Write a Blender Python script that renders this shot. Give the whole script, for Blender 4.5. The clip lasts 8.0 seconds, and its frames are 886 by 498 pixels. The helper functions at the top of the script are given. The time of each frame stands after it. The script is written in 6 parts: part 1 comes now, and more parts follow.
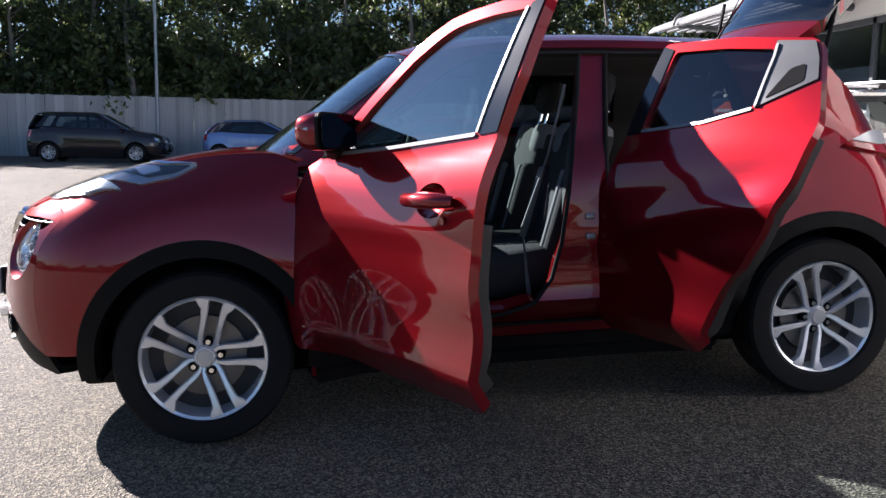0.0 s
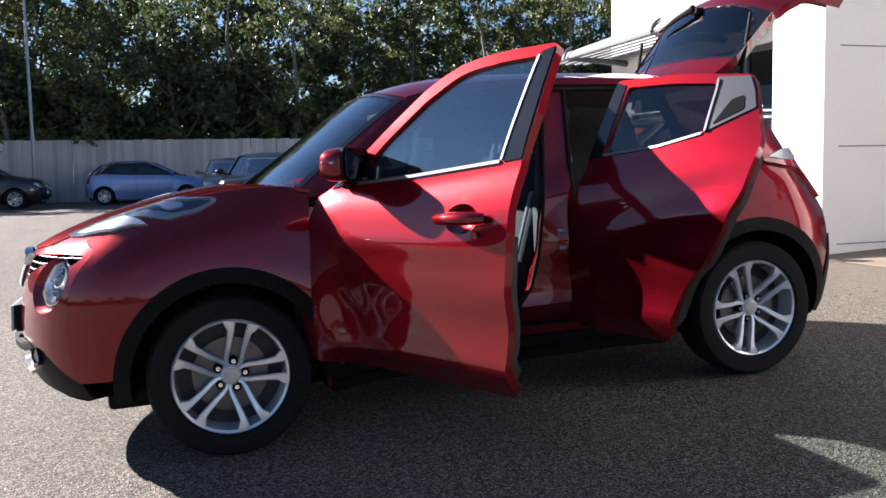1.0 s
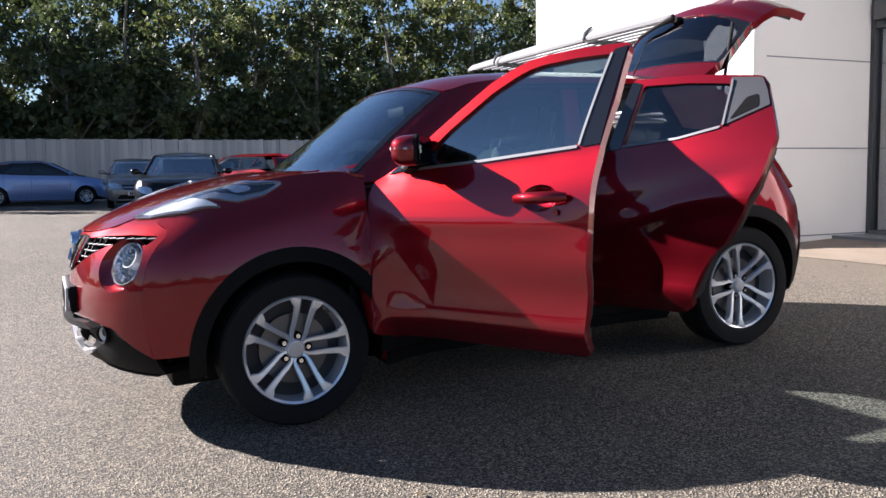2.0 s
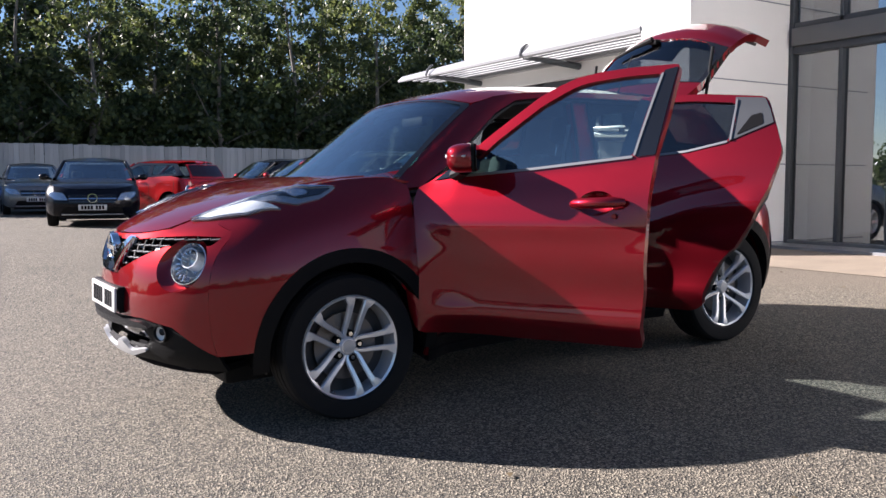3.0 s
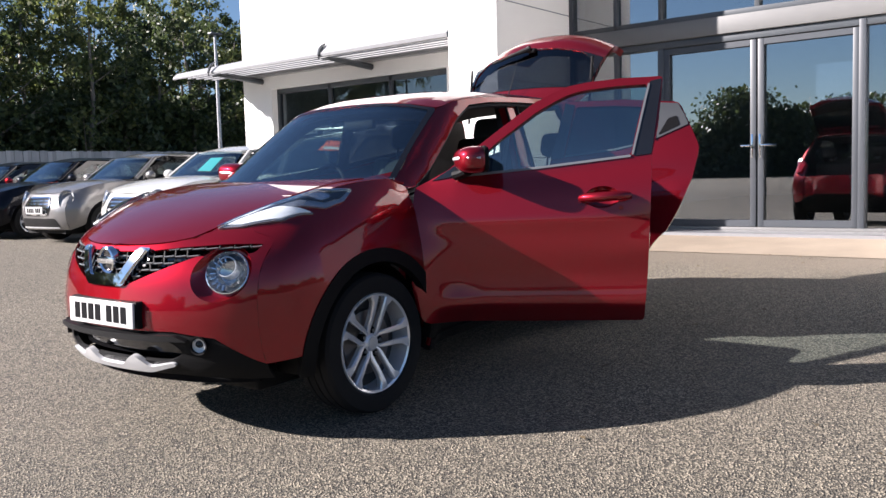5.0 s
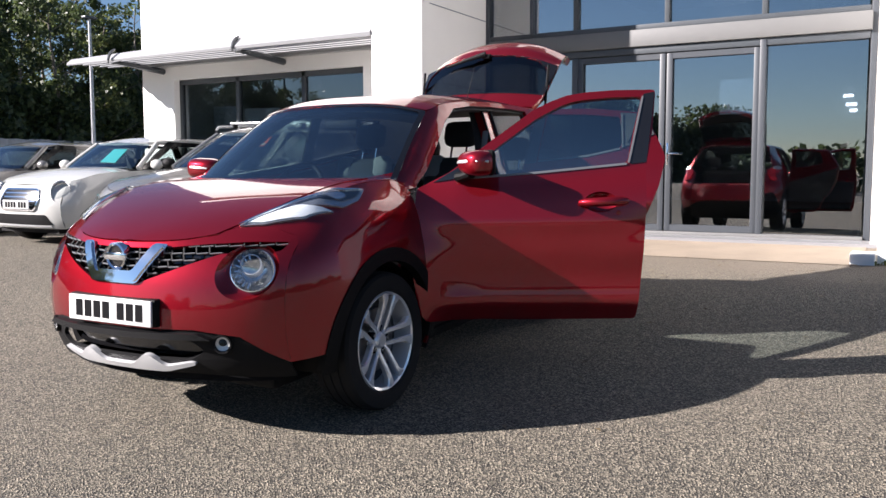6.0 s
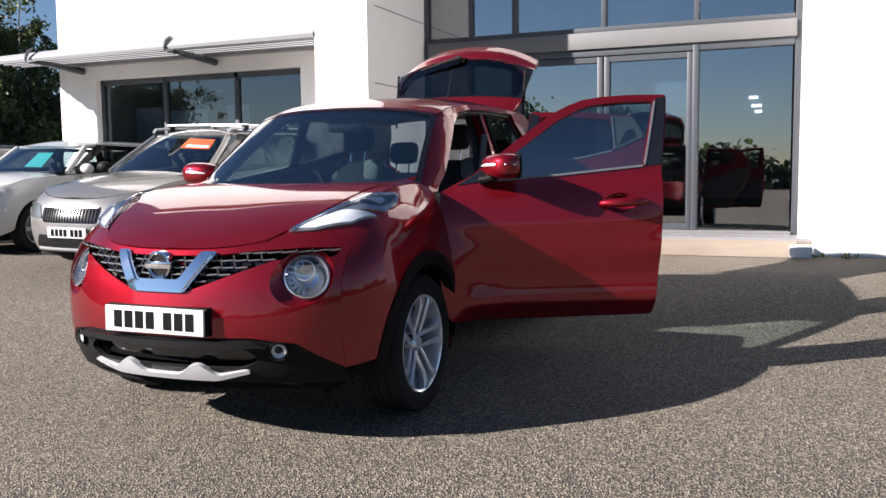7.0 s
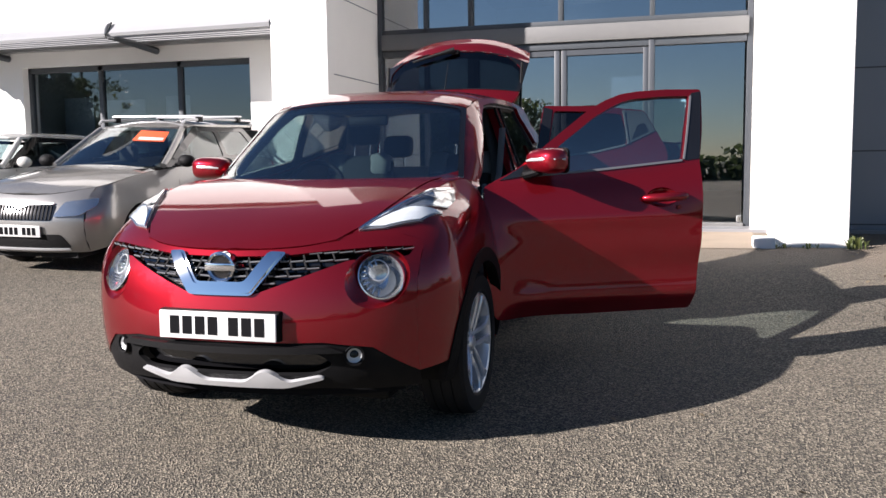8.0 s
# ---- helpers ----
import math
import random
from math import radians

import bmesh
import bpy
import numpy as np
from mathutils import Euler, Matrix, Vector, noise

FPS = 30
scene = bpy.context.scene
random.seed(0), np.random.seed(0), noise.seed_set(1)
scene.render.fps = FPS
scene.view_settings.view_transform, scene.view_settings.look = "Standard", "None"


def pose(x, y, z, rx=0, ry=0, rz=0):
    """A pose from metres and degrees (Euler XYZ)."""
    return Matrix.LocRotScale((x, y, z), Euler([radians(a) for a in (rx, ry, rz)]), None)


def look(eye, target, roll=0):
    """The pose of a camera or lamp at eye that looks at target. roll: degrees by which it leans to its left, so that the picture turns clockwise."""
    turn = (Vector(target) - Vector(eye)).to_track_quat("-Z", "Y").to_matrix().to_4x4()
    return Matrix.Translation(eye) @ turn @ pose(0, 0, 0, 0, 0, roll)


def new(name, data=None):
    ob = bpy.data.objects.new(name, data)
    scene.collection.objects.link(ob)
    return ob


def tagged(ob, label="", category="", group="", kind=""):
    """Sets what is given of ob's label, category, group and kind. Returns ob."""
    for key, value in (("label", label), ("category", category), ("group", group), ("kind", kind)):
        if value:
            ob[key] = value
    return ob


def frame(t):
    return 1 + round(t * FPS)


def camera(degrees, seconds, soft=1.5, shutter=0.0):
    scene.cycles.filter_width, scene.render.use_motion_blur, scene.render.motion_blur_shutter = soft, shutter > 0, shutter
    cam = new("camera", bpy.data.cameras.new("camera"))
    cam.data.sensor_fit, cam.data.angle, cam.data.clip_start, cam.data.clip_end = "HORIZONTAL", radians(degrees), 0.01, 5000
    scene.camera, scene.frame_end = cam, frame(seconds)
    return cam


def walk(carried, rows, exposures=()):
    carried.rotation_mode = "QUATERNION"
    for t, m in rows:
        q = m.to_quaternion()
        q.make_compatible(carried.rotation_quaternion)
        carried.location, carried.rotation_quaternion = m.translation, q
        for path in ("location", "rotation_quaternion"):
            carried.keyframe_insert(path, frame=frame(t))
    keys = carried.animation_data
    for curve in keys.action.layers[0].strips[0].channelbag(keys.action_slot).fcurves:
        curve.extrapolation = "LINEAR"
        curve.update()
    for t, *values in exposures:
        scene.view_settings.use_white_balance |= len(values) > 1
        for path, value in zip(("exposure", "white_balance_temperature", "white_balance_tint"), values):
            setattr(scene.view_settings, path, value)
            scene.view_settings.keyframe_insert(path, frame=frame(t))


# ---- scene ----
cam = camera(54.4, 8.0)
PATH = [
    (0, pose(0.342, -4.102, 1.166, 82.71, -0.90, -9.64)),
    (0.5, pose(0.051, -4.287, 1.150, 83.83, 0.35, -14.40)),
    (1, pose(-0.213, -4.411, 1.152, 84.82, 1.19, -17.71)),
    (1.5, pose(-0.558, -4.413, 1.136, 84.99, 1.34, -21.23)),
    (2, pose(-0.975, -4.451, 1.084, 85.04, 0.79, -25.01)),
    (3.5, pose(-2.033, -4.208, 1.056, 86.07, -0.31, -35.24)),
    (4, pose(-2.342, -4.052, 1.032, 86.12, -0.38, -38.16)),
    (4.5, pose(-2.626, -3.790, 1.089, 85.36, 1.18, -44.25)),
    (5, pose(-2.939, -3.598, 1.110, 85.15, 1.66, -51.71)),
    (6.5, pose(-3.596, -2.809, 1.150, 84.90, -0.12, -63.75)),
    (7, pose(-3.760, -2.521, 1.159, 84.87, 0.64, -67.54)),
    (7.5, pose(-3.810, -2.178, 1.189, 84.36, 0.93, -70.43)),
    (8, pose(-3.893, -1.815, 1.180, 84.29, 0.68, -73.86)),
]
walk(cam, PATH, [(0.0, 1.35, 6150, 19), (2.0, 1.26, 6150, 19), (4.5, 1.21, 6200, 18), (6.5, 1.02, 6230, 17), (8.0, 0.86, 6250, 17)])

# ---- world and sun ----
SUN_TO = Vector((-1.32, 1.64, 1.0)).normalized()
world = bpy.data.worlds.new("sky")
scene.world = world
world.use_nodes = True
wn = world.node_tree.nodes
sky = wn.new("ShaderNodeTexSky")
sky.sky_type = "NISHITA"
sky.sun_disc = False
sky.sun_elevation = math.asin(SUN_TO.z)
sky.sun_rotation = math.atan2(SUN_TO.x, SUN_TO.y)
sky.air_density, sky.dust_density, sky.ozone_density = 1.0, 0.03, 4.0
wn["Background"].inputs["Strength"].default_value = 0.051
world.node_tree.links.new(sky.outputs["Color"], wn["Background"].inputs["Color"])
sun = new("sun", bpy.data.lights.new("sun", "SUN"))
sun.data.energy, sun.data.angle, sun.data.color = 8.0, radians(0.53), (1.0, 0.935, 0.855)
sun.matrix_world = look(SUN_TO * 60, (0, 0, 0))

# ---- materials ----
def nodes_of(name):
    m = bpy.data.materials.new(name)
    m.use_nodes = True
    n = m.node_tree.nodes
    return m, n, m.node_tree.links, n["Principled BSDF"]


def plain(name, colour, rough=0.5, metal=0.0, coat=0.0, vary=0.12, scale=6.0, bump=0.0, bump_scale=60.0, spec=0.5):
    """Principled material with cloudy colour variation and fine relief."""
    m, n, l, b = nodes_of(name)
    b.inputs["Roughness"].default_value, b.inputs["Metallic"].default_value = rough, metal
    b.inputs["Coat Weight"].default_value, b.inputs["Coat Roughness"].default_value = coat, 0.03
    b.inputs["Specular IOR Level"].default_value = spec
    co = n.new("ShaderNodeTexCoord")
    no = n.new("ShaderNodeTexNoise")
    no.inputs["Scale"].default_value, no.inputs["Detail"].default_value = scale, 5
    l.new(co.outputs["Object"], no.inputs["Vector"])
    mix = n.new("ShaderNodeMix")
    mix.data_type = "RGBA"
    mix.inputs["A"].default_value = (*[c * (1 - vary) for c in colour], 1)
    mix.inputs["B"].default_value = (*[min(1, c * (1 + vary)) for c in colour], 1)
    l.new(no.outputs["Fac"], mix.inputs["Factor"])
    l.new(mix.outputs["Result"], b.inputs["Base Color"])
    if bump:
        n2 = n.new("ShaderNodeTexNoise")
        n2.inputs["Scale"].default_value, n2.inputs["Detail"].default_value = bump_scale, 4
        l.new(co.outputs["Object"], n2.inputs["Vector"])
        bp = n.new("ShaderNodeBump")
        bp.inputs["Strength"].default_value, bp.inputs["Distance"].default_value = bump, 0.01
        l.new(n2.outputs["Fac"], bp.inputs["Height"])
        l.new(bp.outputs["Normal"], b.inputs["Normal"])
    return m


def car_paint(name, colour, metal=0.45, lo=0.22, hi=0.38, coat=1.0):
    """Metallic paint under a clear coat, with fine flakes and a little dust."""
    m = plain(name, colour, 0.38, metal, coat, 0.05, 3.0, spec=0.08)
    n, l = m.node_tree.nodes, m.node_tree.links
    b = n["Principled BSDF"]
    b.inputs["Coat IOR"].default_value = 1.50
    b.inputs["Specular Tint"].default_value = (*[min(1, 0.02 + 1.8 * c) for c in colour], 1)
    co = n.new("ShaderNodeTexCoord")
    fl = n.new("ShaderNodeTexVoronoi")
    fl.inputs["Scale"].default_value = 1400
    l.new(co.outputs["Object"], fl.inputs["Vector"])
    r = n.new("ShaderNodeMapRange")
    r.inputs["To Min"].default_value, r.inputs["To Max"].default_value = lo, hi
    l.new(fl.outputs["Color"], r.inputs["Value"])
    l.new(r.outputs["Result"], b.inputs["Roughness"])
    return m


def glass(name, tint=(0.93, 0.95, 0.95), mixin=0.0, rough=0.0, mirror=0.05):
    """Thin pane: clear where seen through, mirror-like at grazing angles; mixin darkens it as privacy tint."""
    m, n, l, b = nodes_of(name)
    tr = n.new("ShaderNodeBsdfTransparent")
    tr.inputs["Color"].default_value = (*[c * (1 - mixin) for c in tint], 1)
    gl = n.new("ShaderNodeBsdfGlossy")
    gl.inputs["Roughness"].default_value = rough
    lw = n.new("ShaderNodeLayerWeight")
    lw.inputs["Blend"].default_value = 0.5
    po = n.new("ShaderNodeMath")
    po.operation = "POWER"
    po.inputs[1].default_value = 4.0
    l.new(lw.outputs["Facing"], po.inputs[0])
    mr = n.new("ShaderNodeMapRange")
    mr.inputs["To Min"].default_value, mr.inputs["To Max"].default_value = mirror, 1.0
    l.new(po.outputs["Value"], mr.inputs["Value"])
    mx = n.new("ShaderNodeMixShader")
    l.new(mr.outputs["Result"], mx.inputs["Fac"])
    l.new(tr.outputs["BSDF"], mx.inputs[1])
    l.new(gl.outputs["BSDF"], mx.inputs[2])
    l.new(mx.outputs["Shader"], n["Material Output"].inputs["Surface"])
    return m


def asphalt():
    m, n, l, b = nodes_of("asphalt")
    co = n.new("ShaderNodeTexCoord")
    vo = n.new("ShaderNodeTexVoronoi")
    vo.inputs["Scale"].default_value = 128
    l.new(co.outputs["Object"], vo.inputs["Vector"])
    big = n.new("ShaderNodeTexNoise")
    big.inputs["Scale"].default_value, big.inputs["Detail"].default_value = 0.35, 6
    l.new(co.outputs["Object"], big.inputs["Vector"])
    fine = n.new("ShaderNodeTexNoise")
    fine.inputs["Scale"].default_value, fine.inputs["Detail"].default_value = 85, 6
    l.new(co.outputs["Object"], fine.inputs["Vector"])
    ramp = n.new("ShaderNodeValToRGB")
    e = ramp.color_ramp.elements
    e[0].position, e[0].color = 0.12, (0.036, 0.034, 0.029, 1)
    e[1].position, e[1].color = 0.88, (0.46, 0.400, 0.297, 1)
    mid = e.new(0.5)
    mid.color = (0.139, 0.122, 0.090, 1)
    l.new(vo.outputs["Color"], ramp.inputs["Fac"])
    mix = n.new("ShaderNodeMix")
    mix.data_type, mix.blend_type = "RGBA", "MULTIPLY"
    mix.inputs["Factor"].default_value = 0.75
    r2 = n.new("ShaderNodeMapRange")
    r2.inputs["From Min"].default_value, r2.inputs["From Max"].default_value = 0.3, 0.7
    r2.inputs["To Min"].default_value, r2.inputs["To Max"].default_value = 0.72, 1.0
    l.new(big.outputs["Fac"], r2.inputs["Value"])
    l.new(ramp.outputs["Color"], mix.inputs["A"])
    l.new(r2.outputs["Result"], mix.inputs["B"])
    # sandy dust that has gathered before the shop front
    sep = n.new("ShaderNodeSeparateXYZ")
    l.new(co.outputs["Object"], sep.inputs["Vector"])
    mid_n = n.new("ShaderNodeTexNoise")
    mid_n.inputs["Scale"].default_value, mid_n.inputs["Detail"].default_value = 1.1, 7
    l.new(co.outputs["Object"], mid_n.inputs["Vector"])
    ax = n.new("ShaderNodeMapRange")
    ax.inputs["From Min"].default_value, ax.inputs["From Max"].default_value = 3.4, 6.0
    l.new(sep.outputs["X"], ax.inputs["Value"])
    ay = n.new("ShaderNodeMapRange")
    ay.inputs["From Min"].default_value, ay.inputs["From Max"].default_value = 3.6, 2.2
    l.new(sep.outputs["Y"], ay.inputs["Value"])
    both = n.new("ShaderNodeMath")
    both.operation = "MULTIPLY"
    l.new(ax.outputs["Result"], both.inputs[0])
    l.new(ay.outputs["Result"], both.inputs[1])
    ragged = n.new("ShaderNodeMath")
    ragged.operation = "MULTIPLY_ADD"
    ragged.inputs[1].default_value, ragged.inputs[2].default_value = 0.9, -0.45
    l.new(mid_n.outputs["Fac"], ragged.inputs[0])
    dust = n.new("ShaderNodeMath")
    dust.operation = "ADD"
    dust.use_clamp = True
    l.new(both.outputs["Value"], dust.inputs[0])
    l.new(ragged.outputs["Value"], dust.inputs[1])
    gate_d = n.new("ShaderNodeMath")
    gate_d.operation = "MULTIPLY"
    l.new(dust.outputs["Value"], gate_d.inputs[0])
    l.new(ay.outputs["Result"], gate_d.inputs[1])
    sand = n.new("ShaderNodeMix")
    sand.data_type = "RGBA"
    sand.inputs["B"].default_value = (0.245, 0.200, 0.148, 1)
    l.new(gate_d.outputs["Value"], sand.inputs["Factor"])
    l.new(mix.outputs["Result"], sand.inputs["A"])
    l.new(sand.outputs["Result"], b.inputs["Base Color"])
    b.inputs["Roughness"].default_value = 0.85
    add = n.new("ShaderNodeMath")
    add.operation = "ADD"
    l.new(vo.outputs["Distance"], add.inputs[0])
    l.new(fine.outputs["Fac"], add.inputs[1])
    bp = n.new("ShaderNodeBump")
    bp.inputs["Strength"].default_value, bp.inputs["Distance"].default_value = 1.0, 0.022
    l.new(add.outputs["Value"], bp.inputs["Height"])
    l.new(bp.outputs["Normal"], b.inputs["Normal"])
    return m


def leaf_mat(name, a, c):
    m, n, l, b = nodes_of(name)
    g = n.new("ShaderNodeNewGeometry")
    ramp = n.new("ShaderNodeValToRGB")
    e = ramp.color_ramp.elements
    e[0].color, e[1].color = (*a, 1), (*c, 1)
    l.new(g.outputs["Random Per Island"], ramp.inputs["Fac"])
    tl = n.new("ShaderNodeBsdfTranslucent")
    mx = n.new("ShaderNodeMixShader")
    mx.inputs["Fac"].default_value = 0.4
    l.new(ramp.outputs["Color"], b.inputs["Base Color"])
    l.new(ramp.outputs["Color"], tl.inputs["Color"])
    b.inputs["Roughness"].default_value = 0.5
    l.new(b.outputs["BSDF"], mx.inputs[1])
    l.new(tl.outputs["BSDF"], mx.inputs[2])
    l.new(mx.outputs["Shader"], n["Material Output"].inputs["Surface"])
    return m


def per_piece(name, colour, rough=0.7, vary=0.25, scale=8.0, bump=0.2, stretch=(1, 1, 1)):
    """Material that differs from piece to piece, with streaky grain."""
    m, n, l, b = nodes_of(name)
    oi = n.new("ShaderNodeObjectInfo")
    co = n.new("ShaderNodeTexCoord")
    mp = n.new("ShaderNodeMapping")
    mp.inputs["Scale"].default_value = stretch
    l.new(co.outputs["Object"], mp.inputs["Vector"])
    no = n.new("ShaderNodeTexNoise")
    no.inputs["Scale"].default_value, no.inputs["Detail"].default_value = scale, 6
    l.new(mp.outputs["Vector"], no.inputs["Vector"])
    ad = n.new("ShaderNodeMath")
    ad.operation = "ADD"
    l.new(oi.outputs["Random"], ad.inputs[0])
    l.new(no.outputs["Fac"], ad.inputs[1])
    r = n.new("ShaderNodeMapRange")
    r.inputs["From Min"].default_value, r.inputs["From Max"].default_value = 0.3, 1.7
    l.new(ad.outputs["Value"], r.inputs["Value"])
    mix = n.new("ShaderNodeMix")
    mix.data_type = "RGBA"
    mix.inputs["A"].default_value = (*[c * (1 - vary) for c in colour], 1)
    mix.inputs["B"].default_value = (*[min(1, c * (1 + vary)) for c in colour], 1)
    l.new(r.outputs["Result"], mix.inputs["Factor"])
    l.new(mix.outputs["Result"], b.inputs["Base Color"])
    b.inputs["Roughness"].default_value = rough
    bp = n.new("ShaderNodeBump")
    bp.inputs["Strength"].default_value, bp.inputs["Distance"].default_value = bump, 0.01
    l.new(no.outputs["Fac"], bp.inputs["Height"])
    l.new(bp.outputs["Normal"], b.inputs["Normal"])
    return m


PAINT = car_paint("red_paint", (0.200, 0.0068, 0.0130), 0.70, 0.30, 0.42)
M_ASPHALT = asphalt()
M_PLASTIC = plain("black_plastic", (0.006, 0.006, 0.0065), 0.55, bump=0.25, bump_scale=900, spec=0.12)
M_GLOSSBLACK = plain("gloss_black", (0.008, 0.008, 0.009), 0.12, coat=0.5)
M_RUBBER = plain("rubber", (0.010, 0.010, 0.0105), 0.8, bump=0.15, bump_scale=300, spec=0.25)
M_ALLOY = plain("alloy", (0.80, 0.82, 0.85), 0.24, 0.55, 0.5, 0.03)
M_REFLECTOR = plain("reflector", (0.648, 0.666, 0.693), 0.14, 0.85, 0.3, 0.1, 40)
# dark alloy; also the painted shade on the disc behind the spokes
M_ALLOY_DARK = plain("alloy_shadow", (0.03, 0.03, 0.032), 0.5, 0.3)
M_DISC = plain("brake_disc", (0.16, 0.15, 0.145), 0.4, 0.9)
M_TRIMGREY = plain("trim_grey", (0.084, 0.0866, 0.0892), 0.3, 0.3, 0.4)
# flat near-black: shade painted into recesses, also used for the tarmac cracks
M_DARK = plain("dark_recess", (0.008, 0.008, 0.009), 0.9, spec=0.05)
M_CHROME = plain("chrome", (0.85, 0.86, 0.88), 0.06, 1.0, vary=0.02)
M_SILVER = plain("silver_paint", (0.54, 0.5475, 0.555), 0.33, 0.4, 0.3)
M_SATIN = plain("satin_trim", (0.16, 0.165, 0.175), 0.45, 0.4, vary=0.03)
M_PLATE = plain("plate_white", (0.5616, 0.5616, 0.5472), 0.35, vary=0.03)
M_PLATE_Y = plain("plate_yellow", (0.8, 0.6, 0.05), 0.35, vary=0.03)
M_INK = plain("plate_ink", (0.006, 0.006, 0.007), 0.8, spec=0.05)
M_SEAT = plain("seat_cloth", (0.018, 0.018, 0.0198), 0.85, bump=0.3, bump_scale=400)
M_SEAT_GREY = plain("seat_cloth_grey", (0.18, 0.18, 0.186), 0.85, bump=0.3, bump_scale=400)
M_CABIN = plain("cabin_plastic", (0.018, 0.018, 0.0192), 0.6, bump=0.2, bump_scale=500)
M_LINING = plain("roof_lining", (0.06, 0.06, 0.06), 0.9)
M_LENS = glass("lens", (0.97, 0.98, 0.98), 0.0, 0.0, 0.04)
M_LENS_RED = plain("red_lens", (0.5, 0.01, 0.015), 0.08, coat=1.0)
M_GLASS = glass("windscreen_glass", (0.80, 0.88, 0.89), 0.0, 0.0, 0.145)
M_GLASS_DOOR = glass("door_glass", (0.66, 0.76, 0.74), 0.0, 0.0, 0.22)
M_GLASS_DARK = glass("privacy_glass", (0.80, 0.86, 0.90), 0.68, 0.0, 0.08)
M_SHOP = glass("shop_glass", (0.66, 0.74, 0.80), 0.20, 0.0, 0.36)
M_WINDOW = glass("window_glass", (0.74, 0.80, 0.84), 0.1, 0.0, 0.12)
M_RENDER = plain("white_render", (0.82, 0.81, 0.78), 0.85, vary=0.05, scale=1.5, bump=0.25, bump_scale=90)
M_GREYPANEL = plain("grey_panel", (0.195, 0.2145, 0.2405), 0.5, vary=0.04, scale=1.0)
M_ALU = plain("grey_aluminium", (0.0525, 0.0595, 0.0665), 0.45, 0.0, vary=0.05)
M_ALU_LIGHT = plain("pale_aluminium", (0.2719, 0.2766, 0.2812), 0.45, 0.0, vary=0.05)
M_PAVING = plain("pale_paving", (0.235, 0.188, 0.138), 0.85, vary=0.3, scale=2.2, bump=0.5, bump_scale=40)
M_SHOPFLOOR = plain("shop_floor", (0.20, 0.20, 0.205), 0.3, vary=0.08)
M_SHOPWALL = plain("shop_wall", (0.50, 0.51, 0.51), 0.8)
M_STEEL = plain("galvanised", (0.294, 0.308, 0.322), 0.45, 0.6)
M_FENCE = per_piece("fence_board", (0.4514, 0.434, 0.4123), 0.85, 0.3, 5.0, 0.5, (6, 6, 0.5))
M_BARK = plain("bark", (0.168, 0.15, 0.126), 0.9, vary=0.4, scale=4, bump=0.8, bump_scale=25)
M_LEAF = leaf_mat("leaf", (0.046, 0.072, 0.023), (0.180, 0.200, 0.062))
M_LEAF_DARK = leaf_mat("leaf_dark", (0.024, 0.040, 0.017), (0.102, 0.134, 0.046))
M_LAMPBODY = plain("lamp_body", (0.90, 0.92, 0.94), 0.30, 0.0, 0.6, 0.06, 14)
M_LAMPIN = plain("lamp_bowl", (0.40, 0.42, 0.45), 0.15, 0.7, 0.5, 0.2, 30)
M_MIRROR = plain("mirror_silvering", (0.045, 0.05, 0.065), 0.02, 1.0, vary=0.01)
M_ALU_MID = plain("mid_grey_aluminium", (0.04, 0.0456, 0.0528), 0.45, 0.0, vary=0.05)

M_LITTER = leaf_mat("dry_leaf", (0.065, 0.0358, 0.0163), (0.273, 0.2145, 0.13))
M_LINTEL = plain("lintel_grey", (0.14, 0.14, 0.1365), 0.5, 0.0, vary=0.05)

# ---- mesh helpers ----
from mathutils.geometry import delaunay_2d_cdt

K_SLOPE = 0.0436


def ground_z(x, y):
    """Height of the yard: it slopes up to the building before the shop front and lies level further off."""
    level = max(0.0, min(1.0, (y - 3.0) / 6.0))
    level = level * level * (3 - 2 * level)
    return K_SLOPE * max(-14.0, min(12.0, x)) * (1 - level) + 0.23 * level


def part(name, bm, material, parent=None, label="", smooth=30, matrix=None):
    """Link a bmesh as one mesh object under a thing or a part."""
    me = bpy.data.meshes.new(name)
    bm.normal_update()
    bm.to_mesh(me)
    bm.free()
    for m in material if isinstance(material, (list, tuple)) else [material]:
        me.materials.append(m)
    if smooth:
        me.polygons.foreach_set("use_smooth", [True] * len(me.polygons))
        me.set_sharp_from_angle(angle=radians(smooth))
    fit = me.attributes.get("fit")
    if fit and smooth:
        nv = np.empty(len(me.vertices) * 3, np.float32)
        fit.data.foreach_get("vector", nv)
        nv = nv.reshape(-1, 3)
        known = np.abs(nv).sum(1) > 0.1
        li = np.empty(len(me.loops), np.int32)
        me.loops.foreach_get("vertex_index", li)
        starts, totals = np.empty(len(me.polygons), np.int32), np.empty(len(me.polygons), np.int32)
        me.polygons.foreach_get("loop_start", starts)
        me.polygons.foreach_get("loop_total", totals)
        whole = np.logical_and.reduceat(known[li], starts)
        me.attributes.remove(fit)
        me.normals_split_custom_set((nv[li] * np.repeat(whole, totals)[:, None]).tolist())
    ob = new(name, me)
    if parent:
        ob.parent = parent
    if matrix is not None:
        ob.matrix_basis = matrix
    if label:
        ob["label"] = label
    return ob


def empty(name, m=None):
    ob = new(name)
    ob.empty_display_size = 0.2
    if m is not None:
        ob.matrix_basis = m
    return ob


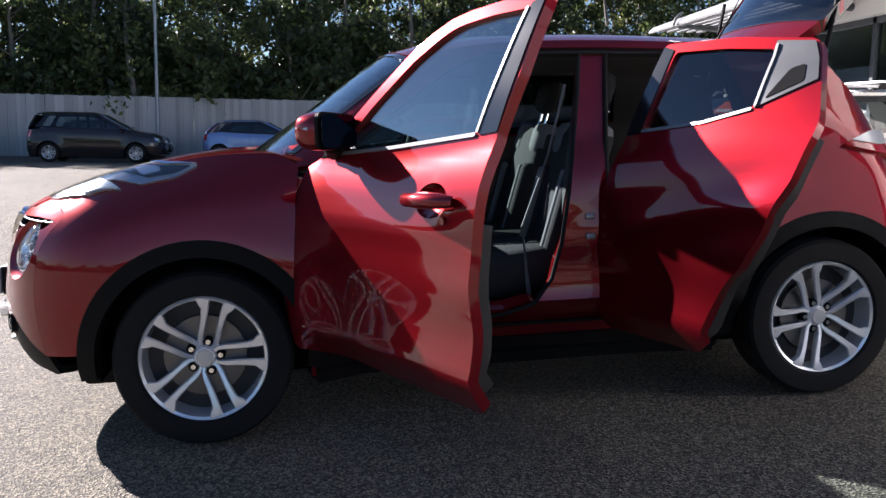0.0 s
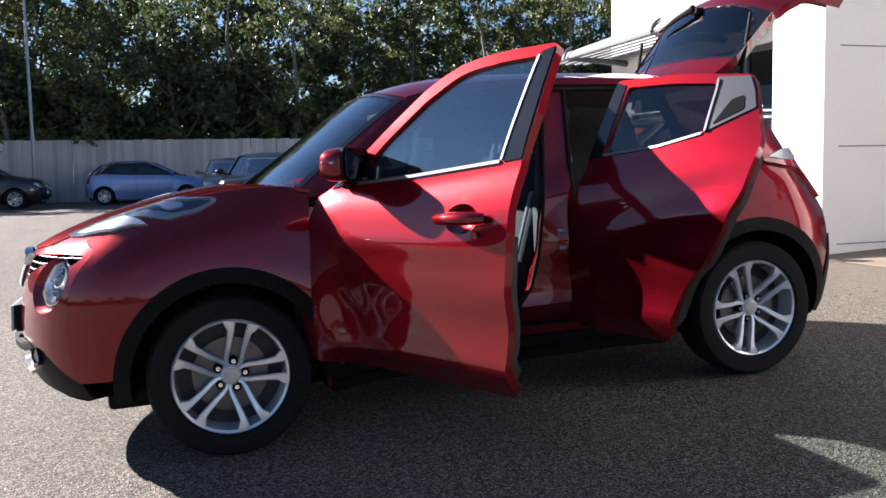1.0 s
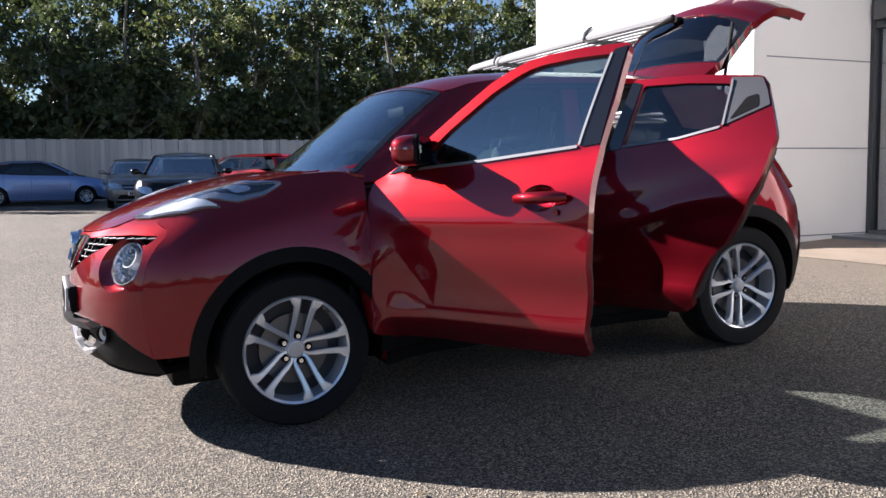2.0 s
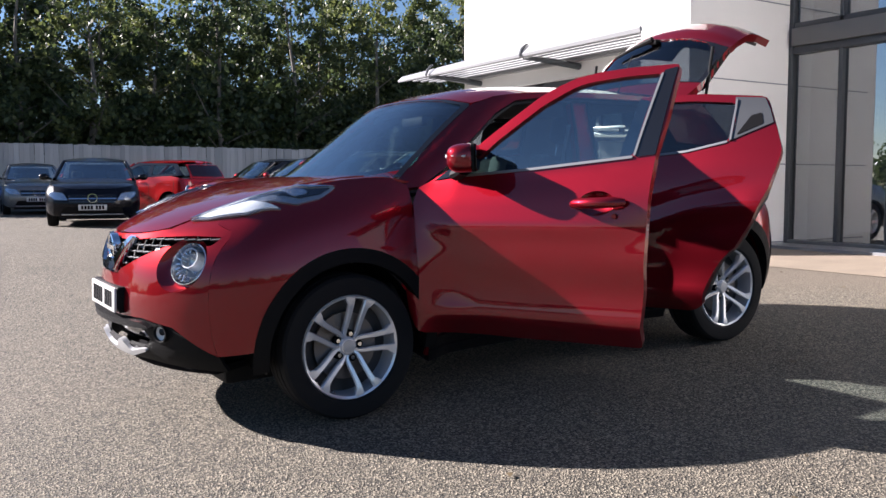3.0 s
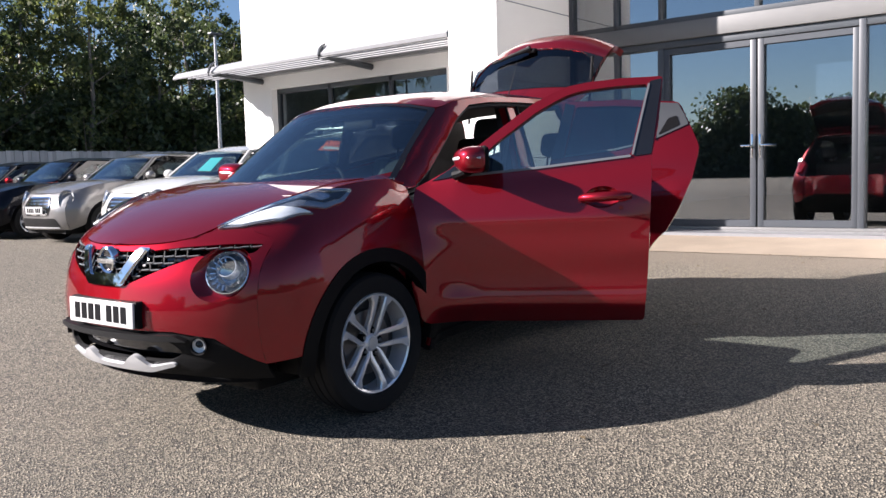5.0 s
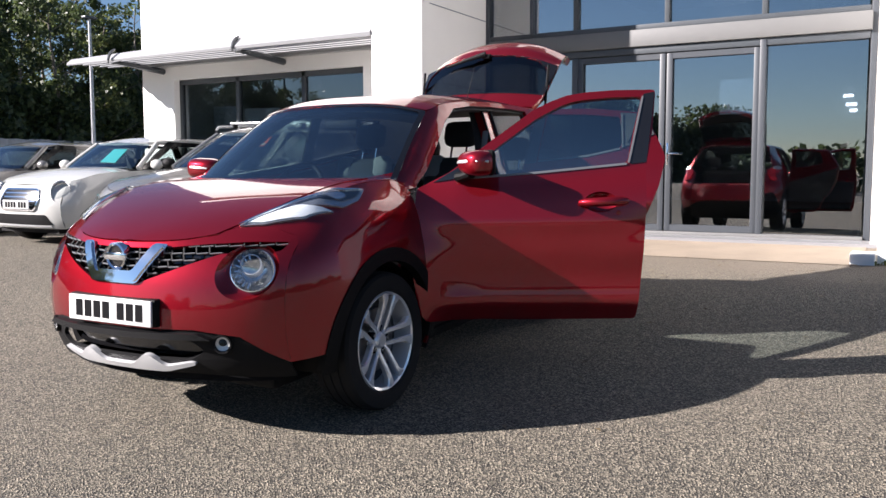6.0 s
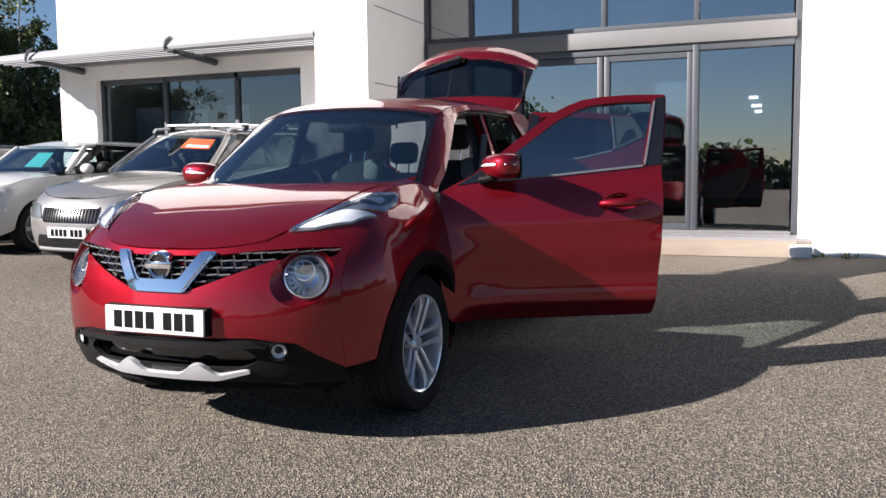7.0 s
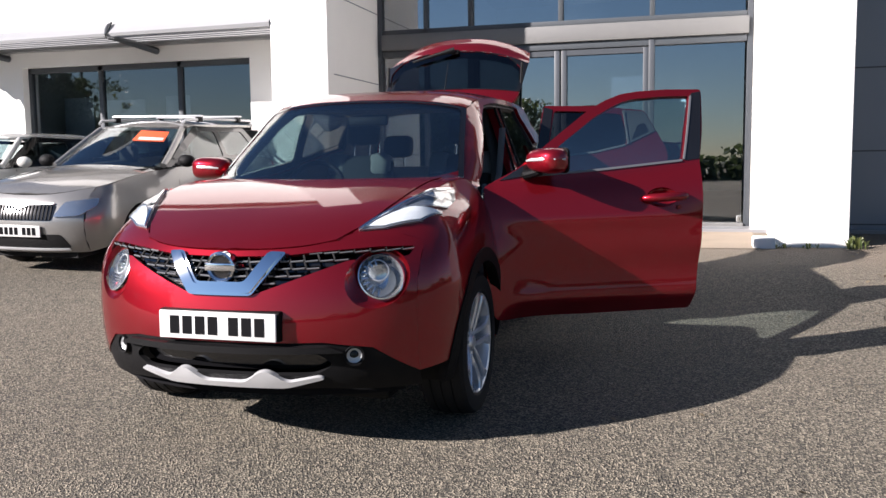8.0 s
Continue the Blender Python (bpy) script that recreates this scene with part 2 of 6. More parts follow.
def box(bm, x0, x1, y0, y1, z0, z1, bevel=0.0, m=None, mat=0):
    a = Matrix.Translation(((x0 + x1) / 2, (y0 + y1) / 2, (z0 + z1) / 2)) @ Matrix.Diagonal((abs(x1 - x0), abs(y1 - y0), abs(z1 - z0), 1))
    r = bmesh.ops.create_cube(bm, size=1, matrix=(m @ a) if m is not None else a)
    vs = r["verts"]
    fs = {f for v in vs for f in v.link_faces}
    for f in fs:
        f.material_index = mat
    if bevel:
        es = list({e for v in vs for e in v.link_edges})
        bmesh.ops.bevel(bm, geom=es, offset=bevel, segments=2, affect="EDGES", profile=0.5)
    return bm


def boxed(*a, **k):
    return box(bmesh.new(), *a, **k)


def cyl(bm, p, q, r0, r1=None, n=16, mat=0):
    """Cylinder or cone from p to q."""
    p, q = Vector(p), Vector(q)
    d = q - p
    m = Matrix.Translation((p + q) / 2) @ d.to_track_quat("Z", "Y").to_matrix().to_4x4()
    r = bmesh.ops.create_cone(bm, cap_ends=True, segments=n, radius1=r0, radius2=r0 if r1 is None else r1, depth=d.length, matrix=m)
    for f in {f for v in r["verts"] for f in v.link_faces}:
        f.material_index = mat
    return bm


def tube(points, radius, n=8, squash=1.0):
    """Bmesh of a tube swept along points; radius may be a list. Ends closed."""
    bm = bmesh.new()
    pts = [Vector(p) for p in points]
    rings = []
    for i, p in enumerate(pts):
        d = (pts[min(i + 1, len(pts) - 1)] - pts[max(i - 1, 0)]).normalized()
        side = d.cross(Vector((0, 0, 1)))
        side = side.normalized() if side.length > 1e-3 else Vector((1, 0, 0))
        up = side.cross(d)
        r = radius[i] if isinstance(radius, (list, tuple)) else radius
        rings.append([bm.verts.new(p + r * (math.cos(a) * side + squash * math.sin(a) * up)) for a in (2 * math.pi * j / n for j in range(n))])
    for a, b in zip(rings, rings[1:]):
        for j in range(n):
            bm.faces.new((a[j], a[(j + 1) % n], b[(j + 1) % n], b[j]))
    bm.faces.new(rings[0][::-1])
    bm.faces.new(rings[-1])
    bmesh.ops.recalc_face_normals(bm, faces=bm.faces)
    return bm


def lathe(profile, n=48, axis="Y"):
    """Surface of revolution about an axis through the origin; profile rows are (along, radius)."""
    bm = bmesh.new()
    rings = []
    for h, r in profile:
        ring = []
        for j in range(n):
            a = 2 * math.pi * j / n
            c = (r * math.cos(a), h, r * math.sin(a)) if axis == "Y" else ((h, r * math.cos(a), r * math.sin(a)) if axis == "X" else (r * math.cos(a), r * math.sin(a), h))
            ring.append(bm.verts.new(c))
        rings.append(ring)
    for a, b in zip(rings, rings[1:]):
        for j in range(n):
            bm.faces.new((a[j], a[(j + 1) % n], b[(j + 1) % n], b[j]))
    bmesh.ops.recalc_face_normals(bm, faces=bm.faces)
    return bm


def curve(*pts):
    """Smooth function through (v, w) pairs, level beyond the ends."""
    xs, ys = [p[0] for p in pts], [p[1] for p in pts]
    n = len(pts)
    sl = []
    for i in range(n):
        if i in (0, n - 1):
            j = min(i, n - 2)
            sl.append((ys[j + 1] - ys[j]) / (xs[j + 1] - xs[j]))
        else:
            a = (ys[i] - ys[i - 1]) / (xs[i] - xs[i - 1])
            b = (ys[i + 1] - ys[i]) / (xs[i + 1] - xs[i])
            sl.append(0.0 if a * b <= 0 else 2 * a * b / (a + b))

    def f(v):
        if v <= xs[0]:
            return ys[0]
        if v >= xs[-1]:
            return ys[-1]
        i = 0
        while v > xs[i + 1]:
            i += 1
        h = xs[i + 1] - xs[i]
        t = (v - xs[i]) / h
        return (ys[i] * (1 + 2 * t) * (1 - t) ** 2 + sl[i] * h * t * (1 - t) ** 2 + ys[i + 1] * t * t * (3 - 2 * t) + sl[i + 1] * h * t * t * (t - 1))
    return f


def step(a, b, v):
    t = max(0.0, min(1.0, (v - a) / (b - a)))
    return t * t * (3 - 2 * t)


def rounded(pts, r, n=4):
    """Closed outline with its corners rounded; a point may carry its own radius as a third value."""
    out = []
    for i, p in enumerate(pts):
        a, b, c = Vector(pts[i - 1][:2]), Vector(p[:2]), Vector(pts[(i + 1) % len(pts)][:2])
        rr = p[2] if len(p) > 2 else r
        da, dc = (a - b), (c - b)
        ra, rc = min(rr, da.length * 0.48), min(rr, dc.length * 0.48)
        if rr <= 0:
            out.append(b)
            continue
        s, e = b + da.normalized() * ra, b + dc.normalized() * rc
        for k in range(n + 1):
            t = k / n
            out.append(s * (1 - t) ** 2 + b * 2 * t * (1 - t) + e * t * t)
    return out


def inside(p, poly):
    x, y = p
    c = False
    j = len(poly) - 1
    for i in range(len(poly)):
        xi, yi = poly[i][0], poly[i][1]
        xj, yj = poly[j][0], poly[j][1]
        if (yi > y) != (yj > y) and x < (xj - xi) * (y - yi) / (yj - yi) + xi:
            c = not c
        j = i
    return c


def gap_to(p, poly):
    best = 9e9
    for i in range(len(poly)):
        a, b = poly[i - 1], poly[i]
        dx, dy = b[0] - a[0], b[1] - a[1]
        q = dx * dx + dy * dy
        t = 0 if q == 0 else max(0, min(1, ((p[0] - a[0]) * dx + (p[1] - a[1]) * dy) / q))
        best = min(best, (p[0] - a[0] - t * dx) ** 2 + (p[1] - a[1] - t * dy) ** 2)
    return math.sqrt(best)


FIT = {"on": False}     # while on, sheets shade by the surface that they lie on


def sheet(outline, fn, grid=0.04, thick=0.012, out=(0, -1, 0), holes=(), offset=0.0):
    """Curved sheet: a flat outline filled with a fine mesh, laid on the surface fn(a, b), then thickened inwards."""
    loops = []
    for lp in (outline, *holes):
        d = []
        for i in range(len(lp)):
            a, b = Vector(lp[i - 1][:2]), Vector(lp[i][:2])
            k = max(1, int((b - a).length / grid + 0.5))
            d += [a.lerp(b, (j + 1) / k) for j in range(k)]
        loops.append(d)
    pts, edges = [], []
    for d in loops:
        s = len(pts)
        pts += d
        edges += [(s + i, s + (i + 1) % len(d)) for i in range(len(d))]
    big = loops[0]
    x0, x1 = min(p[0] for p in big), max(p[0] for p in big)
    y0, y1 = min(p[1] for p in big), max(p[1] for p in big)
    row = 0
    y = y0 + grid * 0.5
    while y < y1:
        x = x0 + grid * (0.5 if row % 2 else 0.0)
        while x < x1:
            p = (x, y)
            if inside(p, big) and all(not inside(p, h) for h in loops[1:]) and all(gap_to(p, d) > grid * 0.45 for d in loops):
                pts.append(Vector(p))
            x += grid
        y += grid * 0.87
        row += 1
    vs, es, fs, *_ = delaunay_2d_cdt(pts, edges, [], 1, 1e-6)
    bm = bmesh.new()
    place = [Vector(fn(v.x, v.y)) for v in vs]
    top = [bm.verts.new(p) for p in place]
    o = Vector(out)
    for f in fs:
        c = sum((vs[i] for i in f), Vector((0, 0))) / len(f)
        if not inside(c, big) or any(inside(c, h) for h in loops[1:]):
            continue
        q = [top[i] for i in f]
        n = (q[1].co - q[0].co).cross(q[2].co - q[0].co)
        bm.faces.new(q if n.dot(o) >= 0 else q[::-1])
    for v in [v for v in bm.verts if not v.link_faces]:
        bm.verts.remove(v)
    bm.normal_update()
    normals = {v: v.normal.copy() for v in bm.verts}
    if FIT["on"]:
        lay = bm.verts.layers.float_vector.new("fit")
        uv = {v: c for v, c in zip(top, vs) if v.is_valid}
        normals = {v: v.normal.copy() for v in bm.verts}
        for v, c in uv.items():
            e = 0.004
            n = (Vector(fn(c.x + e, c.y)) - Vector(fn(c.x - e, c.y))).cross(Vector(fn(c.x, c.y + e)) - Vector(fn(c.x, c.y - e)))
            if n.length > 1e-9:
                n.normalize()
                if n.dot(normals[v]) < 0:
                    n = -n
            v[lay] = n if n.dot(normals[v]) > 0.85 else normals[v]
    if offset:
        for v in bm.verts:
            v.co += normals[v] * offset
    if thick:
        outer = list(bm.faces)
        rim = [e for e in bm.edges if len(e.link_faces) == 1]
        low = {v: bm.verts.new(v.co - normals[v] * thick) for v in list(bm.verts)}
        for f in outer:
            bm.faces.new([low[v] for v in reversed(f.verts)])
        for e in rim:
            f = e.link_faces[0]
            a, b = e.verts
            k = list(f.verts)
            if k[(k.index(a) + 1) % len(k)] is not b:
                a, b = b, a
            bm.faces.new((b, a, low[a], low[b]))
    return bm


def ring_poly(cx, cy, r, n=40, a0=0.0, a1=360.0, sy=1.0):
    return [Vector((cx + r * math.cos(radians(a0 + (a1 - a0) * i / n)), cy + sy * r * math.sin(radians(a0 + (a1 - a0) * i / n)))) for i in range(n + (0 if a1 - a0 >= 360 else 1))]


def merge(*bms):
    """One bmesh out of several."""
    out = bmesh.new()
    for b in bms:
        me = bpy.data.meshes.new("tmp")
        b.to_mesh(me)
        b.free()
        out.from_mesh(me)
        bpy.data.meshes.remove(me)
    return out


class Shape:
    """Outer form of a car body: x rearwards from the front axle, y sideways, z up from the ground."""

    def __init__(s, wb, radius, nose, tail, belt, width, bonnet, screen, roof, xc, xcr, flare=0.05, inset=None, npow=2.1, rpow=2.4, depth=0.42,
                 lean=0.22, taper=0.08, roof_crown=0.06, arch=0.40, flare_reach=0.36, sculpt=None):
        s.sculpt = sculpt
        s.wb, s.radius, s.nose, s.tail, s.belt, s.width, s.bonnet, s.screen, s.roof = wb, radius, nose, tail, belt, width, bonnet, screen, roof
        s.xc, s.xcr, s.flare, s.inset, s.npow, s.rpow, s.depth = xc, xcr, flare, inset or curve((-0.1, 0.12), (0.6, 0.05)), npow, rpow, depth
        s.lean, s.taper, s.roof_crown, s.arch, s.flare_reach = lean, taper, roof_crown, arch, flare_reach

    def half(s, x, z):
        """Half width at a height."""
        zt = s.belt(x)
        xx = max(s.xc, min(s.xcr, x))
        zz = min(z, zt)
        w = s.width(zz)
        for wx in (0.0, s.wb):
            w += s.flare * (1 - step(s.arch, s.arch + s.flare_reach, math.hypot(xx - wx, zz - s.radius)))
        if s.sculpt:
            w += s.sculpt(xx, zz)
        w -= s.inset(x) * max(0.0, 1 - (zt - zz) / 0.2) ** 2
        if z > zt:
            d = z - zt
            w -= s.lean * d + 0.32 * d * d + s.taper * step(1.2, s.wb + 0.3, x) * min(1, d / 0.2)
            xg = s.screen(z) + s.depth
            if x < xg:
                q = (xg - x) / s.depth
                w *= max(0.0, 1 - q ** 2.6) ** (1 / 2.6) if q < 1 else 0
        else:
            if x < s.xc:
                q = (s.xc - x) / (s.xc - s.nose(z))
                w *= (1 - q ** s.npow) ** (1 / s.npow) if q < 1 else 0
        if x > s.xcr:
            q = (x - s.xcr) / (s.tail(z) - s.xcr)
            w *= (1 - q ** s.rpow) ** (1 / s.rpow) if q < 1 else 0
        return w

    def side(s, sign):
        return lambda x, z: (x, sign * s.half(x, z), z)

    def solve(s, y, z, a, b):
        """x between a (outside) and b (inside) at which the half width is |y|."""
        y = abs(y)
        for _ in range(26):
            m = (a + b) / 2
            if s.half(m, z) < y:
                a = m
            else:
                b = m
        return (a + b) / 2

    def front(s, y, z):
        return (s.solve(y, z, s.nose(z), s.xc), y, z)

    def rear(s, y, z):
        return (s.solve(y, z, s.tail(z), s.xcr), y, z)

    def glasshouse(s, y, z):
        return (s.solve(y, z, s.screen(z), s.screen(z) + s.depth), y, z)

    def top(s, x, y):
        """Bonnet: from the centre line out to the crest of the wing."""
        ze = s.belt(x)
        we = max(0.05, s.half(x, ze))
        q = min(1.0, abs(y) / we)
        zc = s.bonnet(x)
        return (x, y, zc + (ze - zc) * q ** 2.5)

    def crest(s, y):
        """x of the crest line of the nose and wing at a distance y from the middle."""
        a, b = s.nose(s.belt(-9)) + 0.002, 0.3
        for _ in range(30):
            m = (a + b) / 2
            if s.half(m, s.belt(m)) < abs(y):
                a = m
            else:
                b = m
        return (a + b) / 2

    def skin(s, x, y):
        """Top surface, carried on over the crest and down the side."""
        ze = s.belt(x)
        if abs(y) <= s.half(x, ze):
            return s.top(x, y)
        a, b = 0.62, ze
        for _ in range(24):
            m = (a + b) / 2
            if s.half(x, m) > abs(y):
                a = m
            else:
                b = m
        return (x, y, (a + b) / 2)

    def over(s, x, y):
        """Roof."""
        q = min(1.0, abs(y) / max(0.1, s.half(x, s.roof(x))))
        return (x, y, s.roof(x) + s.roof_crown * (1 - q ** 2.2) * step(-0.02, 0.4, x - s.screen(s.roof(x))))

# ---- yard ----
def yard():
    bm = bmesh.new()
    xs = [-400, -150, -60, -30, -20] + [-14 + 0.5 * i for i in range(53)] + [14, 20, 40, 120, 400]
    ys = [-400, -120, -40, -15, -8, -5] + [-3 + 1.0 * i for i in range(36)] + [36, 45, 80, 200, 400]
    g = [[bm.verts.new((x, y, ground_z(x, y))) for y in ys] for x in xs]
    for i in range(len(xs) - 1):
        for j in range(len(ys) - 1):
            bm.faces.new((g[i][j], g[i + 1][j], g[i + 1][j + 1], g[i][j + 1]))
    return tagged(part("ground", bm, M_ASPHALT), "worn grey tarmac yard with exposed chippings", "ground", kind="structure")


yard()


# ---- showroom building ----
def structure(name, bm, mat, label, category="wall", smooth=0, parent=None):
    return tagged(part(name, bm, mat, parent, smooth=smooth), label, category, kind="structure")


GX = 7.60          # plane of the shop front
MULL = (1.09, -0.12, -1.28)


def building():
    # rendered walls
    fin = structure("wall_fin", boxed(5.80, 8.0, 2.41, 3.16, 0.0, 6.5, 0.012), M_RENDER, "white rendered fin wall beside the shop front")
    for z in (0.36, 1.31, 2.27, 3.22, 4.17):
        part("panel_joint", boxed(5.98, 7.55, 2.404, 2.409, z - 0.006, z + 0.006), M_GREYPANEL, fin, smooth=0)
    structure("wall_end", boxed(5.79, 8.0, -3.37, -2.66, -0.1, 6.5, 0.012), M_RENDER, "white rendered end wall with a stained foot")
    structure("wall_return", boxed(7.54, 7.9, -2.66, -2.497, 0.2, 6.5), M_RENDER, "white rendered return beside the shop front")
    opening = [Vector((4.05, 0.80)), Vector((7.82, 0.80)), Vector((7.82, 2.66)), Vector((4.05, 2.66))]
    left = sheet([(3.162, 0.0), (8.55, 0.0), (8.55, 6.5), (3.162, 6.5)], lambda y, z: (6.90, y, z), 1.2, 0.30, (-1, 0, 0), [opening])
    structure("wall_showroom", left, M_RENDER, "white rendered showroom wall with a wide window")
    structure("wall_gable", boxed(7.2, 16, 8.25, 8.55, 0, 6.5), M_RENDER, "white rendered gable wall")
    structure("wall_upper", boxed(6.92, 7.22, -2.5, 2.41, 4.9, 6.5), M_RENDER, "white rendered wall over the shop front")
    grey = structure("wall_grey", boxed(7.2, 7.5, -14.0, -3.372, 0.2, 6.5), M_GREYPANEL, "blue-grey panelled wall")
    for z in (0.40, 1.26, 2.22, 3.2):
        part("panel_joint", boxed(7.192, 7.199, -13.9, -3.38, z - 0.008, z + 0.008), M_ALU, grey, smooth=0)
    structure("roof_slab", boxed(6.6, 17, -14.2, 8.8, 6.5, 6.7), M_ALU, "flat grey roof edge", "roof")
    structure("wall_back", boxed(15.5, 15.8, -14, 8.25, 0, 6.5), M_SHOPWALL, "plain back wall of the showroom")
    structure("floor", boxed(7.0, 15.5, -14, 8.25, 0.28, 0.345), M_SHOPFLOOR, "dark polished showroom floor", "floor")
    structure("ceiling", boxed(7.3, 15.5, -14, 8.2, 4.6, 4.7), M_SHOPWALL, "plain showroom ceiling", "ceiling")
    structure("wall_inner", boxed(7.3, 15.5, 2.5, 3.0, 0.345, 4.6), M_SHOPWALL, "inner partition wall")

    # shop front: frames, panes, doors
    sf = tagged(empty("shop_front", pose(0, 0, 0)), "grey aluminium shop front with tall dark glazing", "shop front", kind="structure")
    post = lambda y, z0, z1, w=0.05, m=M_ALU, d=0.07: part("mullion", boxed(GX - d, GX + 0.05, y - w / 2, y + w / 2, z0, z1, 0.004), m, sf)
    post(2.38, 0.34, 4.9, 0.06)
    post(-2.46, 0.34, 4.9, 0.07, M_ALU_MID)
    for y in MULL:
        post(y, 3.0, 4.9, 0.06)
    post(MULL[0], 0.34, 2.7, 0.08)
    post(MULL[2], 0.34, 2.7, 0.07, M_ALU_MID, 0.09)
    post(1.72, 0.34, 4.9, 0.05)
    part("lintel", boxed(GX - 0.12, GX + 0.05, -2.44, 2.34, 2.72, 2.93, 0.006), M_LINTEL, sf, "pale grey lintel band")
    part("transom", boxed(GX - 0.07, GX + 0.05, -2.42, 2.34, 2.935, 3.0, 0.004), M_ALU, sf)
    part("transom", boxed(GX - 0.08, GX + 0.05, -2.42, 2.34, 2.63, 2.715, 0.004), M_ALU, sf)
    part("threshold", boxed(GX - 0.10, GX + 0.05, -2.42, 2.34, 0.33, 0.385, 0.004), M_LINTEL, sf)
    ys = [2.35, 1.72, MULL[0], MULL[1], MULL[2], -2.42]
    for a, b in zip(ys, ys[1:]):
        for z0, z1 in ((0.385, 2.63), (3.0, 4.9)):
            part("pane", boxed(GX - 0.006, GX + 0.006, b + 0.02, a - 0.02, z0, z1), M_SHOP, sf, "dark reflecting glass pane", smooth=0)
    for a, b, hs in ((MULL[0] - 0.04, MULL[1] + 0.01, 1), (MULL[1] - 0.01, MULL[2] + 0.035, -1)):
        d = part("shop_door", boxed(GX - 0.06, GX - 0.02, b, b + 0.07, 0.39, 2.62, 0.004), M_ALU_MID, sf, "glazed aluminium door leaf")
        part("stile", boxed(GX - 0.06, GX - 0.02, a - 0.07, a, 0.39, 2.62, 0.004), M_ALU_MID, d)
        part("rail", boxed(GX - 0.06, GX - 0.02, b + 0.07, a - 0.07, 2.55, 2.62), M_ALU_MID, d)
        part("rail", boxed(GX - 0.06, GX - 0.02, b + 0.07, a - 0.07, 0.39, 0.47), M_ALU_MID, d)
        hy = (b + 0.035) if hs > 0 else (a - 0.035)
        part("door_handle", boxed(GX - 0.10, GX - 0.085, hy - 0.012, hy + 0.012, 1.22, 1.50, 0.004), M_CHROME, d)
        part("handle_lever", boxed(GX - 0.10, GX - 0.08, hy - (0.14 if hs < 0 else 0.0), hy + (0.14 if hs > 0 else 0.0), 1.355, 1.375, 0.004), M_CHROME, d)

    # wide window under the canopy
    w = tagged(empty("window_1", pose(0, 0, 0)), "wide showroom window in a dark frame", "window", kind="structure")
    for y in (4.07, 5.23, 6.55, 7.80):
        part("mullion", boxed(7.02, 7.10, y - 0.035, y + 0.035, 0.80, 2.66, 0.004), M_ALU, w)
    for z in (0.83, 2.62):
        part("window_frame", boxed(7.02, 7.10, 4.05, 7.82, z - 0.04, z + 0.04, 0.004), M_ALU, w)
    for a, b in ((4.10, 5.20), (5.26, 6.52), (6.58, 7.77)):
        part("pane", boxed(7.055, 7.063, a, b, 0.87, 2.58), M_WINDOW, w, "reflecting glass pane", smooth=0)
    part("window_sill", boxed(6.85, 7.02, 4.0, 7.87, 0.76, 0.80, 0.005), M_ALU_LIGHT, w)

    # louvred canopy
    c = tagged(empty("canopy", pose(0, 0, 0)), "pale metal louvred canopy on dark bracket arms", "canopy")
    y0, y1 = 3.165, 9.1
    def blade(x, z, chord, thick, tilt, m, far=1.0, drop=0.0):
        bm = bmesh.new()
        prof = [(-0.5, 0), (-0.42, 0.45), (-0.2, 0.5), (0.2, 0.32), (0.5, 0.02), (0.2, -0.2), (-0.2, -0.3), (-0.42, -0.3)]
        rows = []
        for y, f, dz in ((y0, 1.0, 0.0), (y1, far, drop)):
            rows.append([bm.verts.new((x + f * (math.cos(tilt) * a * chord - math.sin(tilt) * b * thick), y, z - dz + f * (math.sin(tilt) * a * chord + math.cos(tilt) * b * thick))) for a, b in prof])
        for j in range(8):
            bm.faces.new((rows[0][j], rows[0][(j + 1) % 8], rows[1][(j + 1) % 8], rows[1][j]))
        bm.faces.new(rows[0])
        bm.faces.new(rows[1])
        bmesh.ops.recalc_face_normals(bm, faces=bm.faces)
        return part("blade", bm, m, c, smooth=50)
    blade(5.90, 2.985, 0.33, 0.10, radians(50), M_ALU_LIGHT, 0.42, 0.075)
    for i in range(5):
        blade(6.06 + 0.168 * i, 2.90 + 0.004 * i, 0.155, 0.035, radians(8), M_ALU_LIGHT)
    for y in (5.5, 8.05):
        part("bracket_arm", tube([(6.9, y, 2.80), (6.3, y, 2.84), (6.02, y, 2.85), (5.86, y, 2.83)], [0.05, 0.045, 0.03, 0.012], 8, 1.0), M_ALU, c)
        part("bracket_cap", tube([(5.80, y, 2.83), (5.795, y, 2.88), (5.82, y, 2.95), (5.87, y, 3.01), (5.93, y, 3.05)], [0.014, 0.020, 0.024, 0.024, 0.014], 8, 1.0), M_ALU, c)
    part("canopy_beam", boxed(6.78, 6.898, y0, 8.6, 2.87, 2.95), M_ALU_LIGHT, c)

    # paving strip at the foot of the shop front
    pv = bmesh.new()
    xs, yy = [5.6, 6.2, 6.8, 7.58], [-2.5, -1.2, 0, 1.2, 2.41]
    g = [[pv.verts.new((x, y, ground_z(x, y) + 0.006)) for y in yy] for x in xs]
    for i in range(3):
        for j in range(4):
            pv.faces.new((g[i][j], g[i + 1][j], g[i + 1][j + 1], g[i][j + 1]))
    tagged(part("pavement", pv, M_PAVING, smooth=0), "pale sandy paving before the shop front", "pavement", kind="structure")

    glow = bpy.data.materials.new("lit_strip")
    glow.use_nodes = True
    gb = glow.node_tree.nodes["Principled BSDF"]
    gb.inputs["Emission Color"].default_value, gb.inputs["Emission Strength"].default_value = (1, 0.98, 0.94, 1), 6.0
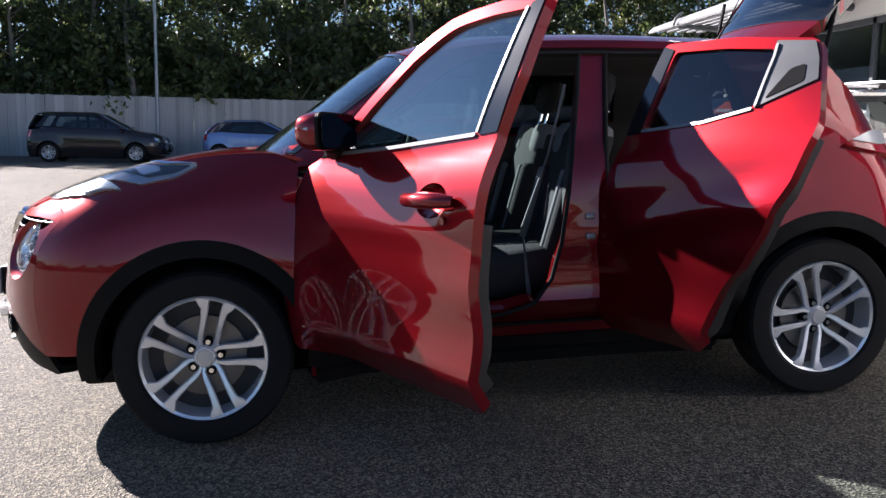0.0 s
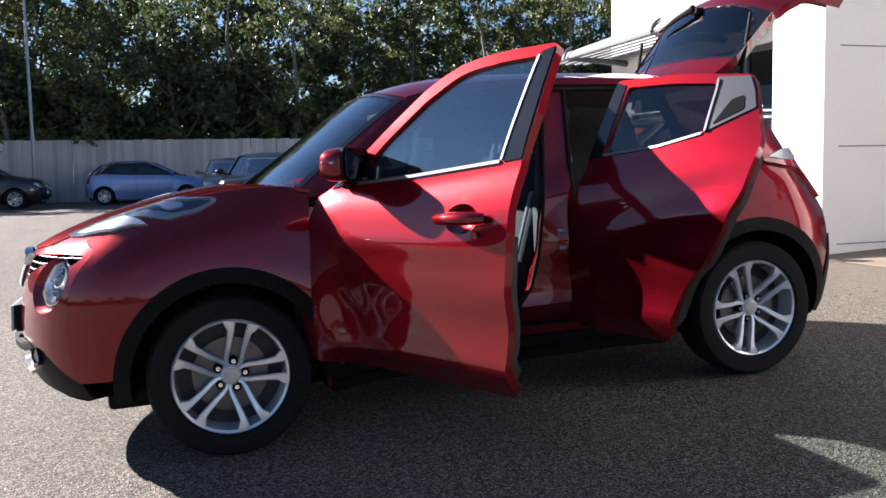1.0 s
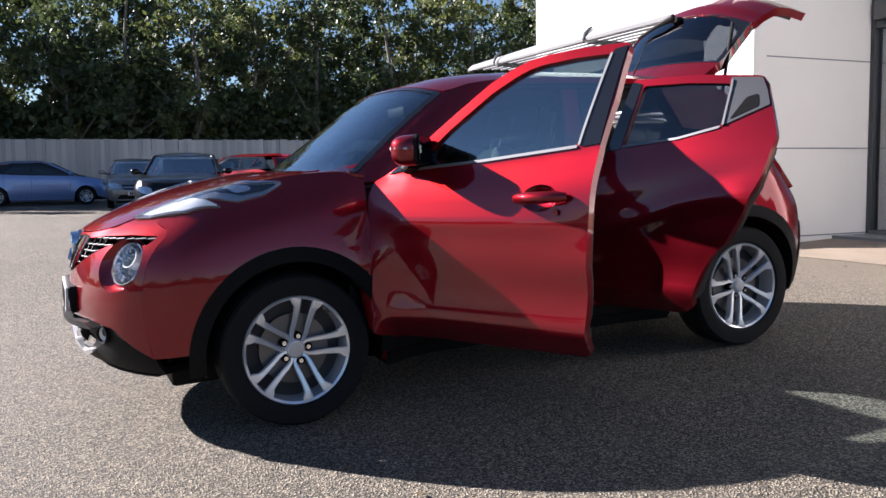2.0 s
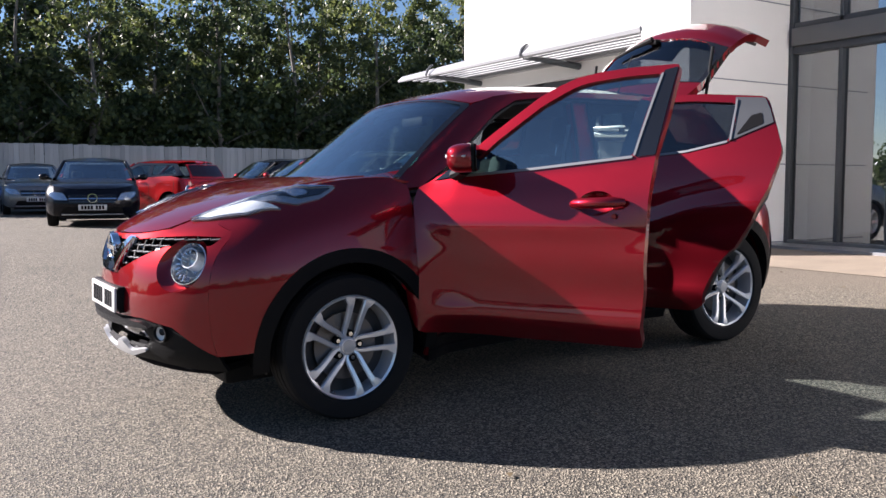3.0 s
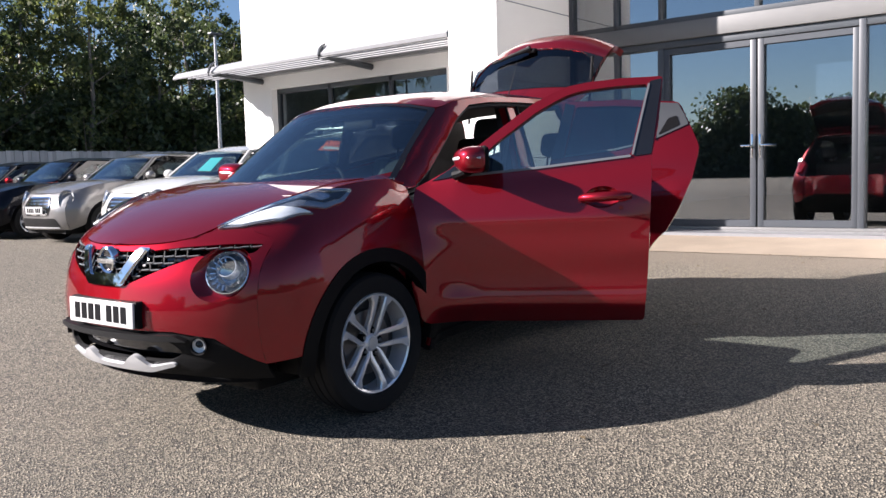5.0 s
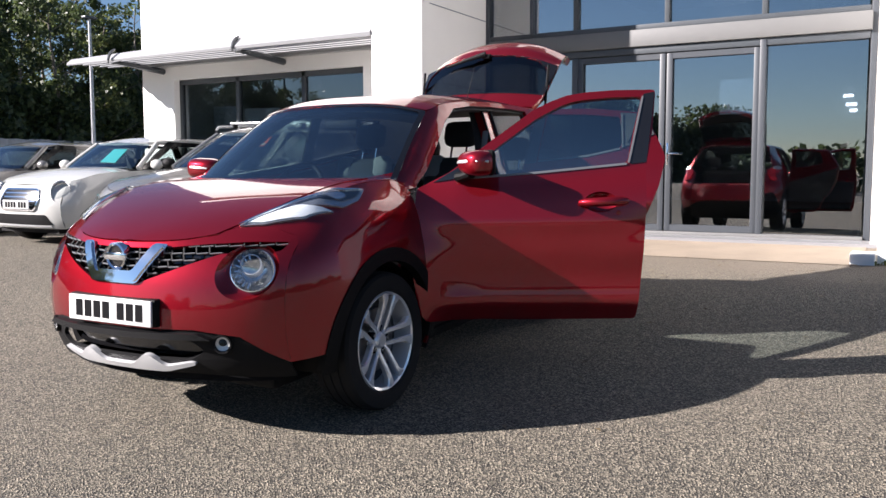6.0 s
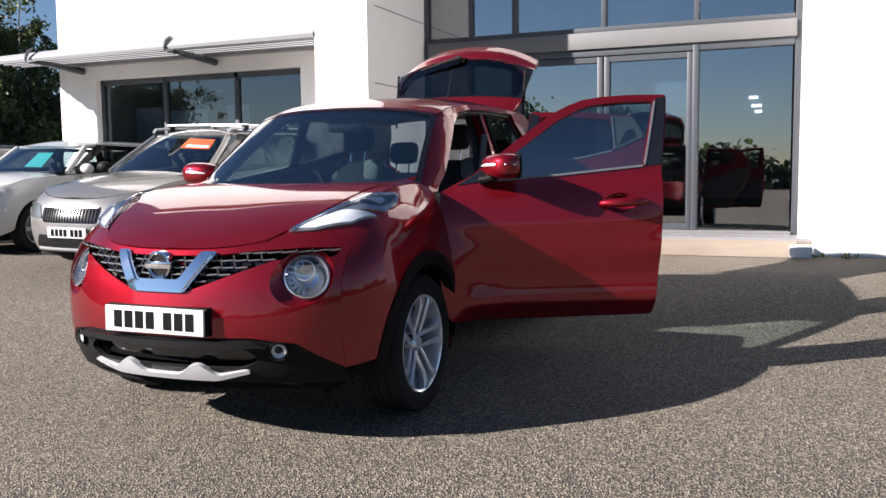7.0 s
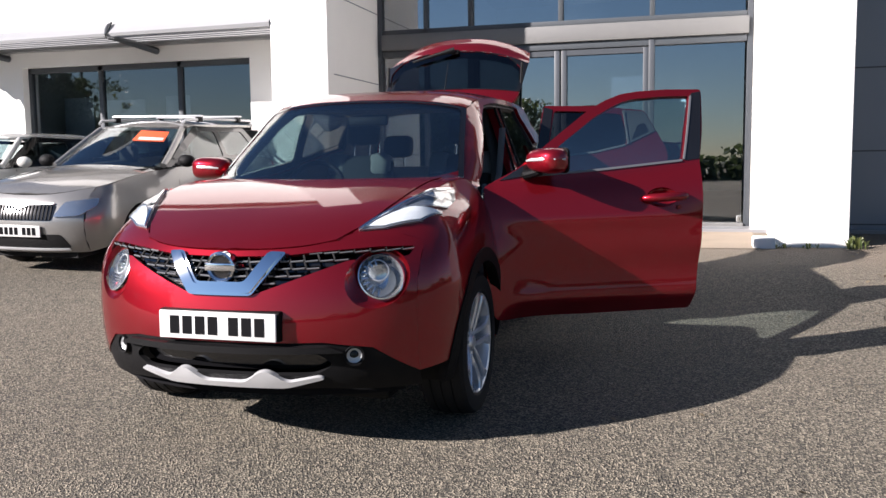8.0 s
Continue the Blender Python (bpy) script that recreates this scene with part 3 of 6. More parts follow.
    for y, z, w in ((0.65, 4.14, 0.62), (-1.58, 2.62, 0.18), (-1.64, 2.45, 0.20), (-1.68, 2.33, 0.14)):
        st = tagged(empty("strip_light", pose(15.5, y, z)), "short lit strip light on the showroom's back wall", "light", "strip lights in the showroom")
        part("light_body", boxed(-0.05, 0.0, -w / 2 - 0.02, w / 2 + 0.02, -0.04, 0.04, 0.01), M_ALU_LIGHT, st)
        part("diffuser", boxed(-0.075, -0.052, -w / 2, w / 2, -0.03, 0.03, 0.008), glow, st)

    # boards behind the glass, and a pale panel for a sign's reflection
    board = plain("board_white", (0.62, 0.66, 0.70), 0.5, vary=0.04)
    for y0_, y1_, top in ((7.36, 7.92, 2.28), (6.42, 7.20, 2.22), (5.62, 6.05, 2.26)):
        bd = tagged(empty("display_board", pose(7.9, (y0_ + y1_) / 2, 0.345)), "pale free-standing display board inside the showroom window", "display board", "boards in the showroom")
        w2 = (y1_ - y0_) / 2
        part("panel", boxed(-0.012, 0.012, -w2, w2, 0.45, top - 0.345, 0.006), board, bd)
        for k in (-1, 1):
            part("leg", boxed(-0.015, 0.015, k * (w2 - 0.04) - 0.015, k * (w2 - 0.04) + 0.015, 0.0, 0.45), M_ALU, bd)
            part("foot", boxed(-0.22, 0.22, k * (w2 - 0.04) - 0.02, k * (w2 - 0.04) + 0.02, 0.0, 0.03, 0.005), M_ALU, bd)
    # reflection of a sign, made as a solid pale panel behind the pane
    part("sign_reflection", boxed(GX + 0.010, GX + 0.014, -1.19, -0.77, 1.84, 2.26), board, sf, "pale panel standing for a sign's reflection in the door glass", smooth=0)

    # low block at the corner, weeds and litter
    tagged(part("low_plinth", boxed(5.66, 5.92, -2.652, -2.43, 0.1, 0.36, 0.015), M_RENDER, smooth=0), "low stained white rendered block beside the end wall", "block")
    rng = random.Random(3)
    for wx, wy, n, size in ((5.74, -3.42, 46, 0.13), (6.3, -3.44, 22, 0.09), (5.69, -3.0, 16, 0.06), (5.70, -2.72, 14, 0.06)):
        wd = bmesh.new()
        for _ in range(n):
            a, r, h = rng.uniform(0, 6.28), rng.uniform(0.2, 1) * size, rng.uniform(0.4, 1.1) * size
            q = Vector((rng.gauss(0, 0.03), rng.gauss(0, 0.05), 0))
            d, sd = Vector((math.cos(a) * r * 0.7, math.sin(a) * r * 0.7, h)), Vector((-math.sin(a), math.cos(a), 0)) * 0.012
            v = [wd.verts.new(c) for c in (q - sd * 0.4, q + d * 0.6 + Vector((0, 0, h * 0.2)) - sd, q + d, q + d * 0.6 + Vector((0, 0, h * 0.2)) + sd, q + sd * 0.4)]
            wd.faces.new(v)
        tagged(part("weed", wd, M_LEAF, matrix=pose(wx, wy, ground_z(wx, wy))), "small green weed tuft at the foot of the wall", "weed", "weeds along the wall", "stuff")
    lv = bmesh.new()
    for i in range(150):
        x, y = (rng.uniform(3.6, 5.6), rng.uniform(-4.5, 2.3)) if i < 95 else (rng.uniform(-1.5, 3.5), rng.uniform(-4, -1.2))
        a, r = rng.uniform(0, 6.28), rng.uniform(0.010, 0.030)
        u, w = Vector((math.cos(a), math.sin(a), rng.uniform(-0.1, 0.3))) * r, Vector((-math.sin(a), math.cos(a), rng.uniform(-0.3, 0.3))) * r * 0.6
        c = Vector((x, y, ground_z(x, y) + 0.010))
        v = [lv.verts.new(q) for q in (c - u, c - w + Vector((0, 0, 0.006)), c + u, c + w + Vector((0, 0, 0.006)))]
        lv.faces.new(v)
    ck = bmesh.new()
    for x, y, a, n in ((2.2, -3.1, 0.35, 22), (3.6, -2.6, -0.9, 14)):
        last = None
        for i in range(n):
            a += rng.gauss(0, 0.28)
            x, y = x + 0.09 * math.cos(a), y + 0.09 * math.sin(a)
            w = 0.003 * (0.4 + rng.random()) * math.sin(math.pi * (i + 0.5) / n) + 0.0015
            sx, sy = -math.sin(a) * w, math.cos(a) * w
            now = [ck.verts.new((x + sx, y + sy, ground_z(x, y) + 0.004)), ck.verts.new((x - sx, y - sy, ground_z(x, y) + 0.004))]
            if last:
                ck.faces.new((last[0], last[1], now[1], now[0]))
            last = now
    tagged(part("tarmac_cracks", ck, M_DARK), "thin dark cracks wandering through the tarmac", "cracks", kind="stuff")
    tagged(part("fallen_leaves", lv, M_LITTER), "small dry fallen leaves scattered on the tarmac", "leaves", kind="stuff")


building()


# ---- fence, lamp posts, trees ----
FENCE_Y = 31.5


def fence():
    f = tagged(empty("fence", pose(0, FENCE_Y, 0)), "weathered grey close-boarded timber fence", "fence")
    rng = random.Random(4)
    bm = boxed(-0.085, 0.085, -0.012, 0.012, 0, 1.0)
    me = bpy.data.meshes.new("fence_board")
    bm.to_mesh(me)
    bm.free()
    me.materials.append(M_FENCE)
    for i in range(295):
        x = -24 + 0.172 * i
        o = new("fence_board", me)
        o.parent = f
        h = 2.36 + rng.uniform(-0.02, 0.02)
        o.matrix_basis = Matrix.Translation((x, (0.013 if i % 2 else -0.013) + rng.uniform(-0.004, 0.004), ground_z(x, FENCE_Y) + 0.02)) @ Matrix.Rotation(rng.uniform(-0.008, 0.008), 4, "Y") @ Matrix.Diagonal((rng.uniform(1.03, 1.09), 1, h, 1))
    for i in range(18):
        x = -24 + 3.0 * i
        part("fence_post", boxed(x - 0.05, x + 0.05, 0.02, 0.12, ground_z(x, FENCE_Y), ground_z(x, FENCE_Y) + 2.4, 0.004), M_FENCE, f)
    for h in (0.5, 1.9):
        bm = bmesh.new()
        for i in range(17):
            x = -24 + 3.0 * i
            z0, z1 = ground_z(x, FENCE_Y) + h, ground_z(x + 3, FENCE_Y) + h
            cyl(bm, (x, 0.05, z0), (x + 3, 0.05, z1), 0.04, n=4)
        part("rail", bm, M_FENCE, f)


fence()


def lamp_post(x, y, h, r=0.055):
    z = ground_z(x, y)
    p = tagged(empty("lamp_post", pose(x, y, z)), "slim galvanised steel lamp post", "lamp post", "lamp posts of the yard")
    part("pole", tube([(0, 0, 0), (0, 0, h * 0.35), (0, 0, h)], [r * 1.5, r, r * 0.7], 12), M_STEEL, p)
    part("base_collar", cyl(bmesh.new(), (0, 0, 0), (0, 0, 0.9), r * 1.7, n=12), M_STEEL, p)
    part("lamp_head", boxed(-0.25, 0.25, -0.12, 0.12, h, h + 0.09, 0.03), M_ALU, p)


lamp_post(-4.85, 30.6, 9.2, 0.065)
lamp_post(17.0, 22.5, 6.2, 0.07)


def leaf_mesh(name, g, p, size, slim, material):
    """Mesh of small four-cornered leaves at the places p, turned every way."""
    n = len(p)
    u = g.normal(0, 1, (n, 3))
    u /= np.linalg.norm(u, axis=1)[:, None]
    v = np.cross(u, g.normal(0, 1, (n, 3)))
    v /= np.linalg.norm(v, axis=1)[:, None]
    u, v = u * size[:, None], v * size[:, None] * slim
    vs = np.stack((p - u, p + v, p + u, p - v), 1).reshape(-1, 3)
    me = bpy.data.meshes.new(name)
    me.from_pydata(vs.tolist(), [], np.arange(4 * n).reshape(-1, 4).tolist())
    me.materials.append(material)
    return me


def tree(x, y, h, seed, leafmat, spread=2.2, leaves=3800, low=0.25):
    """Tapered trunk with forks and limbs, and a ragged crown of small leaves in clumps."""
    rng = random.Random(seed)
    z = ground_z(x, y)
    t = tagged(empty("tree", pose(x, y, z)), "tall slender broadleaf tree with a ragged green crown", "tree", "trees behind the fence")
    wob = [rng.uniform(-0.35, 0.35) for _ in range(6)]
    spine = [Vector((wob[0] * (k / 8) * 2 + 0.15 * math.sin(k + wob[1] * 9), wob[2] * (k / 8) * 2, h * k / 8.0)) for k in range(9)]
    parts_bm = [tube(spine, [0.17 - 0.019 * k for k in range(9)], 8)]
    tips = []
    for k in range(15):
        s = rng.uniform(low, 0.95)
        i = min(7, int(s * 8))
        base = spine[i].lerp(spine[i + 1], s * 8 - i)
        a = rng.uniform(0, 2 * math.pi)
        ln = spread * (1.15 - s) * rng.uniform(0.6, 1.2) + 0.5
        d = Vector((math.cos(a), math.sin(a), rng.uniform(0.25, 0.8)))
        mid = base + d * ln * 0.5
        tip = base + d * ln + Vector((0, 0, rng.uniform(-0.2, 0.3)))
        parts_bm.append(tube([base, mid, tip], [0.05 * (1.2 - s), 0.03 * (1.2 - s), 0.008], 5))
        tips += [mid, tip, tip]
    part("trunk", merge(*parts_bm), M_BARK, t, "grey-brown bark trunk and limbs", smooth=60)
    n_cl = 56
    cl = []
    for k in range(n_cl):
        if k % 3:
            c = rng.choice(tips) + Vector((rng.gauss(0, 0.3), rng.gauss(0, 0.3), rng.gauss(0, 0.3)))
        else:
            s = rng.uniform(low, 1.02)
            r = spread * (0.35 + 0.65 * math.sin(math.pi * min(1, (s - low) / (1.05 - low)) ** 0.8)) * math.sqrt(rng.random())
            a = rng.uniform(0, 2 * math.pi)
            c = Vector((r * math.cos(a), r * math.sin(a), h * s))
        cl.append((c, rng.uniform(0.25, 0.62)))
    g = np.random.RandomState(seed)
    idx = g.randint(0, n_cl, leaves)
    cen, rad = np.array([tuple(c) for c, _ in cl])[idx], np.array([r for _, r in cl])[idx]
    p = cen + g.normal(0, 1, (leaves, 3)) * rad[:, None] * np.array((0.54, 0.54, 0.44))
    me = leaf_mesh("crown", g, p, g.uniform(0.07, 0.16, leaves), 0.55, leafmat)
    o = new("crown", me)
    o.parent = t
    return t


def woods():
    rng = random.Random(11)
    n = 0
    for row, (y, h0) in enumerate(((33.6, 9.2), (36.6, 10.0), (40.0, 11.0), (43.5, 12.0))):
        x = -24 + row * 0.8
        while x < 30:
            tree(x * 1.1 + rng.uniform(-0.5, 0.5), y + rng.uniform(-0.8, 0.8), h0 * rng.uniform(0.82, 1.12), 100 + n, M_LEAF if rng.random() < 0.5 else M_LEAF_DARK, rng.uniform(1.8, 2.6) + 0.25 * row, (3000, 4200, 5600, 7000)[row], 0.22 if row else 0.12)
            n += 1
            x += rng.uniform(2.2, 3.2) * (1.0, 1.15, 1.3, 1.4)[row]


woods()


def scrub():
    """Undergrowth behind the fence, thick and dark."""
    g = np.random.RandomState(9)
    n = 80000
    x = g.uniform(-28, 36, n)
    y = FENCE_Y + 1.0 + g.gamma(2.0, 1.3, n)
    top = 4.9 + 0.9 * np.sin(x * 0.7) + 0.7 * np.sin(x * 1.9 + 1)
    z = g.uniform(0.3, 1, n) * top + 0.9
    me = leaf_mesh("undergrowth", g, np.stack((x, y, z - 0.5), 1), g.uniform(0.10, 0.21, n), 0.6, M_LEAF_DARK)
    tagged(new("undergrowth", me), "dark tangled undergrowth behind the fence", "bushes", kind="stuff")


scrub()


def far_hedge(name, label, a, b, h, seed, n, fine=1.0):
    """Tree line from a to b behind the viewer, seen mirrored in the shop glass and the paint."""
    g = np.random.RandomState(seed)
    t = g.uniform(0, 1, n)
    p0, p1 = np.array(a), np.array(b)
    run = t * np.linalg.norm(p1 - p0)
    top = h * (1 + 0.25 * np.sin(run * 0.21) + 0.2 * np.sin(run * 0.53 + 2) + 0.12 * np.sin(run * 1.3))
    z = g.uniform(0, 1, n) * top - 1
    q = p0 + (p1 - p0) * t[:, None] + g.normal(0, 1.2, (n, 2))
    me = leaf_mesh(name, g, np.column_stack((q, z)), g.uniform(0.25, 0.5, n) * fine, 0.7, M_LEAF_DARK)
    tagged(new(name, me), label, "hedge", kind="stuff")


far_hedge("far_hedge", "distant dark hedge across the yard", (-62, -90), (-62, 90), 3.2, 21, 15000)
far_hedge("grove", "dark grove of tall trees across the yard", (-60, 13), (-60, 40), 6.2, 23, 60000, 0.5)
far_hedge("tree_belt", "dark belt of trees across the yard", (-60, -52), (50, -46), 4.0, 22, 16000)

# ---- the red crossover ----
def hero_sculpt(x, z):
    """Door creases: a flared foot, a hollow above it and a haunch line that rises to the rear."""
    on = step(0.42, 0.6, x) * (1 - step(2.3, 2.5, x))
    haunch = 0.70 + 0.22 * step(1.3, 2.3, x)
    return on * (-0.055 * (1 - step(0.32, 0.46, z)) + 0.006 * math.exp(-((z - 0.462) / 0.024) ** 2) - 0.014 * math.exp(-((z - 0.585) / 0.085) ** 2) + 0.022 * step(1.2, 2.2, x) * math.exp(-((z - haunch) / 0.06) ** 2) + 0.010 * math.exp(-((z - 0.86) / 0.04) ** 2) * (1 - step(1.2, 1.6, x)))


hero_shape = Shape(
    wb=2.53, radius=0.334,
    nose=curve((0.18, -0.66), (0.28, -0.80), (0.40, -0.86), (0.55, -0.87), (0.68, -0.85), (0.80, -0.815), (0.88, -0.77), (0.97, -0.6), (1.06, -0.3)),
    tail=curve((0.2, 3.15), (0.35, 3.24), (0.55, 3.28), (0.75, 3.25), (0.95, 3.10), (1.1, 3.0), (1.25, 2.92)),
    belt=curve((-0.85, 0.858), (-0.72, 0.885), (-0.62, 0.918), (-0.5, 0.96), (-0.3, 1.018), (-0.1, 1.066), (0.1, 1.09), (0.25, 1.093), (0.45, 1.06), (1.0, 1.07), (1.45, 1.11), (2.2, 1.20), (2.6, 1.17), (2.9, 1.08), (3.25, 0.95)),
    width=curve((0.2, 0.77), (0.33, 0.81), (0.5, 0.83), (0.7, 0.835), (0.9, 0.825), (1.1, 0.805), (1.25, 0.79)),
    bonnet=curve((-0.80, 0.868), (-0.65, 0.94), (-0.45, 1.008), (-0.2, 1.065), (0.05, 1.10), (0.3, 1.115)),
    screen=curve((1.02, 0.08), (1.25, 0.42), (1.50, 0.785), (1.6, 1.02)), depth=0.365,
    roof=curve((0.7, 1.47), (1.0, 1.50), (1.5, 1.512), (2.2, 1.49), (2.75, 1.44)),
    xc=-0.28, xcr=2.72, sculpt=hero_sculpt)


def wheel(parent, m, radius=0.334, rim=0.234, width=0.215, spokes=5, double=True, material=None, dark=None, n=56):
    """Alloy wheel with its outer face towards -y: rim > tyre, spokes, hub cap, disc, nuts."""
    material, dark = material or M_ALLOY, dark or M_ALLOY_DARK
    h = width / 2
    rb = lathe([(-h * 0.86, rim * 1.02), (-h * 0.93, rim * 1.0), (-h * 0.88, rim * 0.955), (-h * 0.55, rim * 0.93), (h * 0.7, rim * 0.9), (h * 0.9, rim * 1.0), (h * 0.9, rim * 1.02), (-h * 0.86, rim * 1.02)], n)
    w = part("wheel", rb, material, parent, "", matrix=m)
    ty = lathe([(-h * 0.80, rim * 1.0), (-h * 0.97, rim * 1.06), (-h * 1.0, (rim + radius) / 2), (-h * 0.96, radius * 0.95), (-h * 0.82, radius * 0.985), (-h * 0.5, radius * 0.998),
                (-h * 0.48, radius * 0.98), (-h * 0.42, radius * 0.98), (-h * 0.40, radius), (-h * 0.04, radius), (-h * 0.02, radius * 0.98), (h * 0.04, radius * 0.98), (h * 0.06, radius),
                (h * 0.40, radius), (h * 0.42, radius * 0.98), (h * 0.48, radius * 0.98), (h * 0.5, radius * 0.998), (h * 0.82, radius * 0.985), (h * 0.96, radius * 0.95), (h * 1.0, (rim + radius) / 2), (h * 0.9, rim)], n)
    part("tyre", ty, M_RUBBER, w, "black rubber tyre with a grooved tread")
    part("brake_disc", lathe([(-h * 0.28, 0.02), (-h * 0.28, rim * 0.66), (-h * 0.1, rim * 0.66), (-h * 0.1, 0.02)], 32), M_DISC, w)
    # dark disc whose colour stands in for the shade inside the rim
    part("rim_shade", lathe([(-h * 0.05, 0.01), (-h * 0.02, rim * 0.92)], 32), dark, w)
    q = rim / 0.234
    for i in range(spokes):
        base = 2 * math.pi * i / spokes + math.pi / 2
        c, s = Vector((math.cos(base), 0, math.sin(base))), Vector((-math.sin(base), 0, math.cos(base)))
        for k in ((-1, 1) if double else (0,)):
            bm = bmesh.new()
            rows = []
            # along the spoke, its inner and outer edge off the axis of the pair, depth of the face
            for r, e0, e1, d in ((0.030, 0.004, 0.026, 0.56), (0.052, 0.0195, 0.037, 0.60), (0.075, 0.020, 0.043, 0.66), (0.115, 0.0195, 0.044, 0.75), (0.155, 0.020, 0.047, 0.83), (0.185, 0.021, 0.052, 0.88), (0.203, 0.022, 0.066, 0.91), (0.229, 0.024, 0.082, 0.92)):
                if not double:
                    e0, e1 = -0.55 * e1, 0.55 * e1
                u0, u1, yy = e0 * q, e1 * q, -h * d
                drop = math.sqrt(max(0.0, 1 - ((e0 + e1) / 2 / 0.234) ** 2)) if r > 0.2 else 1.0
                o = c * r * q * drop
                g = 1 if k >= 0 else -1
                rim_in = min(0.005, (u1 - u0) * 0.2)
                rows.append([bm.verts.new(o + s * g * v + Vector((0, y, 0))) for v, y in ((u0, yy + 0.007), (u0 + rim_in, yy), (u1 - rim_in, yy), (u1, yy + 0.007), (u1 - rim_in, yy + 0.034), (u0 + rim_in, yy + 0.034))])
            for a, b in zip(rows, rows[1:]):
                for j in range(6):
                    bm.faces.new((a[j], a[(j + 1) % 6], b[(j + 1) % 6], b[j]))
            bm.faces.new(rows[0])
            bm.faces.new(rows[-1])
            bmesh.ops.recalc_face_normals(bm, faces=bm.faces)
            part("spoke", bm, material, w)
        at = c * 0.058 * q
        # solid dark plug; the shade of the nut pocket is in its colour
        part("nut_recess_shade", cyl(bmesh.new(), at + Vector((0, -h * 0.30, 0)), at + Vector((0, -h * 0.53, 0)), 0.0185 * q, n=16), M_DARK, w)
        part("wheel_nut", cyl(bmesh.new(), at + Vector((0, -h * 0.50, 0)), at + Vector((0, -h * 0.60, 0)), 0.0105 * q, n=6), M_CHROME, w)
    part("hub", lathe([(-h * 0.2, 0.07), (-h * 0.42, 0.068), (-h * 0.52, 0.045), (-h * 0.64, 0.036), (-h * 0.66, 0.0005)], 24), material, w)
    part("hub_cap", lathe([(-h * 0.64, 0.032), (-h * 0.70, 0.029), (-h * 0.71, 0.0005)], 24), M_SILVER, w)
    return w


def plate(parent, at, w=0.52, h=0.111, facing=-1, yellow=False, bars=7):
    """Number plate: backing with dark bars in place of the characters; faces -x or +x."""
    bm = boxed(-0.006, 0.006, -w / 2, w / 2, -h / 2, h / 2, 0.003)
    p = part("number_plate", bm, M_PLATE_Y if yellow else M_PLATE, parent, "number plate with dark characters as plain bars", matrix=at)
    pitch = w * 0.84 / 7.6
    for i in range(bars):
        y = -w * 0.42 + pitch * (i + 0.5 + (0.6 if i >= 3 else 0))
        part("character", boxed(facing * 0.005, facing * 0.0085, y - pitch * 0.36, y + pitch * 0.36, -h * 0.33, h * 0.33), M_INK, p, smooth=0)
    return p


def seat(parent, x, y, wide=0.5, bench=False):
    """Car seat: cushion, backrest with pale bolsters, headrest on two posts."""
    m = pose(x, y, 0.39)
    cu = part("seat", boxed(-0.02, 0.52, -wide / 2, wide / 2, 0.02, 0.22, 0.06, Matrix.Rotation(radians(-6), 4, "Y")), M_SEAT, parent, "dark cloth car seat", matrix=m, smooth=60)
    tilt = Matrix.Translation((0.49, 0, 0.14)) @ Matrix.Rotation(radians(17), 4, "Y")
    top = 0.54 if bench else 0.66
    part("backrest", boxed(-0.06, 0.08, -wide / 2 + 0.02, wide / 2 - 0.02, 0, top, 0.05, tilt), M_SEAT, cu, smooth=60)
    if not bench:
        for k in (-1, 1):
            part("bolster", boxed(-0.10, 0.02, k * (wide / 2 - 0.055) - 0.045, k * (wide / 2 - 0.055) + 0.045, 0.02, 0.46, 0.04, tilt), M_SEAT, cu, smooth=60)
            part("bolster_piping", boxed(-0.108, -0.075, k * (wide / 2 - 0.075) - 0.018, k * (wide / 2 - 0.075) + 0.018, 0.06, 0.44, 0.012, tilt), M_SEAT_GREY, cu, "pale grey cloth bolster edge", smooth=60)
            part("shoulder", boxed(-0.070, 0.075, k * (wide / 2 - 0.10) - 0.075, k * (wide / 2 - 0.10) + 0.075, top - 0.16, top + 0.012, 0.045, tilt), M_SEAT_GREY, cu, "pale grey cloth shoulder patch", smooth=60)
    for yy in ((0,) if not bench else (-0.38, 0.38)):
        part("headrest", boxed(-0.05, 0.06, yy - 0.12, yy + 0.12, top + 0.075, top + 0.25, 0.052, tilt), M_SEAT, cu, smooth=60)
        for k in (-0.055, 0.055):
            part("headrest_post", cyl(bmesh.new(), tilt @ Vector((0.0, yy + k, top - 0.02)), tilt @ Vector((0.0, yy + k, top + 0.10)), 0.007, n=8), M_CHROME, cu)
    return cu


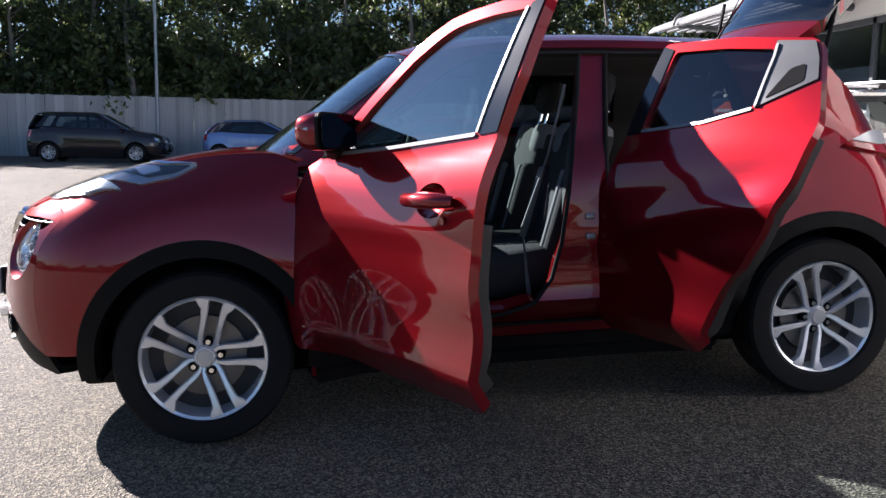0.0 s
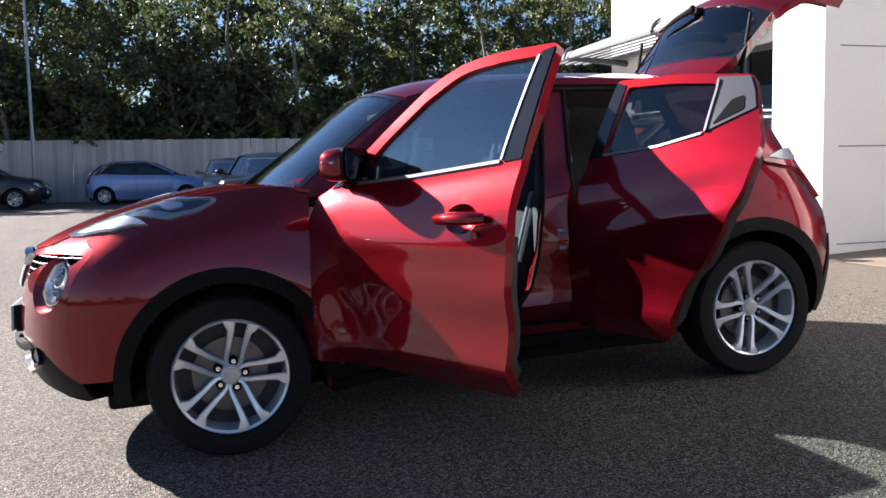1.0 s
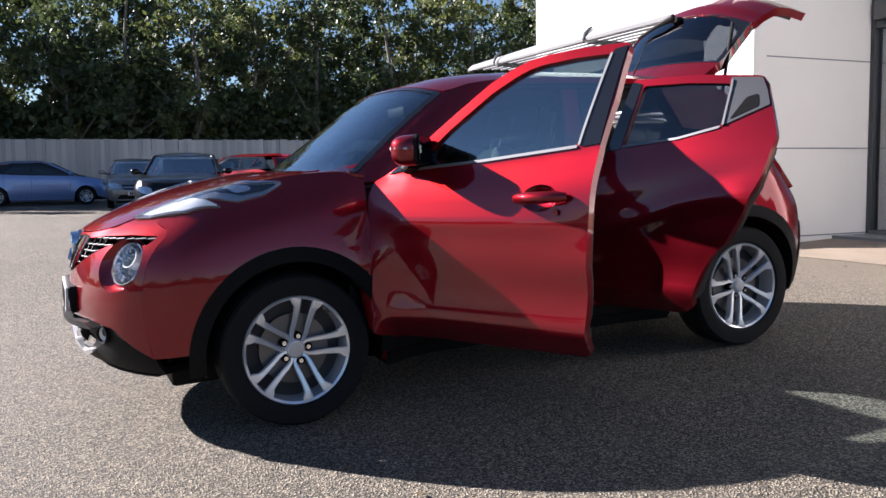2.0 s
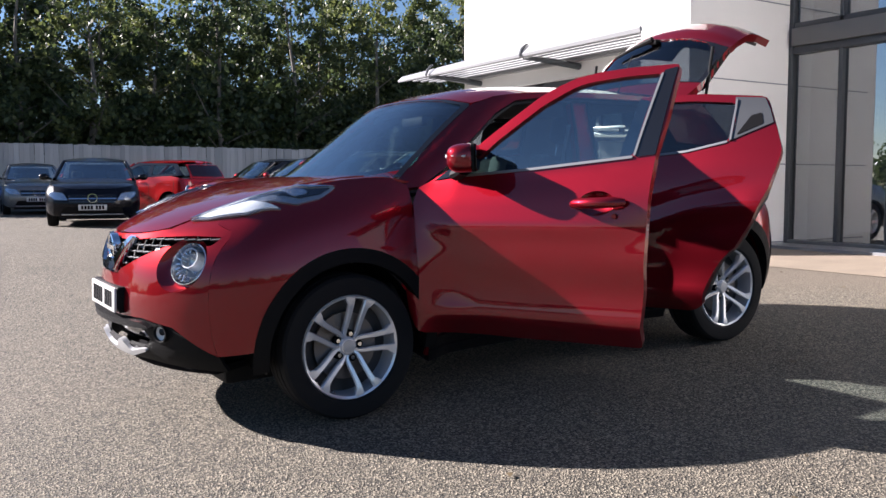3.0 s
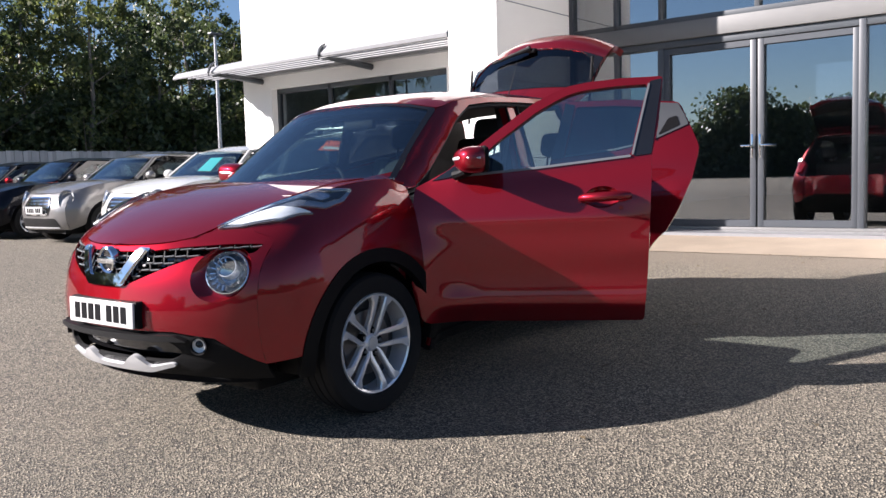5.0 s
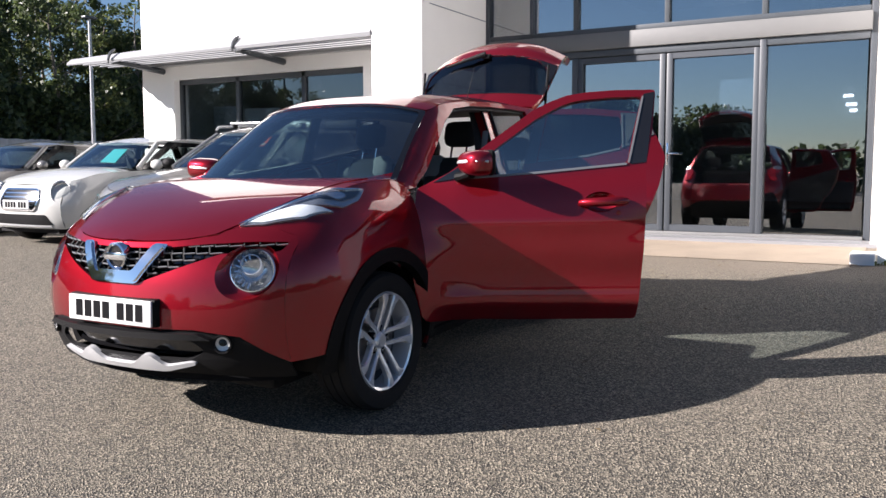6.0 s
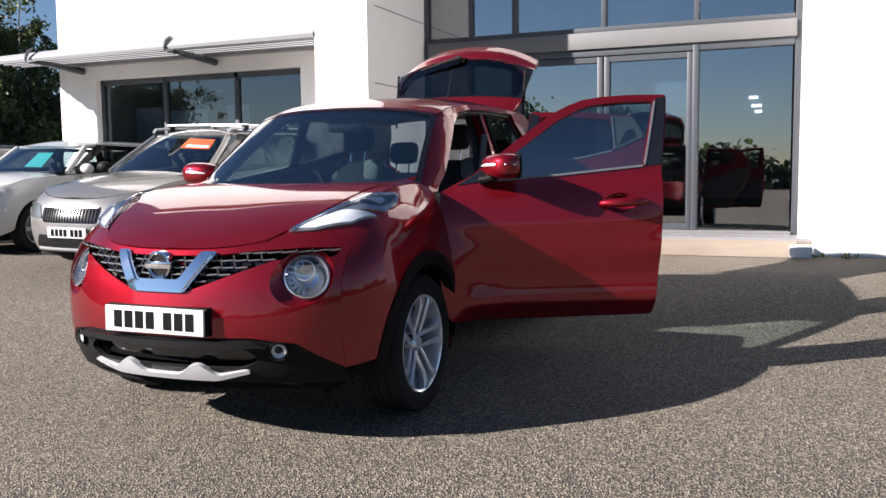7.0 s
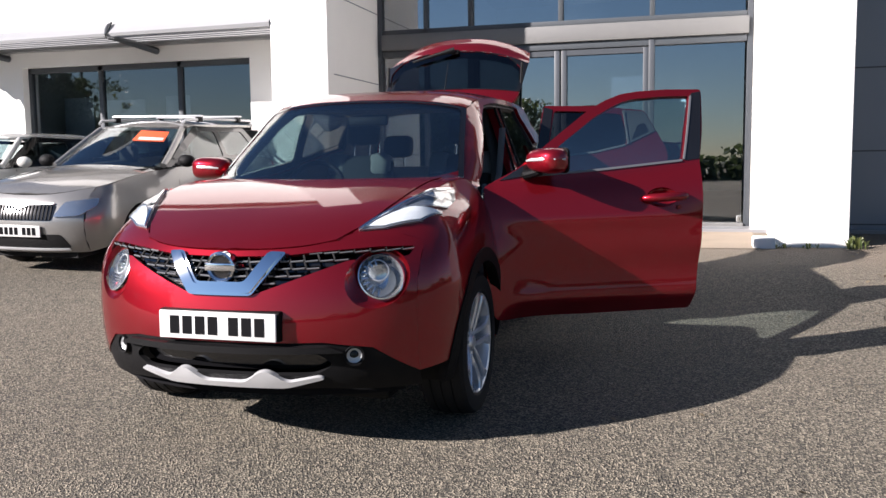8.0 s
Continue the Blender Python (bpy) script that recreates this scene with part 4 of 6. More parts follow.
def wing_mirror(parent, k, mt, foot):
    """Door mirror: shell, foot, lamp strip, rim and glass; k is the side of the car, mt its pose."""
    mb = bmesh.new()
    bmesh.ops.create_uvsphere(mb, u_segments=32, v_segments=20, radius=1)
    for v in mb.verts:
        x, y, z = v.co
        sx = 0.085 if x < 0 else 0.045
        p = Vector((math.copysign(abs(x) ** (0.8 if x < 0 else 0.3), x) * sx, math.copysign(abs(y) ** 0.7, y) * 0.118, math.copysign(abs(z) ** 0.65, z) * 0.070))
        p.z *= 1 - 0.18 * (p.y * -k / 0.118 + 1) / 2
        v.co = p
    bmesh.ops.transform(mb, matrix=mt, verts=mb.verts)
    mir = part("door_mirror", mb, PAINT, parent, "rounded red door mirror with silver lamp strip", smooth=60)
    part("mirror_foot", tube(foot, [0.04, 0.034, 0.034], 10, 0.7), M_PLASTIC, mir)
    part("mirror_strip", tube([mt @ Vector((x, y * -k, z)) for x, y, z in ((0.01, -0.116, 0.008), (-0.045, -0.100, 0.010), (-0.078, -0.045, 0.010), (-0.084, 0.03, 0.006), (-0.072, 0.08, 0.0))], [0.006, 0.009, 0.010, 0.009, 0.005], 8), M_SILVER, mir)
    rim_o = rounded([(0.112 * k, -0.064), (-0.108 * k, -0.058), (-0.108 * k, 0.054), (0.112 * k, 0.066)], 0.035)
    back = lambda a, b: tuple(mt @ Vector((0.046, a, b)))
    face_dir = mt.to_3x3() @ Vector((1, 0, 0))
    part("mirror_rim", sheet(rim_o, back, 0.06, 0.012, face_dir), M_PLASTIC, mir)
    part("mirror_glass", sheet([p * 0.9 for p in rim_o], back, 0.06, 0.003, face_dir, offset=0.010), M_MIRROR, mir)
    return mir


def LAMP_OUT(k):
    return [(-0.585, k * 0.498), (-0.42, k * 0.575), (-0.25, k * 0.645), (-0.10, k * 0.70), (0.015, k * 0.738), (-0.07, k * 0.768), (-0.19, k * 0.768), (-0.33, k * 0.695), (-0.26, k * 0.768), (-0.40, k * 0.715), (-0.53, k * 0.59)]


def LAMP_IN(k):
    return [(-0.36, k * 0.628), (-0.10, k * 0.712), (-0.01, k * 0.736), (-0.07, k * 0.752), (-0.17, k * 0.748), (-0.27, k * 0.685)]


def LAMP_DRL(k):
    return [(-0.555, k * 0.520), (-0.44, k * 0.590), (-0.365, k * 0.645), (-0.335, k * 0.690), (-0.272, k * 0.760), (-0.40, k * 0.706), (-0.52, k * 0.588)]


def LAMP_RIM(k):
    return [(-0.585, k * 0.498), (-0.42, k * 0.575), (-0.25, k * 0.645), (-0.10, k * 0.70), (0.015, k * 0.738), (-0.10, k * 0.711), (-0.25, k * 0.657), (-0.42, k * 0.588), (-0.56, k * 0.52)]


def build_hero():
    FIT["on"] = True
    S = hero_shape
    theta = math.atan(K_SLOPE)
    car = empty("red_car", Matrix.Translation((0.0146, 0, 0.0003)) @ Matrix.Rotation(-theta, 4, "Y"))
    tagged(car, "dark red metallic crossover car with two doors and tailgate open", "car")
    L, Rt = S.side(-1), S.side(1)
    lamp_y, lamp_z, lamp_r = 0.61, 0.752, 0.09

    # front bumper and grille
    edge = 0.75
    brow = lambda z: 0.75 - 0.13 * step(0.875, 0.94, z)
    crest = lambda y: (y, S.belt(S.crest(y)) - 0.001)
    zs = [0.36, 0.42, 0.5, 0.58, 0.66, 0.74, 0.80, 0.86, 0.89, 0.92, 0.945]
    gtop = [(0.725, 0.868), (0.60, 0.874), (0.43, 0.868), (0.25, 0.853), (0, 0.85)]
    glow = [(0.13, 0.700), (0.25, 0.742), (0.38, 0.788), (0.50, 0.829), (0.71, 0.832)]
    grille = rounded(gtop[:-1] + [(0, 0.85)] + [(-y, z) for y, z in gtop[-2::-1]] + [(-y, z) for y, z in glow[::-1]] + glow, 0.012, 2)
    lamps = [ring_poly(k * lamp_y, lamp_z, lamp_r + 0.023, 44) for k in (-1, 1)]
    low = [(-edge, 0.38), (-0.60, 0.485), (-0.42, 0.515), (0.42, 0.515), (0.60, 0.485), (edge, 0.38)]
    hi = [crest(0.62 - 0.04 * i) for i in range(16)]
    flank = [(brow(z), z) for z in zs]
    out = [(y, z) for y, z in flank] + hi + [(0.0, crest(0.01)[1])] + [(-y, z) for y, z in hi[::-1]] + [(-y, z) for y, z in flank[::-1]] + low[1:-1]
    bump = part("front_bumper", sheet(out, S.front, 0.03, 0.02, (-1, 0, 0), [grille] + lamps), PAINT, car, "glossy dark red bumper")
    skirt = [(edge, 0.385), (0.60, 0.49), (0.42, 0.52), (-0.42, 0.52), (-0.60, 0.49), (-edge, 0.385), (-edge, 0.285), (-0.4, 0.312), (0.4, 0.312), (edge, 0.285)]
    mouth = rounded([(-0.38, 0.375), (0.38, 0.375), (0.46, 0.42), (0.40, 0.468), (-0.40, 0.468), (-0.46, 0.42)], 0.03)
    sk = part("lower_bumper", sheet(skirt, S.front, 0.035, 0.02, (-1, 0, 0), [mouth], offset=-0.006), M_PLASTIC, car, "matt black plastic lower bumper")
    part("intake", sheet(mouth, S.front, 0.05, 0.01, (-1, 0, 0), offset=-0.06), M_GLOSSBLACK, sk)
    part("bumper_lip", sheet(rounded([(-0.5, 0.478), (0.5, 0.478), (0.44, 0.505), (-0.44, 0.505)], 0.01), S.front, 0.04, 0.03, (-1, 0, 0), offset=0.03), M_PLASTIC, sk)
    skid = [(-0.26, 0.326), (0.26, 0.326), (0.42, 0.366), (0.40, 0.378), (0.27, 0.352), (0.20, 0.398), (0.165, 0.398), (0.09, 0.350), (-0.09, 0.350), (-0.165, 0.398), (-0.20, 0.398), (-0.27, 0.352), (-0.40, 0.378), (-0.42, 0.366)]
    part("skid_plate", sheet(rounded(skid, 0.022), S.front, 0.03, 0.025, (-1, 0, 0), offset=0.010), M_SILVER, sk, "silver skid plate with notches")
    for k in (-1, 1):
        c = Vector(S.front(k * 0.535, 0.455)) + Vector((-0.006, 0, 0))
        fm = Matrix.Translation(c) @ Matrix.Rotation(radians(-k * 26), 4, "Z") @ Matrix.Diagonal((1, 0.8, 0.8, 1))
        fl = part("fog_lamp", lathe([(0.02, 0.052), (-0.004, 0.050), (-0.003, 0.042), (0.014, 0.038), (0.016, 0.0005)], 24, "X"), M_PLASTIC, sk, "round fog lamp in a black bezel", matrix=fm)
        part("bulb_bowl", lathe([(0.006, 0.038), (0.012, 0.022), (0.0135, 0.0005)], 24, "X"), M_SILVER, fl)
        part("lens", lathe([(0.008, 0.039), (0.000, 0.030), (-0.005, 0.016), (-0.006, 0.0005)], 24, "X"), M_LENS, fl)
    gr = part("grille", sheet(grille, S.front, 0.05, 0.01, (-1, 0, 0), offset=-0.05), M_GLOSSBLACK, bump, "black honeycomb grille")
    cells, edges = bmesh.new(), bmesh.new()
    for row in range(6):
        z = 0.716 + 0.028 * row
        for i in range(-13, 14):
            k = 1 if i >= 0 else -1
            y = i * 0.056 + k * 0.010 * (row % 2)
            if inside((y, z), grille) and inside((y + 0.03 * k, z), grille):
                a, b, c = [Vector(S.front(y + k * d, z + h)) + Vector((0.008, 0, 0)) for d, h in ((0.0, 0.0), (0.048, 0.003), (-0.014, 0.026))]
                cyl(edges, a, b, 0.0032, n=5)
                cyl(cells, a + Vector((0.003, 0, 0)), c + Vector((0.006, 0, 0)), 0.0055, n=5)
                cyl(cells, a + Vector((0.010, 0, -0.003)), b + Vector((0.010, 0, -0.003)), 0.006, n=5)
    tagged(part("grille_mesh", cells, M_PLASTIC, gr), kind="stuff")
    tagged(part("grille_edge", edges, M_SATIN, gr, "bright edges of the grille bars"), kind="stuff")
    vee = [(-0.265, 0.862), (-0.19, 0.866), (-0.105, 0.752), (0.105, 0.752), (0.19, 0.866), (0.265, 0.862), (0.14, 0.700), (-0.14, 0.700)]
    part("grille_trim", sheet(rounded(vee, 0.018), S.front, 0.03, 0.03, (-1, 0, 0), offset=0.012), M_CHROME, bump, "chrome V-shaped grille trim")
    face = [(-0.250, 0.857), (-0.200, 0.860), (-0.112, 0.742), (0.112, 0.742), (0.200, 0.860), (0.250, 0.857), (0.135, 0.709), (-0.135, 0.709)]
    part("trim_face", sheet(rounded(face, 0.014), S.front, 0.03, 0.012, (-1, 0, 0), offset=0.020), M_CHROME, bump)
    bc = Vector(S.front(0, 0.812)) + Vector((-0.008, 0, 0))
    bd = part("badge", lathe([(0.02, 0.062), (-0.012, 0.062), (-0.016, 0.055), (-0.010, 0.048), (0.0, 0.047)], 36, "X"), M_CHROME, bump, "round chrome badge ring", matrix=Matrix.Translation(bc))
    part("badge_bar", boxed(-0.018, 0.004, -0.068, 0.068, -0.016, 0.016, 0.005), M_CHROME, bd)
    part("badge_back", lathe([(-0.002, 0.048), (-0.003, 0.0005)], 24, "X"), M_GLOSSBLACK, bd)
    plate(bump, Matrix.Translation((S.front(0, 0.58)[0] - 0.012, 0, 0.583)) @ Matrix.Rotation(radians(4), 4, "Y"))
    part("plate_mount", boxed(-0.006, 0.06, -0.268, 0.268, -0.060, 0.060, 0.006), M_PLASTIC, bump, matrix=Matrix.Translation((S.front(0, 0.58)[0] + 0.006, 0, 0.583)))
    for k in (-1, 1):
        c = Vector(S.front(k * lamp_y, lamp_z))
        rim_r = lamp_r + 0.024
        lip = [Vector(S.front(k * lamp_y + rim_r * math.cos(a), lamp_z + rim_r * math.sin(a))) for a in (2 * math.pi * i / 44 for i in range(44))]
        spin = math.atan2((lip[0].x - lip[22].x) * k, 2 * rim_r)
        back_tilt = math.atan2(lip[11].x - lip[33].x, 2 * rim_r)
        mid = sum(lip, Vector()) / 44
        m = Matrix.Translation(mid + Vector((0.034, 0, 0))) @ Matrix.Rotation(-k * spin, 4, "Z") @ Matrix.Rotation(back_tilt, 4, "Y")
        la = part("headlamp", lathe([(-0.012, lamp_r + 0.006), (-0.014, lamp_r + 0.001), (0.0, lamp_r - 0.003), (0.05, 0.07), (0.075, 0.03), (0.077, 0.0005)], 40, "X"), M_REFLECTOR, bump, "round clear headlamp", matrix=m)
        part("projector", lathe([(0.04, 0.042), (-0.006, 0.040), (-0.012, 0.034), (-0.016, 0.02), (-0.018, 0.0005)], 28, "X"), M_LENS, la, matrix=pose(0, 0.01, 0.028))
        part("projector_shroud", lathe([(0.05, 0.046), (-0.004, 0.046), (-0.004, 0.041)], 28, "X"), M_SILVER, la, matrix=pose(0, 0.01, 0.028))
        for j in range(9):
            a = math.pi * (1.08 + 0.105 * j)
            part("reflector_rib", boxed(-0.004, 0.03, -0.003, 0.003, 0.052, 0.080, 0.001, Matrix.Rotation(a, 4, "X")), M_CHROME, la)
        part("lens", lathe([(-0.022, lamp_r - 0.002), (-0.034, lamp_r * 0.8), (-0.042, lamp_r * 0.4), (-0.044, 0.0005)], 36, "X"), M_LENS, la)
        bowl = bmesh.new()
        inv = m.inverted()
        turn = [m @ Vector((0.0, (lamp_r + 0.004) * math.cos(a), (lamp_r + 0.004) * math.sin(a))) for a in (2 * math.pi * i / 44 for i in range(44))]
        loops = [[bowl.verts.new(inv @ (p.lerp(q, f) + Vector((0.012 * math.sin(math.pi * f), 0, 0)))) for p, q in zip(lip, turn)] for f in (0.0, 0.25, 0.5, 0.75, 1.0)]
        for u, w in zip(loops, loops[1:]):
            for i in range(44):
                bowl.faces.new((u[i], u[(i + 1) % 44], w[(i + 1) % 44], w[i]))
        bmesh.ops.recalc_face_normals(bowl, faces=bowl.faces)
        part("lamp_surround", bowl, PAINT, la, "red recessed lamp bowl", smooth=60)

    # wings, bonnet, upper lamps
    def wing(sign, fn, name):
        pts = [(S.solve(brow(z), z, S.nose(z), S.xc), z) for z in zs]
        crest = [(x, S.belt(x) - 0.002) for x in (-0.5, -0.4, -0.3, -0.2, -0.1, 0.0, 0.1, 0.2, 0.3)]
        rear = [(0.385, 1.045), (0.365, 0.9), (0.36, 0.7), (0.37, 0.5), (0.405, 0.36), (0.415, 0.23)]
        arch = [tuple(p) for p in ring_poly(0, 0.334, 0.405, 22, -14, 174)]
        o = pts + [c for c in crest if c[0] > pts[-1][0] + 0.02] + rear + arch
        return part(name, sheet(o, fn, 0.035, 0.015, (0, sign, 0)), PAINT, car)
    wing(-1, L, "front_wing")
    wing(1, Rt, "front_wing")
    for sign, fn in ((-1, L), (1, Rt)):
        for wx in (0, 2.53):
            band = ring_poly(wx, 0.334, 0.452, 30, -8, 188) + ring_poly(wx, 0.334, 0.388, 30, -8, 188)[::-1]
            part("arch_trim", sheet(band, fn, 0.03, 0.05, (0, sign, 0), offset=0.006), M_PLASTIC, car, "matt black wheel-arch trim")
            li = lathe([(sign * 0.80, 0.39), (sign * 0.50, 0.39), (sign * 0.50, 0.05)], 32)
            bmesh.ops.delete(li, geom=[v for v in li.verts if v.co.z < -0.12], context="VERTS")
            part("wheel_liner", li, M_PLASTIC, car, matrix=pose(wx, 0, 0.334))
    hood_edge = curve((-0.74, 0.36), (-0.68, 0.42), (-0.55, 0.50), (-0.35, 0.565), (-0.1, 0.60), (0.25, 0.63))
    nosey = [0.36 - 0.04 * i for i in range(10)]
    fronts = [(S.crest(y) + 0.002, y) for y in nosey] + [(S.crest(0.01) + 0.002, 0)] + [(S.crest(y) + 0.002, -y) for y in nosey[::-1]]
    ho = [(x, -hood_edge(x)) for x in (-0.66, -0.55, -0.45, -0.3, -0.15, 0.0, 0.12, 0.22)]
    hoo = fronts + ho + [(0.12, -0.45), (0.07, -0.2), (0.055, 0), (0.07, 0.2), (0.12, 0.45)] + [(x, -y) for x, y in ho[::-1]]
    part("bonnet", sheet(hoo, S.top, 0.035, 0.015, (0, 0, 1), offset=0.004), PAINT, car, "glossy dark red bonnet")
    for k in (-1, 1):
        fx = [-0.60, -0.5, -0.4, -0.3, -0.2, -0.1, 0.0, 0.1, 0.2, 0.30]
        o = [(S.crest(0.375), k * 0.375)] + [(x, k * (hood_edge(x) + 0.005)) for x in [-0.66] + fx] + [(0.335, k * 0.685), (0.375, k * 0.715), (0.40, k * 0.735)] + [(x, k * (S.half(x, S.belt(x)) - 0.001)) for x in [0.385] + fx[::-1]] + [(S.crest(y), k * y) for y in (0.50, 0.44)]
        part("wing_top", sheet(o, S.top, 0.03, 0.012, (0, 0, 1)), PAINT, car)
        lo = LAMP_OUT(k)
        ul = part("upper_lamp", sheet(rounded(lo, 0.012), S.skin, 0.025, 0.02, (0, 0, 1), offset=0.008), M_LAMPIN, car, "boomerang-shaped clear upper lamp")
        part("lens", sheet(rounded(lo, 0.012), S.skin, 0.025, 0.003, (0, 0, 1), offset=0.016), M_LENS, ul)
        part("daylight_strip", sheet(rounded(LAMP_DRL(k), 0.008), S.skin, 0.02, 0.006, (0, 0, 1), offset=0.0125), M_LAMPBODY, ul, "bright fluted daylight strip")
        part("lamp_inner", sheet(rounded(LAMP_IN(k), 0.012), S.skin, 0.025, 0.004, (0, 0, 1), offset=0.0115), M_GLOSSBLACK, ul)
        part("lamp_bowl", sheet(rounded([(-0.235, k * 0.672), (-0.13, k * 0.710), (-0.12, k * 0.735), (-0.19, k * 0.735)], 0.02), S.skin, 0.02, 0.003, (0, 0, 1), offset=0.0135), M_REFLECTOR, ul, "bright indicator bowl")
        part("lamp_rim", sheet(rounded(LAMP_RIM(k), 0.004, 2), S.skin, 0.025, 0.006, (0, 0, 1), offset=0.018), M_CHROME, ul)
    part("cowl", sheet([(0.06, 0.0), (0.075, -0.2), (0.125, -0.45), (0.225, -0.63), (0.40, -0.66), (0.3, -0.3), (0.27, 0), (0.3, 0.3), (0.40, 0.66), (0.225, 0.63), (0.125, 0.45), (0.075, 0.2)],
                       lambda x, y: (x, y, 1.045 + 0.02 * (x > 0.3)), 0.06, 0.02, (0, 0, 1)), M_PLASTIC, car)

    # windscreen, pillars, roof
    ws = rounded([(-0.70, 1.075), (-0.3, 1.05), (0, 1.045), (0.3, 1.05), (0.70, 1.075), (0.59, 1.446), (0.45, 1.478), (0.25, 1.495), (0, 1.50), (-0.25, 1.495), (-0.45, 1.478), (-0.59, 1.446)], 0.02)
    wi = part("windscreen", sheet(ws, S.glasshouse, 0.05, 0.005, (-1, 0, 0.6)), M_GLASS, car, "clear windscreen with a dark edge")
    frame_in = [p * 0.965 + Vector((0, 1.255)) * 0.035 for p in ws]
    part("screen_border", sheet(ws, S.glasshouse, 0.05, 0.002, (-1, 0, 0.6), [frame_in], offset=0.003), M_GLOSSBLACK, wi)
    head = curve((0.0, 1.50), (0.25, 1.495), (0.45, 1.478), (0.59, 1.446), (0.65, 1.43))

    def roof_top(x, y):
        """Roof skin that springs from the head of the windscreen."""
        a = min(abs(y), 0.59)
        f = 1 - max(0.0, 1 - max(0.0, x - S.glasshouse(a, head(a))[0]) / 0.46) ** 2.8
        q = min(1.0, abs(y) / max(0.1, S.half(x, S.roof(x)), S.half(1.1, S.roof(1.1)) * step(0.6, 0.9, x)))
        return (x, y, (1 - f) * (head(a) + 0.004) + f * (S.roof(x) + 0.060 * (1 - q ** 3.6)))
    for k, fn in ((-1, L), (1, Rt)):
        screen_edge = [(S.glasshouse(y, z)[0] + 0.002, z) for y, z in ((0.70, 1.075), (0.685, 1.13), (0.662, 1.20), (0.64, 1.27), (0.62, 1.34), (0.602, 1.405), (0.588, 1.446))]
        eave = [(x, roof_top(x, S.half(x, S.roof(x)))[2]) for x in (1.02, 1.15, 1.3, 1.5, 1.8, 2.1, 2.4, 2.62)]
        under = [(2.62, 1.43), (2.2, 1.462), (1.9, 1.474), (1.6, 1.482), (1.35, 1.482), (1.14, 1.465), (0.98, 1.392), (0.78, 1.25), (0.60, 1.12), (0.46, 1.04), (0.385, 1.036), (0.345, 1.05)]
        ap = part("a_pillar", sheet(screen_edge + eave + under, fn, 0.03, 0.022, (0, k, 0)), PAINT, car)
        inner = [(x + (0.012 if x < 1.14 else 0.0), z - 0.012) for x, z in under[1:]]
        part("pillar_lining", sheet(screen_edge[:-1] + [(0.99, 1.44)] + [(x, z - 0.006) for x, z in eave[1:-1]] + inner, fn, 0.03, 0.03, (0, k, 0), offset=-0.024), M_CABIN, ap, "black inner pillar trim")
        part("door_seal", tube([Vector(fn(x, z)) - Vector((0, k * 0.018, 0)) for x, z in under[1:]], 0.011, 6), M_RUBBER, ap, "black rubber door seal", smooth=60)
    ro_l = [(0.93, -0.598)] + [(x, -S.half(x, S.roof(x)) + 0.002) for x in (1.02, 1.15, 1.3, 1.6, 1.9, 2.2, 2.45, 2.62)]
    fr = [(S.glasshouse(y, head(y))[0] + 0.004, y) for y in (0.585, 0.52, 0.45, 0.35, 0.25, 0.12)]
    fr = fr + [(S.glasshouse(0, head(0))[0] + 0.004, 0)] + [(x, -y) for x, y in fr[::-1]]
    roof_o = fr + ro_l + [(2.68, -0.3), (2.70, 0), (2.68, 0.3)] + [(x, -y) for x, y in ro_l[::-1]]
    part("roof", sheet(roof_o, roof_top, 0.05, 0.02, (0, 0, 1)), PAINT, car)
    part("roof_lining", sheet([(p[0] * 0.96 + 0.06, p[1] * 0.95) for p in roof_o], lambda x, y: (x, y, roof_top(x, y)[2] - 0.05), 0.1, 0.01, (0, 0, 1)), M_LINING, car)
    part("aerial", tube([(2.45, 0, 1.53), (2.53, 0, 1.66), (2.62, 0, 1.83)], [0.006, 0.004, 0.002], 6), M_PLASTIC, car)

    # far side, closed
    side_o = [(0.40, 0.345)] + [(0.36, 0.7), (0.385, 1.04)] + [(x, S.belt(x)) for x in (0.5, 0.8, 1.1, 1.45, 1.8, 2.2, 2.6, 2.85)] + [(S.solve(0.6, z, S.tail(z), S.xcr), z) for z in (1.0, 0.8, 0.6, 0.4)] + [tuple(p) for p in ring_poly(2.53, 0.334, 0.405, 20, 0, 180)] + [(2.05, 0.22), (0.42, 0.22)]
    part("side_panel", sheet(side_o, Rt, 0.06, 0.015, (0, 1, 0)), PAINT, car)
    part("side_lining", sheet(side_o, Rt, 0.09, 0.012, (0, 1, 0), offset=-0.030), M_CABIN, car)
    up_o = [(x, S.belt(x) + 0.001) for x in (0.50, 0.8, 1.1, 1.45, 1.8, 2.2, 2.6, 2.85)] + [(2.80, 1.2), (2.62, 1.45), (2.2, 1.475), (1.5, 1.49), (1.05, 1.48), (0.8, 1.33)]
    wins = [rounded([(0.66, 1.09), (1.40, 1.15), (1.40, 1.45), (1.08, 1.44), (0.86, 1.29)], 0.03), rounded([(1.50, 1.16), (2.18, 1.24), (2.14, 1.43), (1.50, 1.455)], 0.03)]
    sp = part("window_frame", sheet(up_o, Rt, 0.06, 0.015, (0, 1, 0), wins), M_GLOSSBLACK, car)
    for w, g in zip(wins, (M_GLASS_DOOR, M_GLASS_DARK)):
        part("side_window", sheet(w, Rt, 0.08, 0.004, (0, 1, 0), offset=-0.006), g, sp)

    # near side: sill, pillars, quarter
    part("sill", sheet([(0.40, 0.21), (2.10, 0.21), (2.10, 0.30), (0.40, 0.30)], L, 0.06, 0.10, (0, -1, 0), offset=-0.02), M_PLASTIC, car)
    part("sill_trim", sheet([(0.42, 0.20), (2.08, 0.20), (2.08, 0.25), (0.42, 0.25)], L, 0.06, 0.03, (0, -1, 0), offset=0.0), M_PLASTIC, car)
